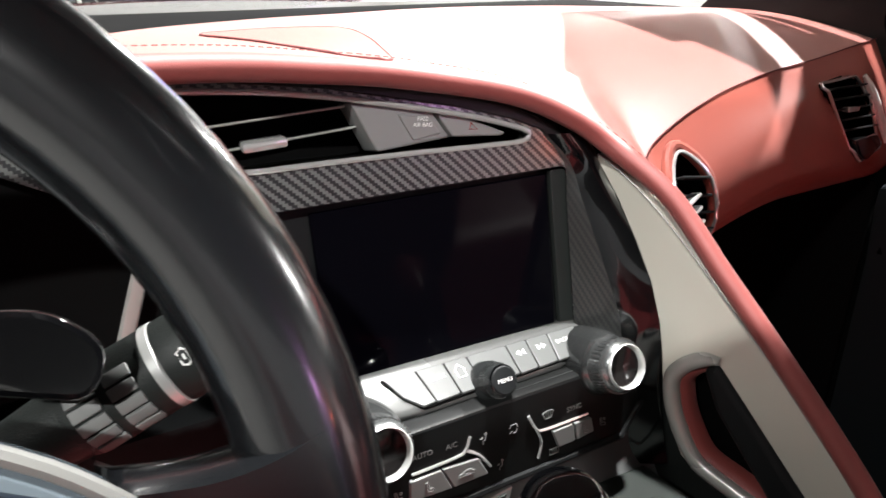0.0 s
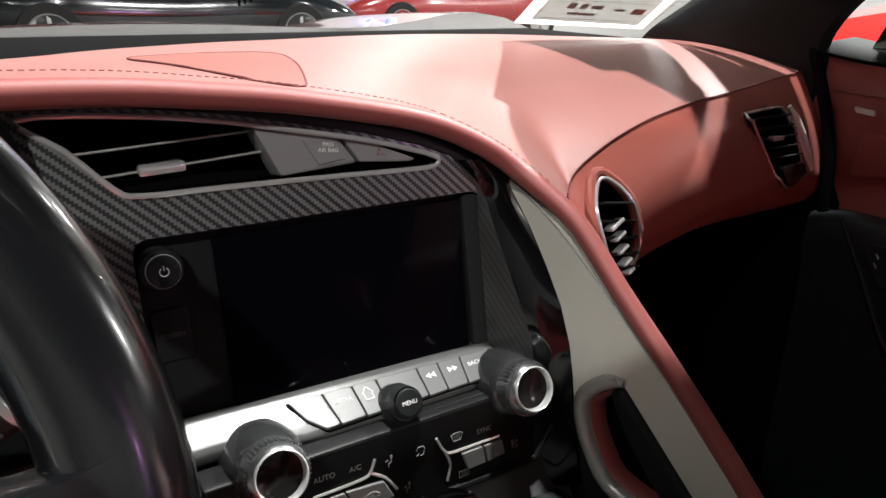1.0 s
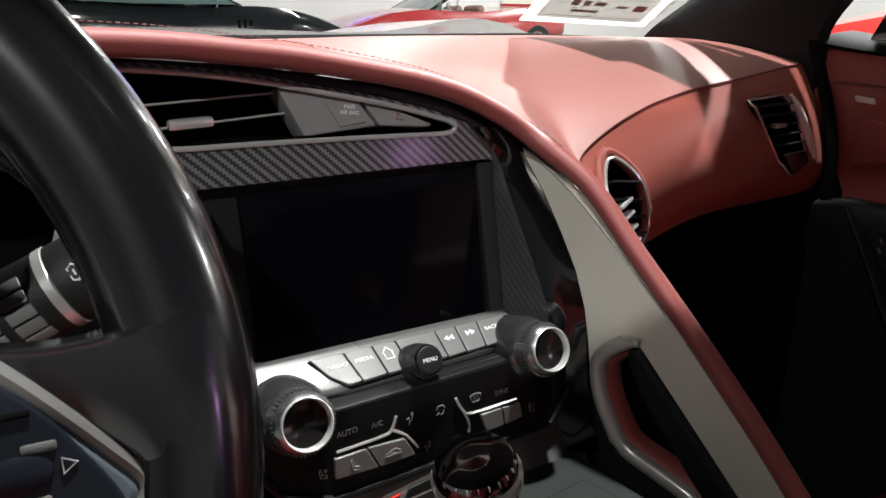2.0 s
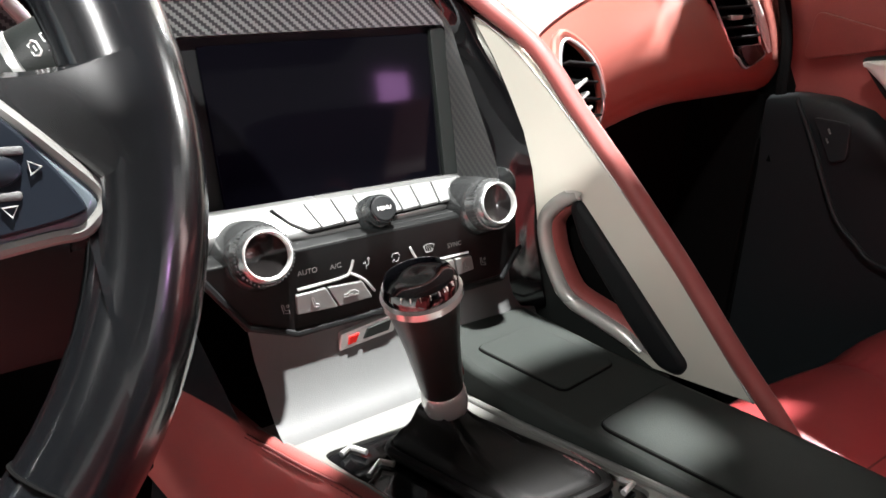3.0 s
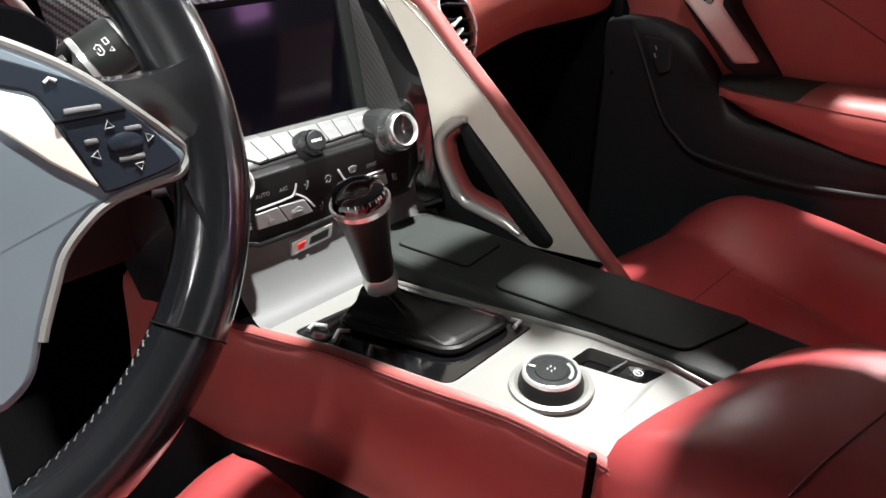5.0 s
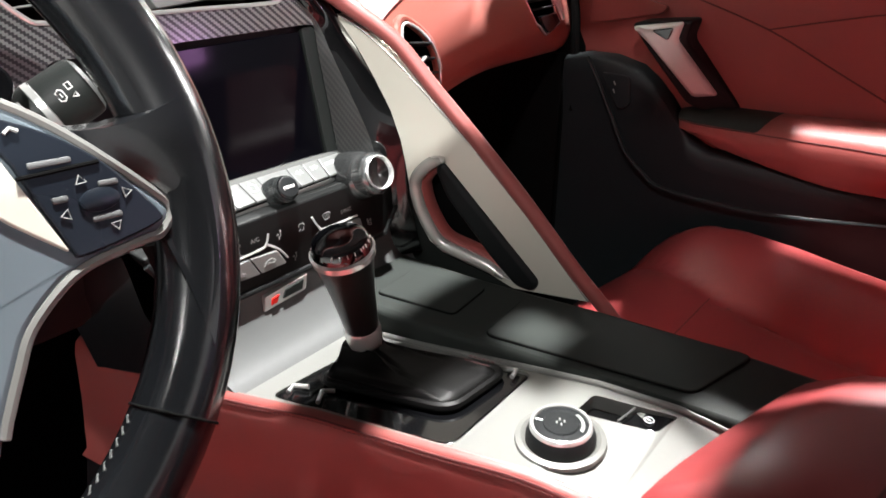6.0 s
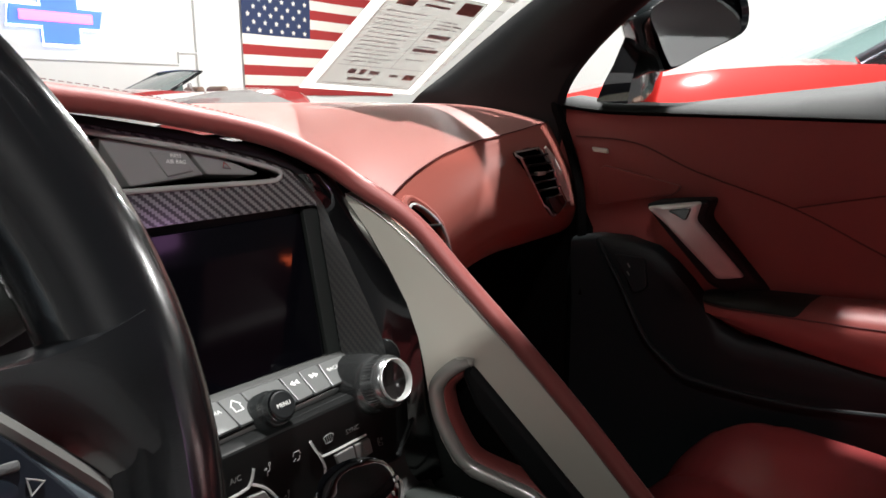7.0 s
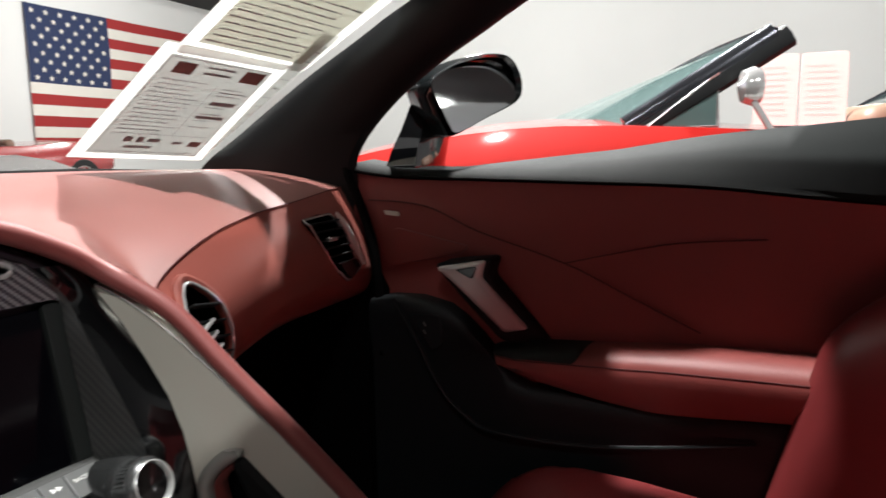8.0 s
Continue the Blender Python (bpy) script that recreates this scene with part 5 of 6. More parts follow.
# wiper stalk
stalk = thing("wiper_stalk", (-0.26, 0.24, 0.86), "black wiper stalk with white symbols", "stalk")
s0, s1 = Vector((-0.292, 0.240, 0.838)), Vector((-0.166, 0.219, 0.898))
d = (s1 - s0).normalized()
ms = facing(s0, d, (0, 0, 1))
L = (s1 - s0).length
part("arm", lathe([(0.0, 0.0), (0.0085, 0.0), (0.0115, L * 0.42), (0.0138, L * 0.60), (0.0, L * 0.60)], ms, 24), grey_plastic, stalk, "dark grey tapered arm")
part("twist_grip", lathe([(0.0, L * 0.59), (0.0142, L * 0.595), (0.0150, L * 0.62), (0.0150, L * 0.815), (0.0, L * 0.815)], ms, 28), grey_plastic, stalk, "dark grey twist grip")
part("end_cap", lathe([(0.0, L * 0.84), (0.0150, L * 0.84), (0.0152, L * 0.96), (0.0146, L * 0.985), (0.0120, L), (0.0, L)], ms, 28), grey_plastic, stalk, "dark grey end cap")
part("grip_band", lathe([(0.0140, L * 0.810), (0.0154, L * 0.814), (0.0154, L * 0.836), (0.0140, L * 0.842)], ms, 28), bright_ring, stalk, "pale band")
to_eye = ms.to_3x3().inverted() @ Vector((0.0, -0.88, 0.48))
turn = math.atan2(to_eye.y, to_eye.x)
for k in range(5):
    for h, w in ((0.655, 0.010), (0.745, 0.009)):
        part("grip_ridge", block((0.0016, 0.0042, w), ms @ Matrix.Rotation(turn + (k - 1.2) * 0.34, 4, "Z") @ Matrix.Translation((0.0151, 0, L * h)), 0.0004), mid_ink, stalk)
mk = bmesh.new()
mst = ms @ Matrix.Rotation(turn, 4, "Z") @ Matrix.Translation((0.0154, 0, L * 0.915)) @ Matrix.Rotation(radians(90), 4, "Y") @ Matrix.Rotation(radians(-90), 4, "Z")
for line in ([(-0.0030, 0.0030), (-0.0022, 0.0048), (0.0022, 0.0048), (0.0030, 0.0030), (0.0018, 0.0016), (-0.0018, 0.0016), (-0.0030, 0.0030)], [(-0.0010, 0.0032), (0.0010, 0.0032)], [(-0.0042, -0.0030), (-0.0018, -0.0030), (-0.0030, -0.0008), (-0.0042, -0.0030)], [(0.0006, -0.0010), (0.0036, -0.0010), (0.0036, -0.0032), (0.0006, -0.0032), (0.0006, -0.0010)]):
    tube([mst @ Vector((a, b, -0.15 * abs(b) ** 1.0 * abs(b) / 0.005)) for a, b in line], 0.00045, 4, bm=mk)
part("stalk_mark", mk, white_ink, stalk, "white wiper symbols")

# instrument binnacle behind the wheel
inst = thing("instrument_cluster", (-0.33, 0.36, 0.86), "dark instrument cluster with silver trim", "instrument cluster")
part("housing", skin(bmesh.new(), [[(-0.55, 0.36, 0.955), (-0.52, 0.345, 0.90), (-0.50, 0.34, 0.80)], [(-0.50, 0.40, 0.945), (-0.48, 0.40, 0.90), (-0.46, 0.38, 0.80)], [(-0.22, 0.40, 0.945), (-0.22, 0.40, 0.90), (-0.22, 0.38, 0.80)], [(-0.175, 0.375, 0.950), (-0.163, 0.372, 0.90), (-0.158, 0.36, 0.80)]]), cavity_black, inst)
part("cluster_trim", tube([(-0.235, 0.362, 0.962), (-0.216, 0.360, 0.945), (-0.201, 0.360, 0.928), (-0.188, 0.360, 0.912), (-0.178, 0.360, 0.897), (-0.1745, 0.360, 0.890), (-0.1755, 0.360, 0.882), (-0.179, 0.360, 0.872), (-0.187, 0.360, 0.850), (-0.196, 0.360, 0.825)], 0.0042, 8, flat=0.7, up=(0, 1, 0)), rail_silver, inst, "bright satin cluster trim")
part("knee_panel", block((0.34, 0.05, 0.10), pose(-0.30, 0.40, 0.72, 12, 0, 0), 0.015), black_plastic, inst, "black knee panel")
part("column_shroud", block((0.14, 0.16, 0.09), pose(-0.336, 0.31, 0.835, 20, 0, 0), 0.02), black_plastic, inst, "black column shroud")
part("lower_dash", block((0.62, 0.30, 0.14), pose(-0.46, 0.60, 0.70), 0.02), black_plastic, inst)


# ---- passenger door ----
door = thing("passenger_door", (0.74, 0.15, 0.5), "red leather passenger door panel with silver pull", "car door")
SILL = spline([(0.505, 0.950), (0.421, 0.940), (0.283, 0.937), (0.119, 0.934), (-0.025, 0.930), (-0.177, 0.917), (-0.42, 0.90), (-0.9, 0.88)], 6)
rows_d = []
for q in SILL:
    y, zt = q[0], q[1]
    g = max(0.0, min(1.0, (0.52 - y) / 0.1))
    row = []
    for z in [zt - (zt - (0.60 if y < 0.44 else 0.735)) * k / 22 for k in range(23)]:
        bulge = 0.0
        crease = 0.90 - 0.42 * max(0, 0.40 - y) if y < 0.40 else 0.90
        bulge += 0.016 / (1 + math.exp((z - crease) / 0.006)) * max(0, min(1, (y + 0.08) / 0.2))
        x = 0.730 + 0.012 * (0.5 - y) - bulge * 0.6 - 0.01 * max(0, (0.80 - z) / 0.2)
        row.append((x, y - (0.505 - y) * 0 + (0.06 * (0.95 - z) / 0.2 * -1 if y > 0.50 else 0), z))
    row.append((0.72, y, 0.40))
    rows_d.append(row)
part("inner_panel", skin(bmesh.new(), rows_d), door_leather, door, "red leather upper door panel", 60)
rows_s = []
for q in SILL:
    y, zt = q[0], q[1]
    h = 0.010 + 0.124 * min(max(0, 0.34 - y), 0.62) + 0.055 * min(max(0, 0.10 - y), 0.38) - 0.40 * min(max(0, -0.29 - y), 0.20)
    x0 = 0.728 + 0.012 * (0.5 - y)
    rows_s.append([(x0 + 0.001, y, zt - 0.004), (x0 - 0.009, y, zt + 0.000), (x0 - 0.002, y, zt + 0.007), (x0 + 0.035, y, zt + h * 0.6 + 0.005), (x0 + 0.075, y, zt + h + 0.004), (x0 + 0.09, y, zt + h - 0.002), (x0 + 0.10, y, zt - 0.1)])
part("sill_cap", skin(bmesh.new(), rows_s), sill_vinyl, door, "black vinyl door sill cap", 60)
part("sill_seam", tube([(0.722 + 0.012 * (0.5 - q[0]), q[0], q[1] - 0.003) for q in SILL], 0.0016, 6), cavity_black, door)
part("outer_skin", skin(bmesh.new(), [[(0.83, 0.55, 0.94), (0.86, 0.55, 0.7), (0.84, 0.55, 0.3)], [(0.84, -0.35, 0.90), (0.87, -0.35, 0.7), (0.85, -0.35, 0.3)], [(0.84, -0.9, 0.86), (0.87, -0.9, 0.7), (0.85, -0.9, 0.3)]]), car_black, door)
part("gap_seal", tube(spline([(0.716, 0.508, 0.955), (0.712, 0.490, 0.92), (0.709, 0.468, 0.87), (0.706, 0.452, 0.82), (0.704, 0.445, 0.76), (0.704, 0.44, 0.66)], 4), 0.0075, 8), cavity_black, door, "black door seal")
# trim creases, drawn as thin dark lines
part("crease_line", tube(spline([(0.722, 0.47, 0.902), (0.722, 0.374, 0.895), (0.714, 0.283, 0.860), (0.716, 0.156, 0.820), (0.722, 0.062, 0.776), (0.725, -0.026, 0.735)], 5), 0.0012, 6), dark_thread, door)
part("crease_line", tube(spline([(0.716, 0.156, 0.820), (0.726, 0.08, 0.838), (0.731, 0.007, 0.853), (0.735, -0.10, 0.862)], 5), 0.0012, 6), dark_thread, door)
SPK = rounded([(0.425, 0.862), (0.30, 0.838), (0.31, 0.826), (0.43, 0.800)], 0.012)
part("speaker_cover", slab(SPK, lambda y, z, w: Vector((0.7142 + w - 0.01 * (0.43 - y), y, z)), 0.006, 0.0015), door_leather, door, "red speaker cover")
part("door_badge", slab(rounded([(0.441, 0.887), (0.416, 0.885), (0.414, 0.878), (0.438, 0.880)], 0.002), lambda y, z, w: Vector((0.716 + w, y, z)), 0.004, 0.001), pale_satin, door, "small silver speaker badge")


# armrest with rolled top
def door_x(y):
    return 0.722 + 0.012 * (0.5 - y)


rows_r, seam_r = [], []
for y, zt, ze, zb, out in ((0.262, 0.688, 0.676, 0.668, 0.012), (0.250, 0.694, 0.682, 0.664, 0.032), (0.22, 0.700, 0.684, 0.660, 0.048), (0.18, 0.705, 0.686, 0.650, 0.053), (0.134, 0.709, 0.688, 0.642, 0.055), (0.065, 0.713, 0.691, 0.632, 0.057), (0.0, 0.717, 0.694, 0.629, 0.059), (-0.15, 0.719, 0.696, 0.638, 0.060), (-0.3, 0.720, 0.697, 0.640, 0.061), (-0.5, 0.720, 0.697, 0.640, 0.061)):
    x = door_x(y)
    drop = zt - ze
    rows_r.append([(x + 0.004, y, zt + 0.001), (x - out * 0.35, y, zt), (x - out * 0.62, y, zt - drop * 0.18), (x - out * 0.84, y, zt - drop * 0.50), (x - out * 0.96, y, ze + 0.003), (x - out * 0.975, y, ze), (x - out * 1.0, y, ze - 0.003), (x - out * 1.02, y, ze - 0.012), (x - out * 0.99, y, (ze + zb) / 2), (x - out * 0.86, y, zb + 0.006), (x - out * 0.6, y, zb), (x + 0.02, y, zb - 0.004)])
    seam_r.append((x - out * 0.985, y, ze))
part("armrest", skin(bmesh.new(), [[c[i] for c in [spline([r[k] for r in rows_r], 4) for k in range(12)]] for i in range(37)]), door_leather, door, "padded red leather door armrest", 60)
part("armrest_seam", tube(spline(seam_r, 4), 0.0009, 6), dark_thread, door, "dark seam along the armrest")
rows_c = [[(p[0] - 0.0015, p[1] + 0.020 * k / 5 * (i > 2), p[2] + 0.0018) for k, p in enumerate(r[:6])] for i, r in enumerate(rows_r[:5])]
rows_c[-1] = [(p[0], 0.111 + 0.023 * k / 5, p[2]) for k, p in enumerate(rows_c[-1])]
part("armrest_cap", skin(bmesh.new(), [[c[i] for c in [spline([r[k] for r in rows_c], 4) for k in range(6)]] for i in range(17)]), grey_plastic, door, "black plinth in front of the armrest pad")


def pull_face(y, z, w=0.0):
    return Vector((0.7741 - 0.37 * y + w, y, z))


part("pull_backing", slab(rounded([(0.332, 0.818), (0.250, 0.827), (0.258, 0.799), (0.168, 0.704), (0.190, 0.684), (0.245, 0.708), (0.312, 0.790)], 0.010), lambda y, z, w: pull_face(y, z, 0.007 + w), 0.05, 0.006, segments=3), black_plastic, door, "black pull backing")
pull = part("door_pull", slab(rounded([(0.327, 0.814), (0.261, 0.824), (0.2665, 0.799), (0.203, 0.724), (0.235, 0.719), (0.303, 0.792)], 0.006), lambda y, z, w: pull_face(y, z, w - 0.002), 0.022, 0.006, segments=3), pull_silver, door, "satin silver door pull")
part("release_button", slab(rounded([(0.300, 0.811), (0.270, 0.8165), (0.276, 0.797)], 0.005), lambda y, z, w: pull_face(y, z, w - 0.0035), 0.006, 0.0015), gloss_black, door, "black door release button")
# dark lower panel with pocket
rows_q = []
for y, z0 in ((0.455, 0.750), (0.419, 0.757), (0.371, 0.758), (0.325, 0.748), (0.298, 0.730), (0.272, 0.706), (0.250, 0.680), (0.229, 0.651), (0.2, 0.640), (0.0, 0.636), (-0.3, 0.636), (-0.6, 0.636)):
    x = 0.697
    rows_q.append([(x + 0.02, y, z0 + 0.002), (x, y, z0), (x - 0.008, y, z0 - 0.006), (x - 0.008, y, z0 - 0.03), (x + 0.002, y, z0 - 0.10), (x + 0.006, y, 0.40), (x + 0.01, y, 0.25)])
part("lower_panel", skin(bmesh.new(), rows_q), door_plastic, door, "black plastic lower door panel", 60)
part("pocket_rim", tube(spline([(0.690, 0.412, 0.754), (0.684, 0.372, 0.695), (0.680, 0.327, 0.621), (0.678, 0.290, 0.591), (0.676, 0.255, 0.575), (0.674, 0.145, 0.573), (0.674, 0.045, 0.584), (0.678, -0.1, 0.61)], 6), 0.0032, 8), door_plastic, door, "raised pocket rim")
swb = part("window_switch", slab(rounded([(0.385, 0.735), (0.335, 0.735), (0.330, 0.690), (0.350, 0.680)], 0.008), lambda y, z, w: Vector((0.686 + w, y, z)), 0.006, 0.002), door_plastic, door, "black switch panel")
mk = bmesh.new()
for dz in (0.0, 0.012):
    tube([(0.6855, 0.361, 0.724 - dz), (0.6855, 0.357, 0.718 - dz)], 0.0012, 5, bm=mk)
part("switch_mark", mk, mid_ink, swb)


# ---- seats ----
def seat(name, x0, label, dy=0.0, lean=(-0.235, 0.11, 0.15), low=0.0):
    """Bucket seat: cushion with side bolsters and flared seams, backrest."""
    t = thing(name, (x0, -0.05, 0.25), label, "car seat", "front seats")

    def split(v):
        return 0.20 + 0.55 * math.exp(-v / 0.17)

    def cushion(u, v):
        front = max(0.0, 1 - v / 0.16)
        s = split(v)
        half = 0.25 - 0.03 * max(0, 0.25 - v) / 0.25
        bol = max(0.0, (abs(u) - s) / (1 - s))
        z = 0.505 - low - 0.035 * v + 0.055 * math.sin(min(bol * 1.25, 1) * math.pi / 2) * min(1, 0.35 + v * 3) - 0.085 * max(0, bol - 0.72) / 0.28 * 1.2
        z -= 0.06 * front ** 2
        groove = math.exp(-((abs(u) - s) / 0.03) ** 2) * 0.005 + (math.exp(-((v - 0.25) / 0.014) ** 2) * 0.004 if abs(u) < s else 0)
        return Vector((x0 + u * half, 0.250 + dy - 0.56 * v + 0.03 * (1 - u * u) * front, z - groove))

    rows = []
    for k in range(41):
        row = [cushion(-1 + 2 * j / 48, k / 40) for j in range(49)]
        rows.append([(row[0][0] - 0.004, row[0][1], 0.28)] + row + [(row[-1][0] + 0.004, row[-1][1], 0.28)])
    rows.insert(0, [(p[0], p[1] + 0.008, p[2] - 0.04) for p in rows[0]])
    rows.insert(0, [(p[0], p[1] - 0.01, 0.28) for p in rows[0]])
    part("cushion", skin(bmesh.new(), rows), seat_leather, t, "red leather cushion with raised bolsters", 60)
    for side in (-1, 1):
        part("seam", tube([cushion(side * split(k / 40), k / 40) + Vector((0, 0, 0.0006)) for k in range(2, 40)], 0.0009, 5), dark_thread, t)
    part("seam", tube([cushion(split(0.25) * (-1 + 2 * k / 16), 0.25) + Vector((0, 0, 0.0006)) for k in range(17)], 0.0009, 5), dark_thread, t)
    rows = []
    for k in range(21):
        v = k / 20
        z, v = 0.46 + 0.50 * v, v * 0.757
        yb = lean[0] - lean[1] * v - 0.45 * max(0.0, v - 0.52)
        g = min(1.0, max(0.0, (v - 0.42) / 0.28))
        wing = 1 - g * g * (3 - 2 * g)
        half = 0.265 - 0.05 * max(0, v - 0.6) / 0.4
        row = []
        for j in range(33):
            u = -1 + 2 * j / 32
            bol = max(0.0, (abs(u) - 0.5) / 0.5)
            row.append((x0 + u * half, yb + lean[2] * math.sin(min(1, bol * 1.3) * math.pi / 2) * (1 - 0.35 * v) * wing - 0.05 * (max(0, bol - 0.55) / 0.45) ** 2, z))
        row = [(row[0][0], yb - 0.12, z)] + row + [(row[-1][0], yb - 0.12, z)]
        rows.append(row)
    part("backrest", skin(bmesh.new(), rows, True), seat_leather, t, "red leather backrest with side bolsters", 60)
    return t


seat("passenger_seat", 0.46, "red leather passenger bucket seat with dark seams")
seat("driver_seat", -0.332, "red leather driver bucket seat with piped edge", 0.065, (-0.34, 0.22, 0.08), 0.01)
room_box("car_floor", (-0.80, -0.6, 0.20), (0.80, 1.0, 0.24), carpet, "black carpeted car floor")
room_box("firewall", (-0.80, 0.95, 0.24), (0.80, 0.99, 0.90), cavity_black, "near-black firewall closing the footwell")


# roof and rear of the car round the camera, unseen; openings follow the shadows
shell = thing("car_roof", (0.0, -0.3, 1.2), "unseen black-lined roof frame, openings shaped to the shadows", "car roof")


def roof_sheet(y0, y1, half, bend, lift, n=4):
    rows_t = []
    for k in range(n + 1):
        y = y0 + (y1 - y0) * k / n
        rows_t.append([(x, y - bend * (x / 0.6) ** 2, 1.230 + lift - 0.004 * (x / 0.62) ** 4 - 0.10 * max(0, -0.6 - y) - 0.10 * max(0, y - 0.2)) for x in [-half + 2 * half * j / 16 for j in range(17)]])
    return skin(bmesh.new(), rows_t)


part("header", roof_sheet(0.266, 0.200, 0.66, 0.05, 0.0), black_plastic, shell, "black windscreen header", 60)
part("outer_header", roof_sheet(0.266, 0.198, 0.68, 0.05, 0.03), car_maroon, shell, "maroon header skin", 60)
part("rear_hoop", roof_sheet(-0.27, -1.0, 0.66, 0.0, 0.0), black_plastic, shell, "black rear hoop", 60)
part("outer_hoop", roof_sheet(-0.26, -1.02, 0.68, 0.0, 0.03), car_maroon, shell, "maroon rear hoop skin", 60)
for sx in (-1, 1):
    part("roof_rail", block((0.06, 0.80, 0.05), pose(sx * 0.702, -0.2, 1.240, 0, sx * 6, 0), 0.015), black_plastic, shell)
# Unseen blocks added to shape lamp light on console, lid, armrests and seats
part("passenger_edge_blocker", block((0.095, 0.56, 0.03), pose(0.5575, -0.02, 1.240), 0.008), black_plastic, shell, "unseen light blocker at the passenger roof edge")
part("rear_corner_blocker", block((0.085, 0.235, 0.03), pose(0.640, -0.190, 1.238), 0.008), black_plastic, shell, "unseen light blocker shading the backrest")
part("passenger_roof_blocker", block((0.46, 0.434, 0.03), pose(0.370, -0.063, 1.242), 0.008), black_plastic, shell, "unseen light blocker above the passenger side")
part("header_corner_blocker", block((0.16, 0.24, 0.03), pose(0.521, 0.250, 1.236), 0.008), black_plastic, shell, "unseen light blocker at the header corner")
part("pillar_head_blocker", block((0.10, 0.20, 0.03), pose(0.647, 0.290, 1.226), 0.008), black_plastic, shell, "unseen light blocker at the pillar head")
part("centre_edge_blocker", block((0.17, 0.305, 0.03), pose(0.055, -0.1275, 1.242), 0.008), black_plastic, shell, "unseen light blocker above the armrest")
part("header_gap_blocker", block((0.028, 0.075, 0.03), pose(0.130, 0.170, 1.240), 0.006), black_plastic, shell, "unseen light blocker beside the header gap")
part("header_front_blocker", block((0.409, 0.115, 0.03), pose(0.3865, 0.1925, 1.235), 0.008), black_plastic, shell, "unseen light blocker behind the header")
part("bulkhead", block((1.5, 0.06, 0.74), pose(0, -0.95, 0.60), 0.02), black_plastic, shell, "black rear bulkhead")
part("left_pillar", tube([(-0.70, 0.66, 0.955), (-0.68, 0.4, 1.08), (-0.66, 0.12, 1.17)], 0.035, 10), black_plastic, shell)
part("sill_beam", block((0.10, 1.5, 0.14), pose(-0.80, -0.15, 0.30), 0.03), car_maroon, shell, "maroon door sill")


# ---- windscreen pillar, mirror, papers ----
pillar = thing("windscreen_pillar", (0.70, 0.6, 0.95), "black windscreen pillar trim", "pillar")
rows_w = []
for x, front, rear, z in ((0.712, 0.810, 0.492, 0.880), (0.708, 0.805, 0.492, 0.930), (0.703, 0.775, 0.490, 0.962), (0.700, 0.710, 0.467, 1.000), (0.698, 0.630, 0.417, 1.050), (0.694, 0.548, 0.350, 1.098), (0.690, 0.465, 0.272, 1.142), (0.684, 0.400, 0.210, 1.176), (0.672, 0.290, 0.110, 1.224), (0.660, 0.200, 0.030, 1.262)):
    mid = (front + rear) / 2
    rows_w.append([(x + 0.030, front + 0.02, z), (x + 0.004, front, z), (x - 0.010, front * 0.75 + rear * 0.25, z + 0.001), (x - 0.014, mid, z + 0.002), (x - 0.008, front * 0.22 + rear * 0.78, z + 0.001), (x + 0.006, rear + 0.006, z), (x + 0.022, rear, z), (x + 0.045, rear + 0.02, z), (x + 0.045, front, z)])
rows_w = [[c[i] for c in [spline([r[k] for r in rows_w], 3) for k in range(9)]] for i in range(28)]
part("pillar_trim", skin(bmesh.new(), rows_w, True, False, True), black_plastic, pillar, "matt black pillar cover", 50)

mirror = thing("wing_mirror", (0.90, 0.40, 0.95), "black gloss wing mirror", "wing mirror")
mirror_silver = material("mirror_silver", (0.72, 0.75, 0.74), 0.02, 1.0, vary=0.02)
M_OUT, M_FWD = Vector((0.94, -0.34, 0)).normalized(), Vector((0.34, 0.94, 0)).normalized()
M_SHAPE = [(q[0], q[1]) for q in spline([(-0.018, 0.086, 0), (0.031, 0.115, 0), (0.085, 0.132, 0), (0.1345, 0.142, 0), (0.186, 0.143, 0), (0.217, 0.120, 0), (0.227, 0.088, 0), (0.208, 0.062, 0), (0.12, 0.030, 0), (0.034, -0.001, 0), (0.012, 0.012, 0), (-0.005, 0.045, 0)], 4, True)]


def on_mirror(u, v, w=0.0):
    return Vector((0.805, 0.388, 1.0)) + M_OUT * u + M_FWD * w + Vector((0, 0, v))


rows_m = []
for f, w in ((0.90, 0.006), (0.97, -0.002), (1.0, 0.004), (1.0, 0.03), (0.93, 0.06), (0.75, 0.085), (0.45, 0.098), (0.02, 0.102)):
    rows_m.append([on_mirror(0.112 + (u - 0.112) * f, 0.080 + (v - 0.080) * f, w) for u, v in M_SHAPE])
part("shell", skin(bmesh.new(), rows_m, True), car_black, mirror, "glossy black mirror shell", 60)
rows_m = []
for f in (1.0, 0.85, 0.7, 0.55, 0.4, 0.25, 0.1, 0.01):
    rows_m.append([on_mirror(0.112 + (u - 0.112) * 0.905 * f, 0.078 + (v - 0.080) * 0.88 * f, 0.004 + 0.27 * (0.88 * f * (v - 0.080)) + 1.3 * (0.88 * f * (v - 0.080)) ** 2) for u, v in M_SHAPE])
part("mirror_glass", skin(bmesh.new(), rows_m, True), mirror_silver, mirror, "slightly convex mirror glass", 60)
ARM = [(0.757, 0.897, 0.945, 0.030), (0.759, 0.897, 0.956, 0.030), (0.773, 0.914, 0.983, 0.026), (0.795, 0.930, 1.010, 0.022), (0.824, 0.925, 1.048, 0.020), (0.852, 0.915, 1.090, 0.016)]
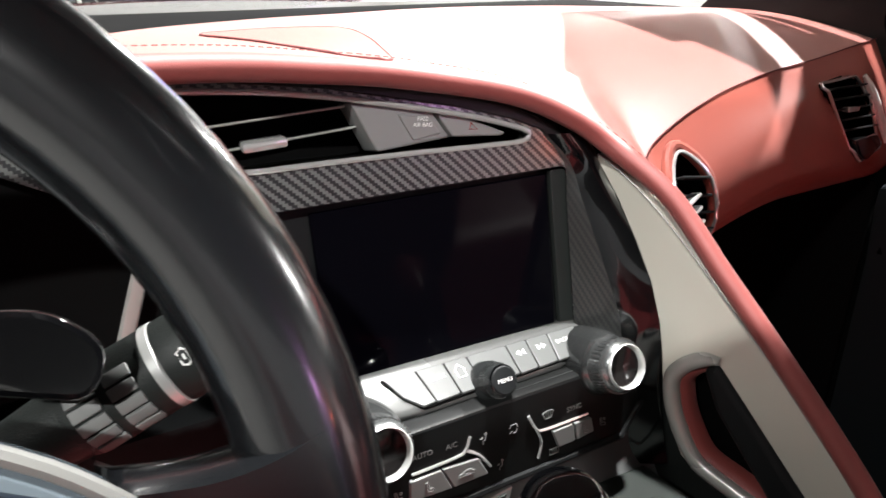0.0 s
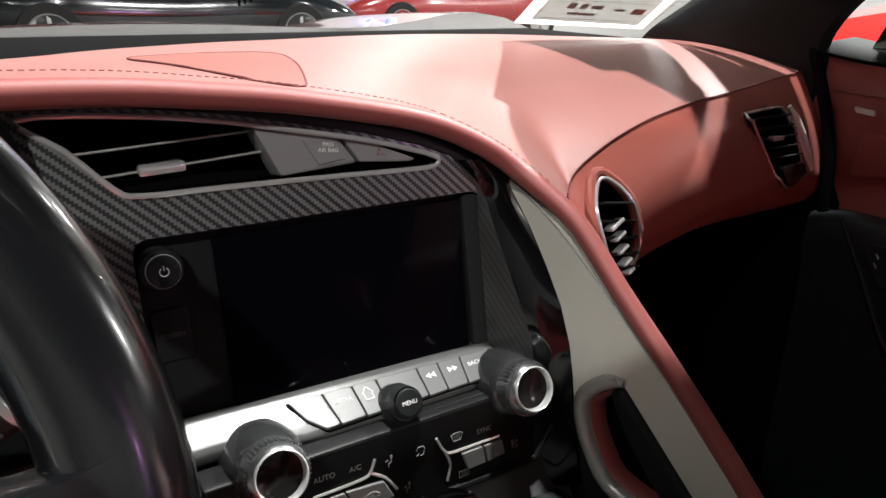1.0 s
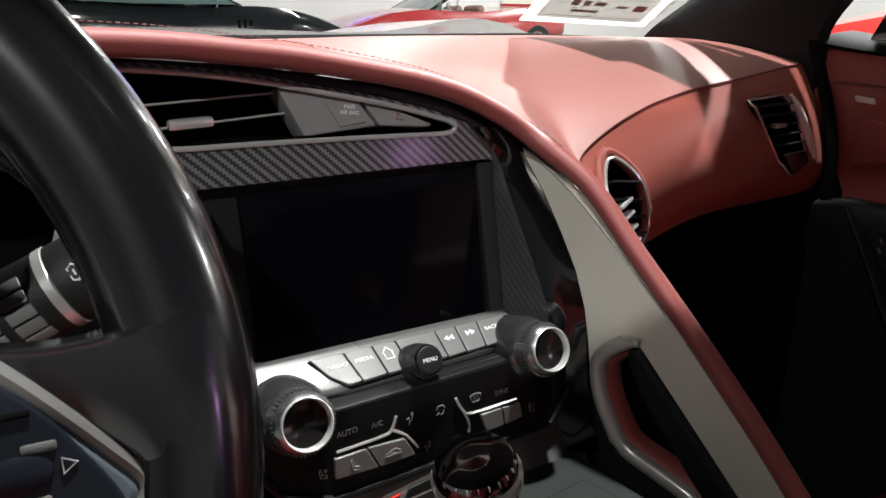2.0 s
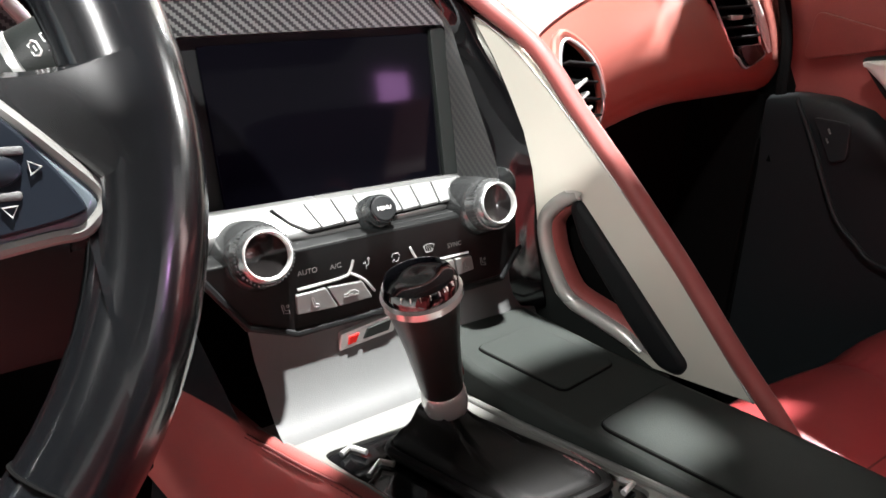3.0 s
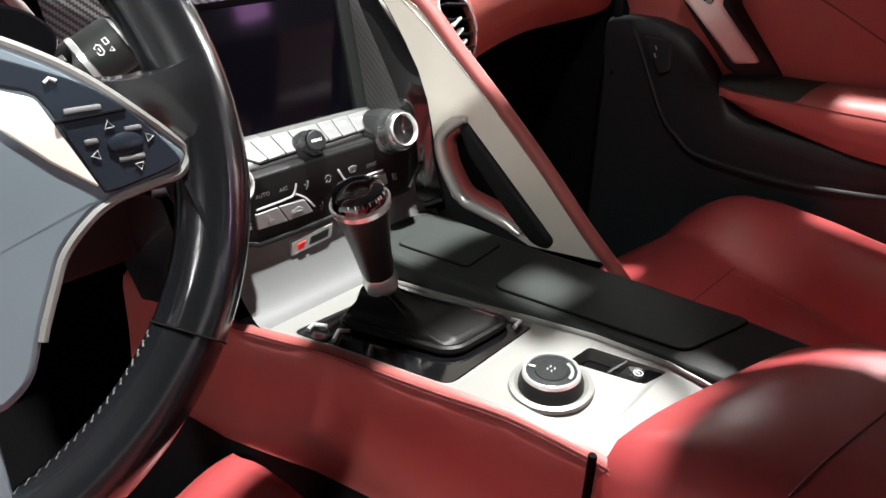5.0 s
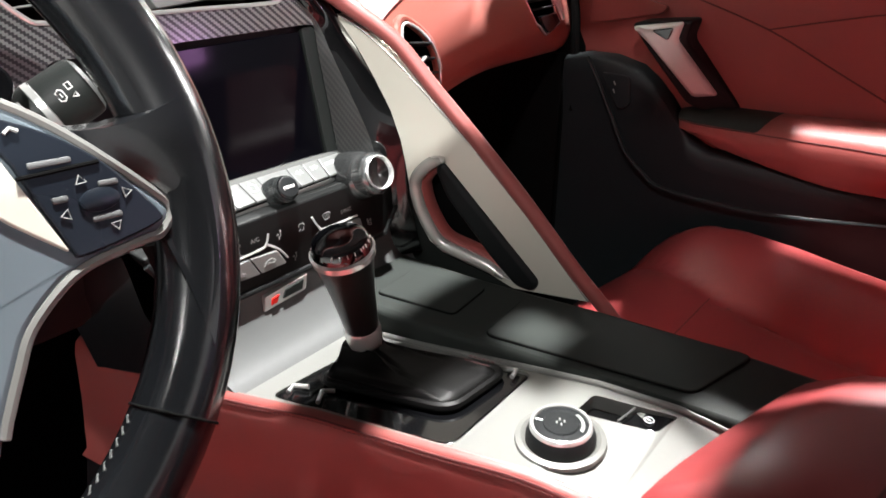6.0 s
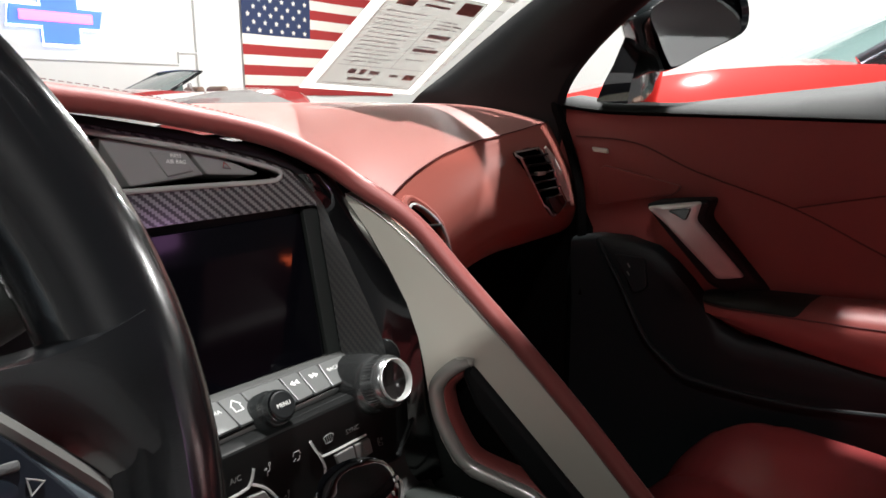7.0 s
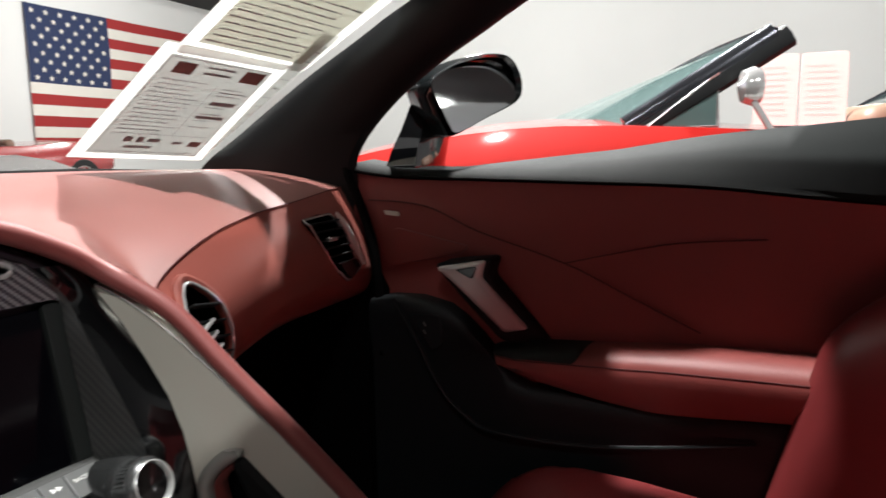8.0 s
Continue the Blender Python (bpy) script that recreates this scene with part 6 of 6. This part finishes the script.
part("arm", skin(bmesh.new(), [[(x0, 0.426 + d, z), (x0 + 0.006, 0.426 - d * 0.6, z), ((x0 + x1) / 2, 0.426 - d, z), (x1, 0.426 - d * 0.4, z), (x1 + 0.006, 0.426 + d, z)] for x0, x1, z, d in ARM], True, False, True), gloss_black, mirror, "black mirror arm", 50)


def pane(u, v, w=0.0):
    """The windscreen's plane: u to the right, v up along the glass."""
    base = Vector((0.0, 0.72, 0.975))
    n = Vector((0, 0.55, 0.835)).normalized()
    up = Vector((0, -0.835, 0.55)).normalized()
    flat = base + Vector((u, 0, 0)) + up * v + n * w
    mid_of_car = Vector((-0.235, -0.045, 0.977))
    return mid_of_car + (flat - mid_of_car) * (1 + 0.086 * max(0.0, min(1.0, (0.66 - u) / 0.28)))


def sheet(name, corners, label, lines, back=0.0, tone=None):
    t = thing(name, pane(*corners[0]), label, "paper notice", "papers behind the windscreen")
    part("paper", slab(rounded(corners, 0.004, 2), lambda u, v, w: pane(u, v, back - 0.004 - w * 0.5), 0.0012, 0.0002), paper, t)
    a, b, c, d = (Vector(q) for q in corners)
    bil = lambda s, r: tuple((a.lerp(b, s)).lerp(d.lerp(c, s), r))
    inner = [bil(0.08, 0.06), bil(0.90, 0.05), bil(0.90, 0.92), bil(0.08, 0.93)]
    part("printed_panel", slab(inner, lambda u, v, w: pane(u, v, back - 0.0056 - w * 0.2), 0.0006, 0.0001), tone or paper_grey, t)
    for s0, s1, r0, r1, mat in lines:
        quad = [bil(s0, r0), bil(s1, r0), bil(s1, r1), bil(s0, r1)]
        part("printed_bar", slab(quad, lambda u, v, w: pane(u, v, back - 0.0066 - w * 0.1), 0.0003, 0.00005), mat, t)
    return t


text_lines = [(0.16, 0.30, 0.80, 0.89, photo_ink), (0.38, 0.60, 0.82, 0.84, print_ink), (0.68, 0.86, 0.80, 0.90, photo_ink), (0.38, 0.60, 0.87, 0.885, print_ink)]
printer = random.Random(5)


def word_rows(s0, s1, r0, r1, n, thick, broken):
    """Rows of printed words as plain bars, ragged at the end."""
    out = []
    for k in range(n):
        r = r0 + (r1 - r0) * k / max(1, n - 1)
        end = s1 - printer.random() * broken * (s1 - s0)
        at = s0 + 0.01 * printer.random()
        while at < end:
            run = min(end - at, 0.05 + 0.16 * printer.random())
            if run > 0.01:
                out.append((at, at + run, r, r + thick * (0.8 + 0.4 * printer.random()), print_ink))
            at += run + 0.012
    return out


text_lines += word_rows(0.13, 0.52, 0.30, 0.745, 13, 0.0075, 0.35) + word_rows(0.60, 0.85, 0.66, 0.72, 3, 0.009, 0.3) + word_rows(0.60, 0.84, 0.36, 0.55, 4, 0.008, 0.5)
text_lines += [(0.62, 0.83, 0.575, 0.61, print_ink), (0.60, 0.83, 0.445, 0.475, print_ink), (0.24, 0.30, 0.185, 0.235, print_ink), (0.33, 0.38, 0.185, 0.235, print_ink), (0.41, 0.50, 0.190, 0.225, print_ink), (0.28, 0.48, 0.125, 0.150, print_ink), (0.12, 0.86, 0.262, 0.267, print_ink), (0.12, 0.86, 0.085, 0.090, print_ink), (0.60, 0.68, 0.18, 0.205, print_ink), (0.74, 0.84, 0.16, 0.215, photo_ink), (0.555, 0.56, 0.27, 0.75, print_ink), (0.09, 0.89, 0.915, 0.920, print_ink), (0.09, 0.89, 0.065, 0.068, print_ink), (0.089, 0.093, 0.065, 0.92, print_ink), (0.888, 0.892, 0.065, 0.92, print_ink)]
sheet("price_notice", [(0.386, 0.005), (0.640, -0.012), (0.606, 0.230), (0.372, 0.234)], "white printed price notice taped to windscreen", text_lines)
more = word_rows(0.10, 0.88, 0.08, 0.92, 22, 0.0075, 0.4)
sheet("label_sheet", [(0.398, 0.222), (0.655, 0.218), (0.688, 0.52), (0.395, 0.50)], "cream printed factory label sheet on windscreen", more, 0.004, paper_cream)


sheet("window_sheet", [(0.642, -0.010), (0.650, -0.010), (0.655, 0.300), (0.606, 0.300)], "white paper sheet behind the price notice", [(0.2, 0.85, 0.1 + 0.07 * k, 0.106 + 0.07 * k, print_ink) for k in range(12)], 0.006)


# ---- flag and sign on the far wall ----
flag = thing("flag", (11.45, 12.5, 1.05), "striped flag hung flat on the wall", "flag")
FM = facing((11.45, 12.56, 2.42), (0, -1, 0))
FW, FH = 4.7, 2.75
CW, CH = FW * 0.40, FH * 7 / 13


def cloth(u, v, w=0.0):
    wave = 0.02 * math.sin(u * 3.1 + v) + 0.01 * math.sin(v * 4)
    return FM @ Vector((u - FW / 2, v - FH / 2, wave + w))


for k in range(13):
    v0, v1 = FH * k / 13, FH * (k + 1) / 13
    u0 = CW if k >= 6 else 0.0
    rows_g = [[cloth(u0 + (FW - u0) * i / 20, v0 + (v1 - v0) * j / 2, 0) for i in range(21)] for j in range(3)]
    part("stripe", skin(bmesh.new(), rows_g), flag_red if k % 2 == 0 else flag_white, flag)
rows_g = [[cloth(CW * i / 10, FH - CH + CH * j / 6, 0) for i in range(11)] for j in range(7)]
part("canton", skin(bmesh.new(), rows_g), flag_blue, flag, "dark blue corner")
for r in range(9):
    for c in range(6 if r % 2 == 0 else 5):
        u = CW * ((c + 0.5 + (0.5 if r % 2 else 0)) / 6)
        v = FH - CH + CH * (r + 0.6) / 9.4
        sb = bmesh.new()
        vs = [sb.verts.new(cloth(u + 0.066 * (1 if k % 2 == 0 else 0.42) * math.sin(math.tau * k / 10), v + 0.066 * (1 if k % 2 == 0 else 0.42) * math.cos(math.tau * k / 10), 0.006)) for k in range(10)]
        sb.faces.new(vs)
        part("star", sb, flag_white, flag)

sign = thing("neon_sign", (5.3, 12.55, 2.3), "glowing blue and pink neon sign on the wall", "neon sign")
SM = facing((5.35, 12.56, 2.30), (0, -1, 0)) @ Matrix.Diagonal((1.2, 1.2, 1, 1))
cross = [(-0.62, -0.13), (-0.58, 0.13), (-0.20, 0.13), (-0.20, 0.34), (0.30, 0.34), (0.30, 0.13), (0.66, 0.13), (0.60, -0.13), (0.30, -0.13), (0.30, -0.34), (-0.20, -0.34), (-0.20, -0.13)]
part("sign_box", slab(cross, lambda u, v, w: SM @ Vector((u, v, 0.06 - w)), 0.10, 0.01), neon_blue, sign, "blue sign face")
part("outer_tube", tube([SM @ Vector((u * 1.06, v * 1.12, 0.08)) for u, v in cross], 0.022, 8, closed=True), neon_white, sign, "white glowing tube")
part("inner_bar", block((0.98, 0.13, 0.03), SM @ Matrix.Translation((0, 0, 0.09)), 0.01), neon_pink, sign, "pink glowing bar")


purple_sign = thing("wall_sign", (4.7, -7.96, 2.45), "glowing purple sign on the grey wall", "wall sign")
part("sign_face", slab(rounded([(4.48, 2.22), (4.92, 2.26), (4.95, 2.62), (4.50, 2.66)], 0.05), lambda x, z, w: Vector((x, -7.90 - w, z)), 0.09, 0.01), neon_purple, purple_sign)


red_sign = thing("neon_sign", (6.65, -7.96, 1.70), "glowing orange-red neon sign on the grey wall", "neon sign")
part("sign_plate", slab(rounded([(6.45, 1.56), (6.85, 1.56), (6.85, 1.84), (6.45, 1.84)], 0.04), lambda x, z, w: Vector((x, -7.94 - w, z)), 0.05, 0.006), black_plastic, red_sign)
for x0 in (6.53, 6.62, 6.71, 6.78):
    part("glowing_bar", tube([(x0, -7.92, 1.62), (x0, -7.92, 1.78)], 0.026, 8), neon_red, red_sign, "glowing red tube")
for z0 in (1.63, 1.70, 1.77):
    part("glowing_bar", tube([(6.53, -7.92, z0), (6.70, -7.92, z0)], 0.022, 8), neon_red, red_sign, "glowing red tube")


# ---- other cars ----
def wheel_of(parent, at, r, axis=(1, 0, 0)):
    m = facing(at, axis, (0, 0, 1))
    w = part("wheel", lathe([(0.0, -0.09), (r * 0.7, -0.10), (r * 0.95, -0.10), (r, -0.07), (r, 0.07), (r * 0.95, 0.10), (r * 0.68, 0.10), (r * 0.66, 0.06)], m, 32), tyre_rubber, parent, "black tyre")
    part("rim", lathe([(r * 0.68, 0.085), (r * 0.64, 0.10), (r * 0.60, 0.07), (r * 0.2, 0.05), (0.0, 0.055)], m, 32), satin_grey, w, "silver rim")
    sp = bmesh.new()
    for k in range(5):
        block((r * 0.13, r * 0.62, 0.02), m @ Matrix.Rotation(math.tau * k / 5, 4, "Z") @ Matrix.Translation((0, r * 0.34, 0.075)), 0.005, sp)
    part("spokes", sp, satin_grey, w)


def sports_car(name, m, paint, label, open_top=True, base=(0.70, 0.72, 0.885), head=(0.60, 0.10, 1.20)):
    """A low coupe: lofted body, glasshouse, wheels. Local y is forward, origin on the floor."""
    t = thing(name, m.translation, label, "car", "cars in the showroom")
    rows = []
    prof = [(-2.15, 0.55, 0.72, 0.66), (-2.05, 0.40, 0.86, 0.78), (-1.6, 0.25, 0.93, 0.88), (-1.2, 0.20, 0.95, 0.92), (-0.6, 0.20, 0.90, 0.90), (0.0, 0.20, 0.88, 0.89), (0.5, 0.20, 0.90, 0.90), (1.0, 0.22, 0.90, 0.92), (1.5, 0.28, 0.82, 0.90), (2.0, 0.35, 0.66, 0.80), (2.25, 0.42, 0.52, 0.62)]
    for y, zb, zt, half in prof:
        row = []
        for a, b in ((-0.86, 0), (-1.0, 0.22), (-1.02, 0.5), (-0.98, 0.78), (-0.86, 0.97), (-0.6, 1.0), (-0.3, 1.015), (0, 1.02), (0.3, 1.015), (0.6, 1.0), (0.86, 0.97), (0.98, 0.78), (1.02, 0.5), (1.0, 0.22), (0.86, 0)):
            row.append(m @ Vector((a * half, y, zb + (zt - zb) * b)))
        rows.append(row)
    dense = []
    cols = [spline([r[j] for r in rows], 4) for j in range(15)]
    dense = [[c[i] for c in cols] for i in range(len(cols[0]))]
    part("body", skin(bmesh.new(), dense, True, False, True), paint, t, "glossy painted body", 40)
    for sx in (-1, 1):
        for y in (-1.35, 1.35):
            wheel_of(t, m @ Vector((sx * 0.84, y, 0.33)), 0.33 * m.to_scale().z, (m.to_3x3() @ Vector((sx, 0, 0))))
        ws = [(sx * base[0], base[1], base[2]), (sx * head[0], head[1], head[2])]
        mid = (sx * (base[0] + head[0]) / 2, (base[1] + head[1]) / 2 - 0.02, (base[2] + head[2]) / 2 + 0.01)
        line = spline([ws[0], mid, ws[1]], 5)
        part("screen_pillar", tube([m @ (q + Vector((0, -0.012, 0))) for q in line], 0.026, 10, flat=0.5, up=(1, 0, 0)), dark_frame, t, "dark polished windscreen pillar")
        part("pillar_lining", tube([m @ (q + Vector((-sx * 0.004, -0.052, -0.006))) for q in line], 0.032, 8, flat=0.6, up=(1, 0, 0)), black_plastic, t, "black inner pillar trim")
        mr = part("door_mirror", lathe([(0.0, -0.02), (0.037, -0.018), (0.042, 0.0), (0.034, 0.025), (0.0, 0.038)], m @ pose(sx * 0.80, base[1] - 0.31, 0.965, -90, 0, 0), 24), chrome, t, "round chrome door mirror")
        part("mirror_stem", tube([m @ Vector((sx * 0.86, base[1] - 0.34, 0.87)), m @ Vector((sx * 0.82, base[1] - 0.31, 0.93))], 0.009, 8), chrome, mr)
        quarter = [(sx * (base[0] + 0.01), base[1] - 0.06, base[2] - 0.005), (sx * (base[0] + 0.01), base[1] - 0.25, base[2] - 0.005), (sx * (base[0] - 0.005), base[1] - 0.25, base[2] + 0.115)]
        if open_top:
            qw = part("quarter_light", tube([m @ Vector(q) for q in quarter], 0.008, 8, closed=True), chrome, t, "small chrome-framed quarter light")
            bm = bmesh.new()
            bm.faces.new([bm.verts.new(m @ Vector(q)) for q in quarter])
            part("pane", bm, car_glass, qw)
    if open_top:
        # Solid black block added for the dark inside of the cabin
        part("cabin", block((1.30, 1.15, 0.22), m @ pose(0, 0.02, 0.775), 0.05), black_plastic, t, "solid black block for the dark open cabin")
        for sx in (-1, 1):
            part("seat_back", block((0.48, 0.16, 0.30), m @ pose(sx * 0.34, -0.42, 0.82, -14, 0, 0), 0.06, segments=4), seat_brown, t, "brown leather seat back")
    lower = spline([(-base[0], base[1], base[2]), (0, base[1] + 0.20, base[2] + 0.025), (base[0], base[1], base[2])], 5)
    upper = spline([(-head[0], head[1], head[2]), (0, head[1] - 0.04, head[2] + 0.025), (head[0], head[1], head[2])], 5)
    part("header_rail", tube([m @ Vector(q) for q in upper], 0.026, 8, flat=0.6), dark_frame, t, "dark polished windscreen rail")
    part("windscreen", skin(bmesh.new(), [[m @ Vector(q) for q in lower], [m @ Vector(q) for q in upper]]), car_glass, t, "greenish windscreen")
    if not open_top:
        part("roof", skin(bmesh.new(), [[m @ Vector(q) for q in row] for row in ([(-0.60, 0.10, 1.20), (0, 0.06, 1.235), (0.60, 0.10, 1.20)], [(-0.60, -0.5, 1.21), (0, -0.5, 1.25), (0.60, -0.5, 1.21)], [(-0.72, -1.5, 0.93), (0, -1.6, 0.97), (0.72, -1.5, 0.93)])]), paint, t)
        for sx in (-1, 1):
            part("side_window", skin(bmesh.new(), [[m @ Vector((sx * 0.62, 0.1, 1.19)), m @ Vector((sx * 0.62, -0.5, 1.2)), m @ Vector((sx * 0.72, -1.3, 0.97))], [m @ Vector((sx * 0.86, 0.6, 0.90)), m @ Vector((sx * 0.86, -0.5, 0.90)), m @ Vector((sx * 0.86, -1.3, 0.93))]]), car_glass, t)
    for k in range(3):
        part("gill", block((0.01, 0.03, 0.22), m @ pose(0.905, 0.75 - k * 0.07, 0.62, 0, 0, 0), 0.003), cavity_black, t)
    return t


TALL = Matrix.Diagonal((1, 1, 1.17, 1))
sports_car("parked_convertible", pose(2.60, -0.203, 0.0, 0, 0, 18) @ TALL, car_red, "bright red parked convertible with dark windscreen frame", True, (0.72, 0.70, 0.885), (0.70, 0.32, 1.09))
sports_car("parked_roadster", pose(6.5, 10.7, 0.2, 0, 0, 90), car_red_dull, "brick red older roadster parked on a plinth by the wall")
sports_car("dark_coupe", pose(1.65, 9.3, 0.2, 0, 0, -90), car_black, "glossy black sports car parked on a plinth", False)
sports_car("second_dark_coupe", pose(-2.5, 8.9, 0.2, 0, 0, -100), car_black, "glossy black coupe on the plinth beside another", False)
sports_car("parked_coupe", pose(5.5, -1.35, 0, 0, 0, 14) @ TALL, car_red, "red coupe with greenish glass parked in the next row", False)

placard_white, faint_ink = material("placard_white", (0.74, 0.76, 0.72), 0.8, vary=0.05, spec=0.1), material("faint_ink", (0.66, 0.68, 0.65), 0.8, vary=0.05, spec=0.1)
placard = thing("price_placard", (2.95, -0.26, 1.02), "white printed sheets propped up in the convertible", "placard")
for y0, y1 in ((-0.095, -0.255), (-0.265, -0.43)):
    part("paper", slab(rounded([(y0, 1.00), (y1, 1.00), (y1, 1.345), (y0, 1.345)], 0.01, 2), lambda y, z, w: Vector((2.92 + 0.1 * (z - 1.0) + w, y, z)), 0.003, 0.0005), placard_white, placard)
    for k in range(9):
        part("printed_bar", slab([(y0 - 0.02, 1.10 + 0.024 * k), (y1 + 0.03 + 0.01 * (k % 3), 1.10 + 0.024 * k), (y1 + 0.03 + 0.01 * (k % 3), 1.106 + 0.024 * k), (y0 - 0.02, 1.106 + 0.024 * k)], lambda y, z, w: Vector((2.9196 + 0.1 * (z - 1.0) + w, y, z)), 0.0003, 0.00005), faint_ink, placard)
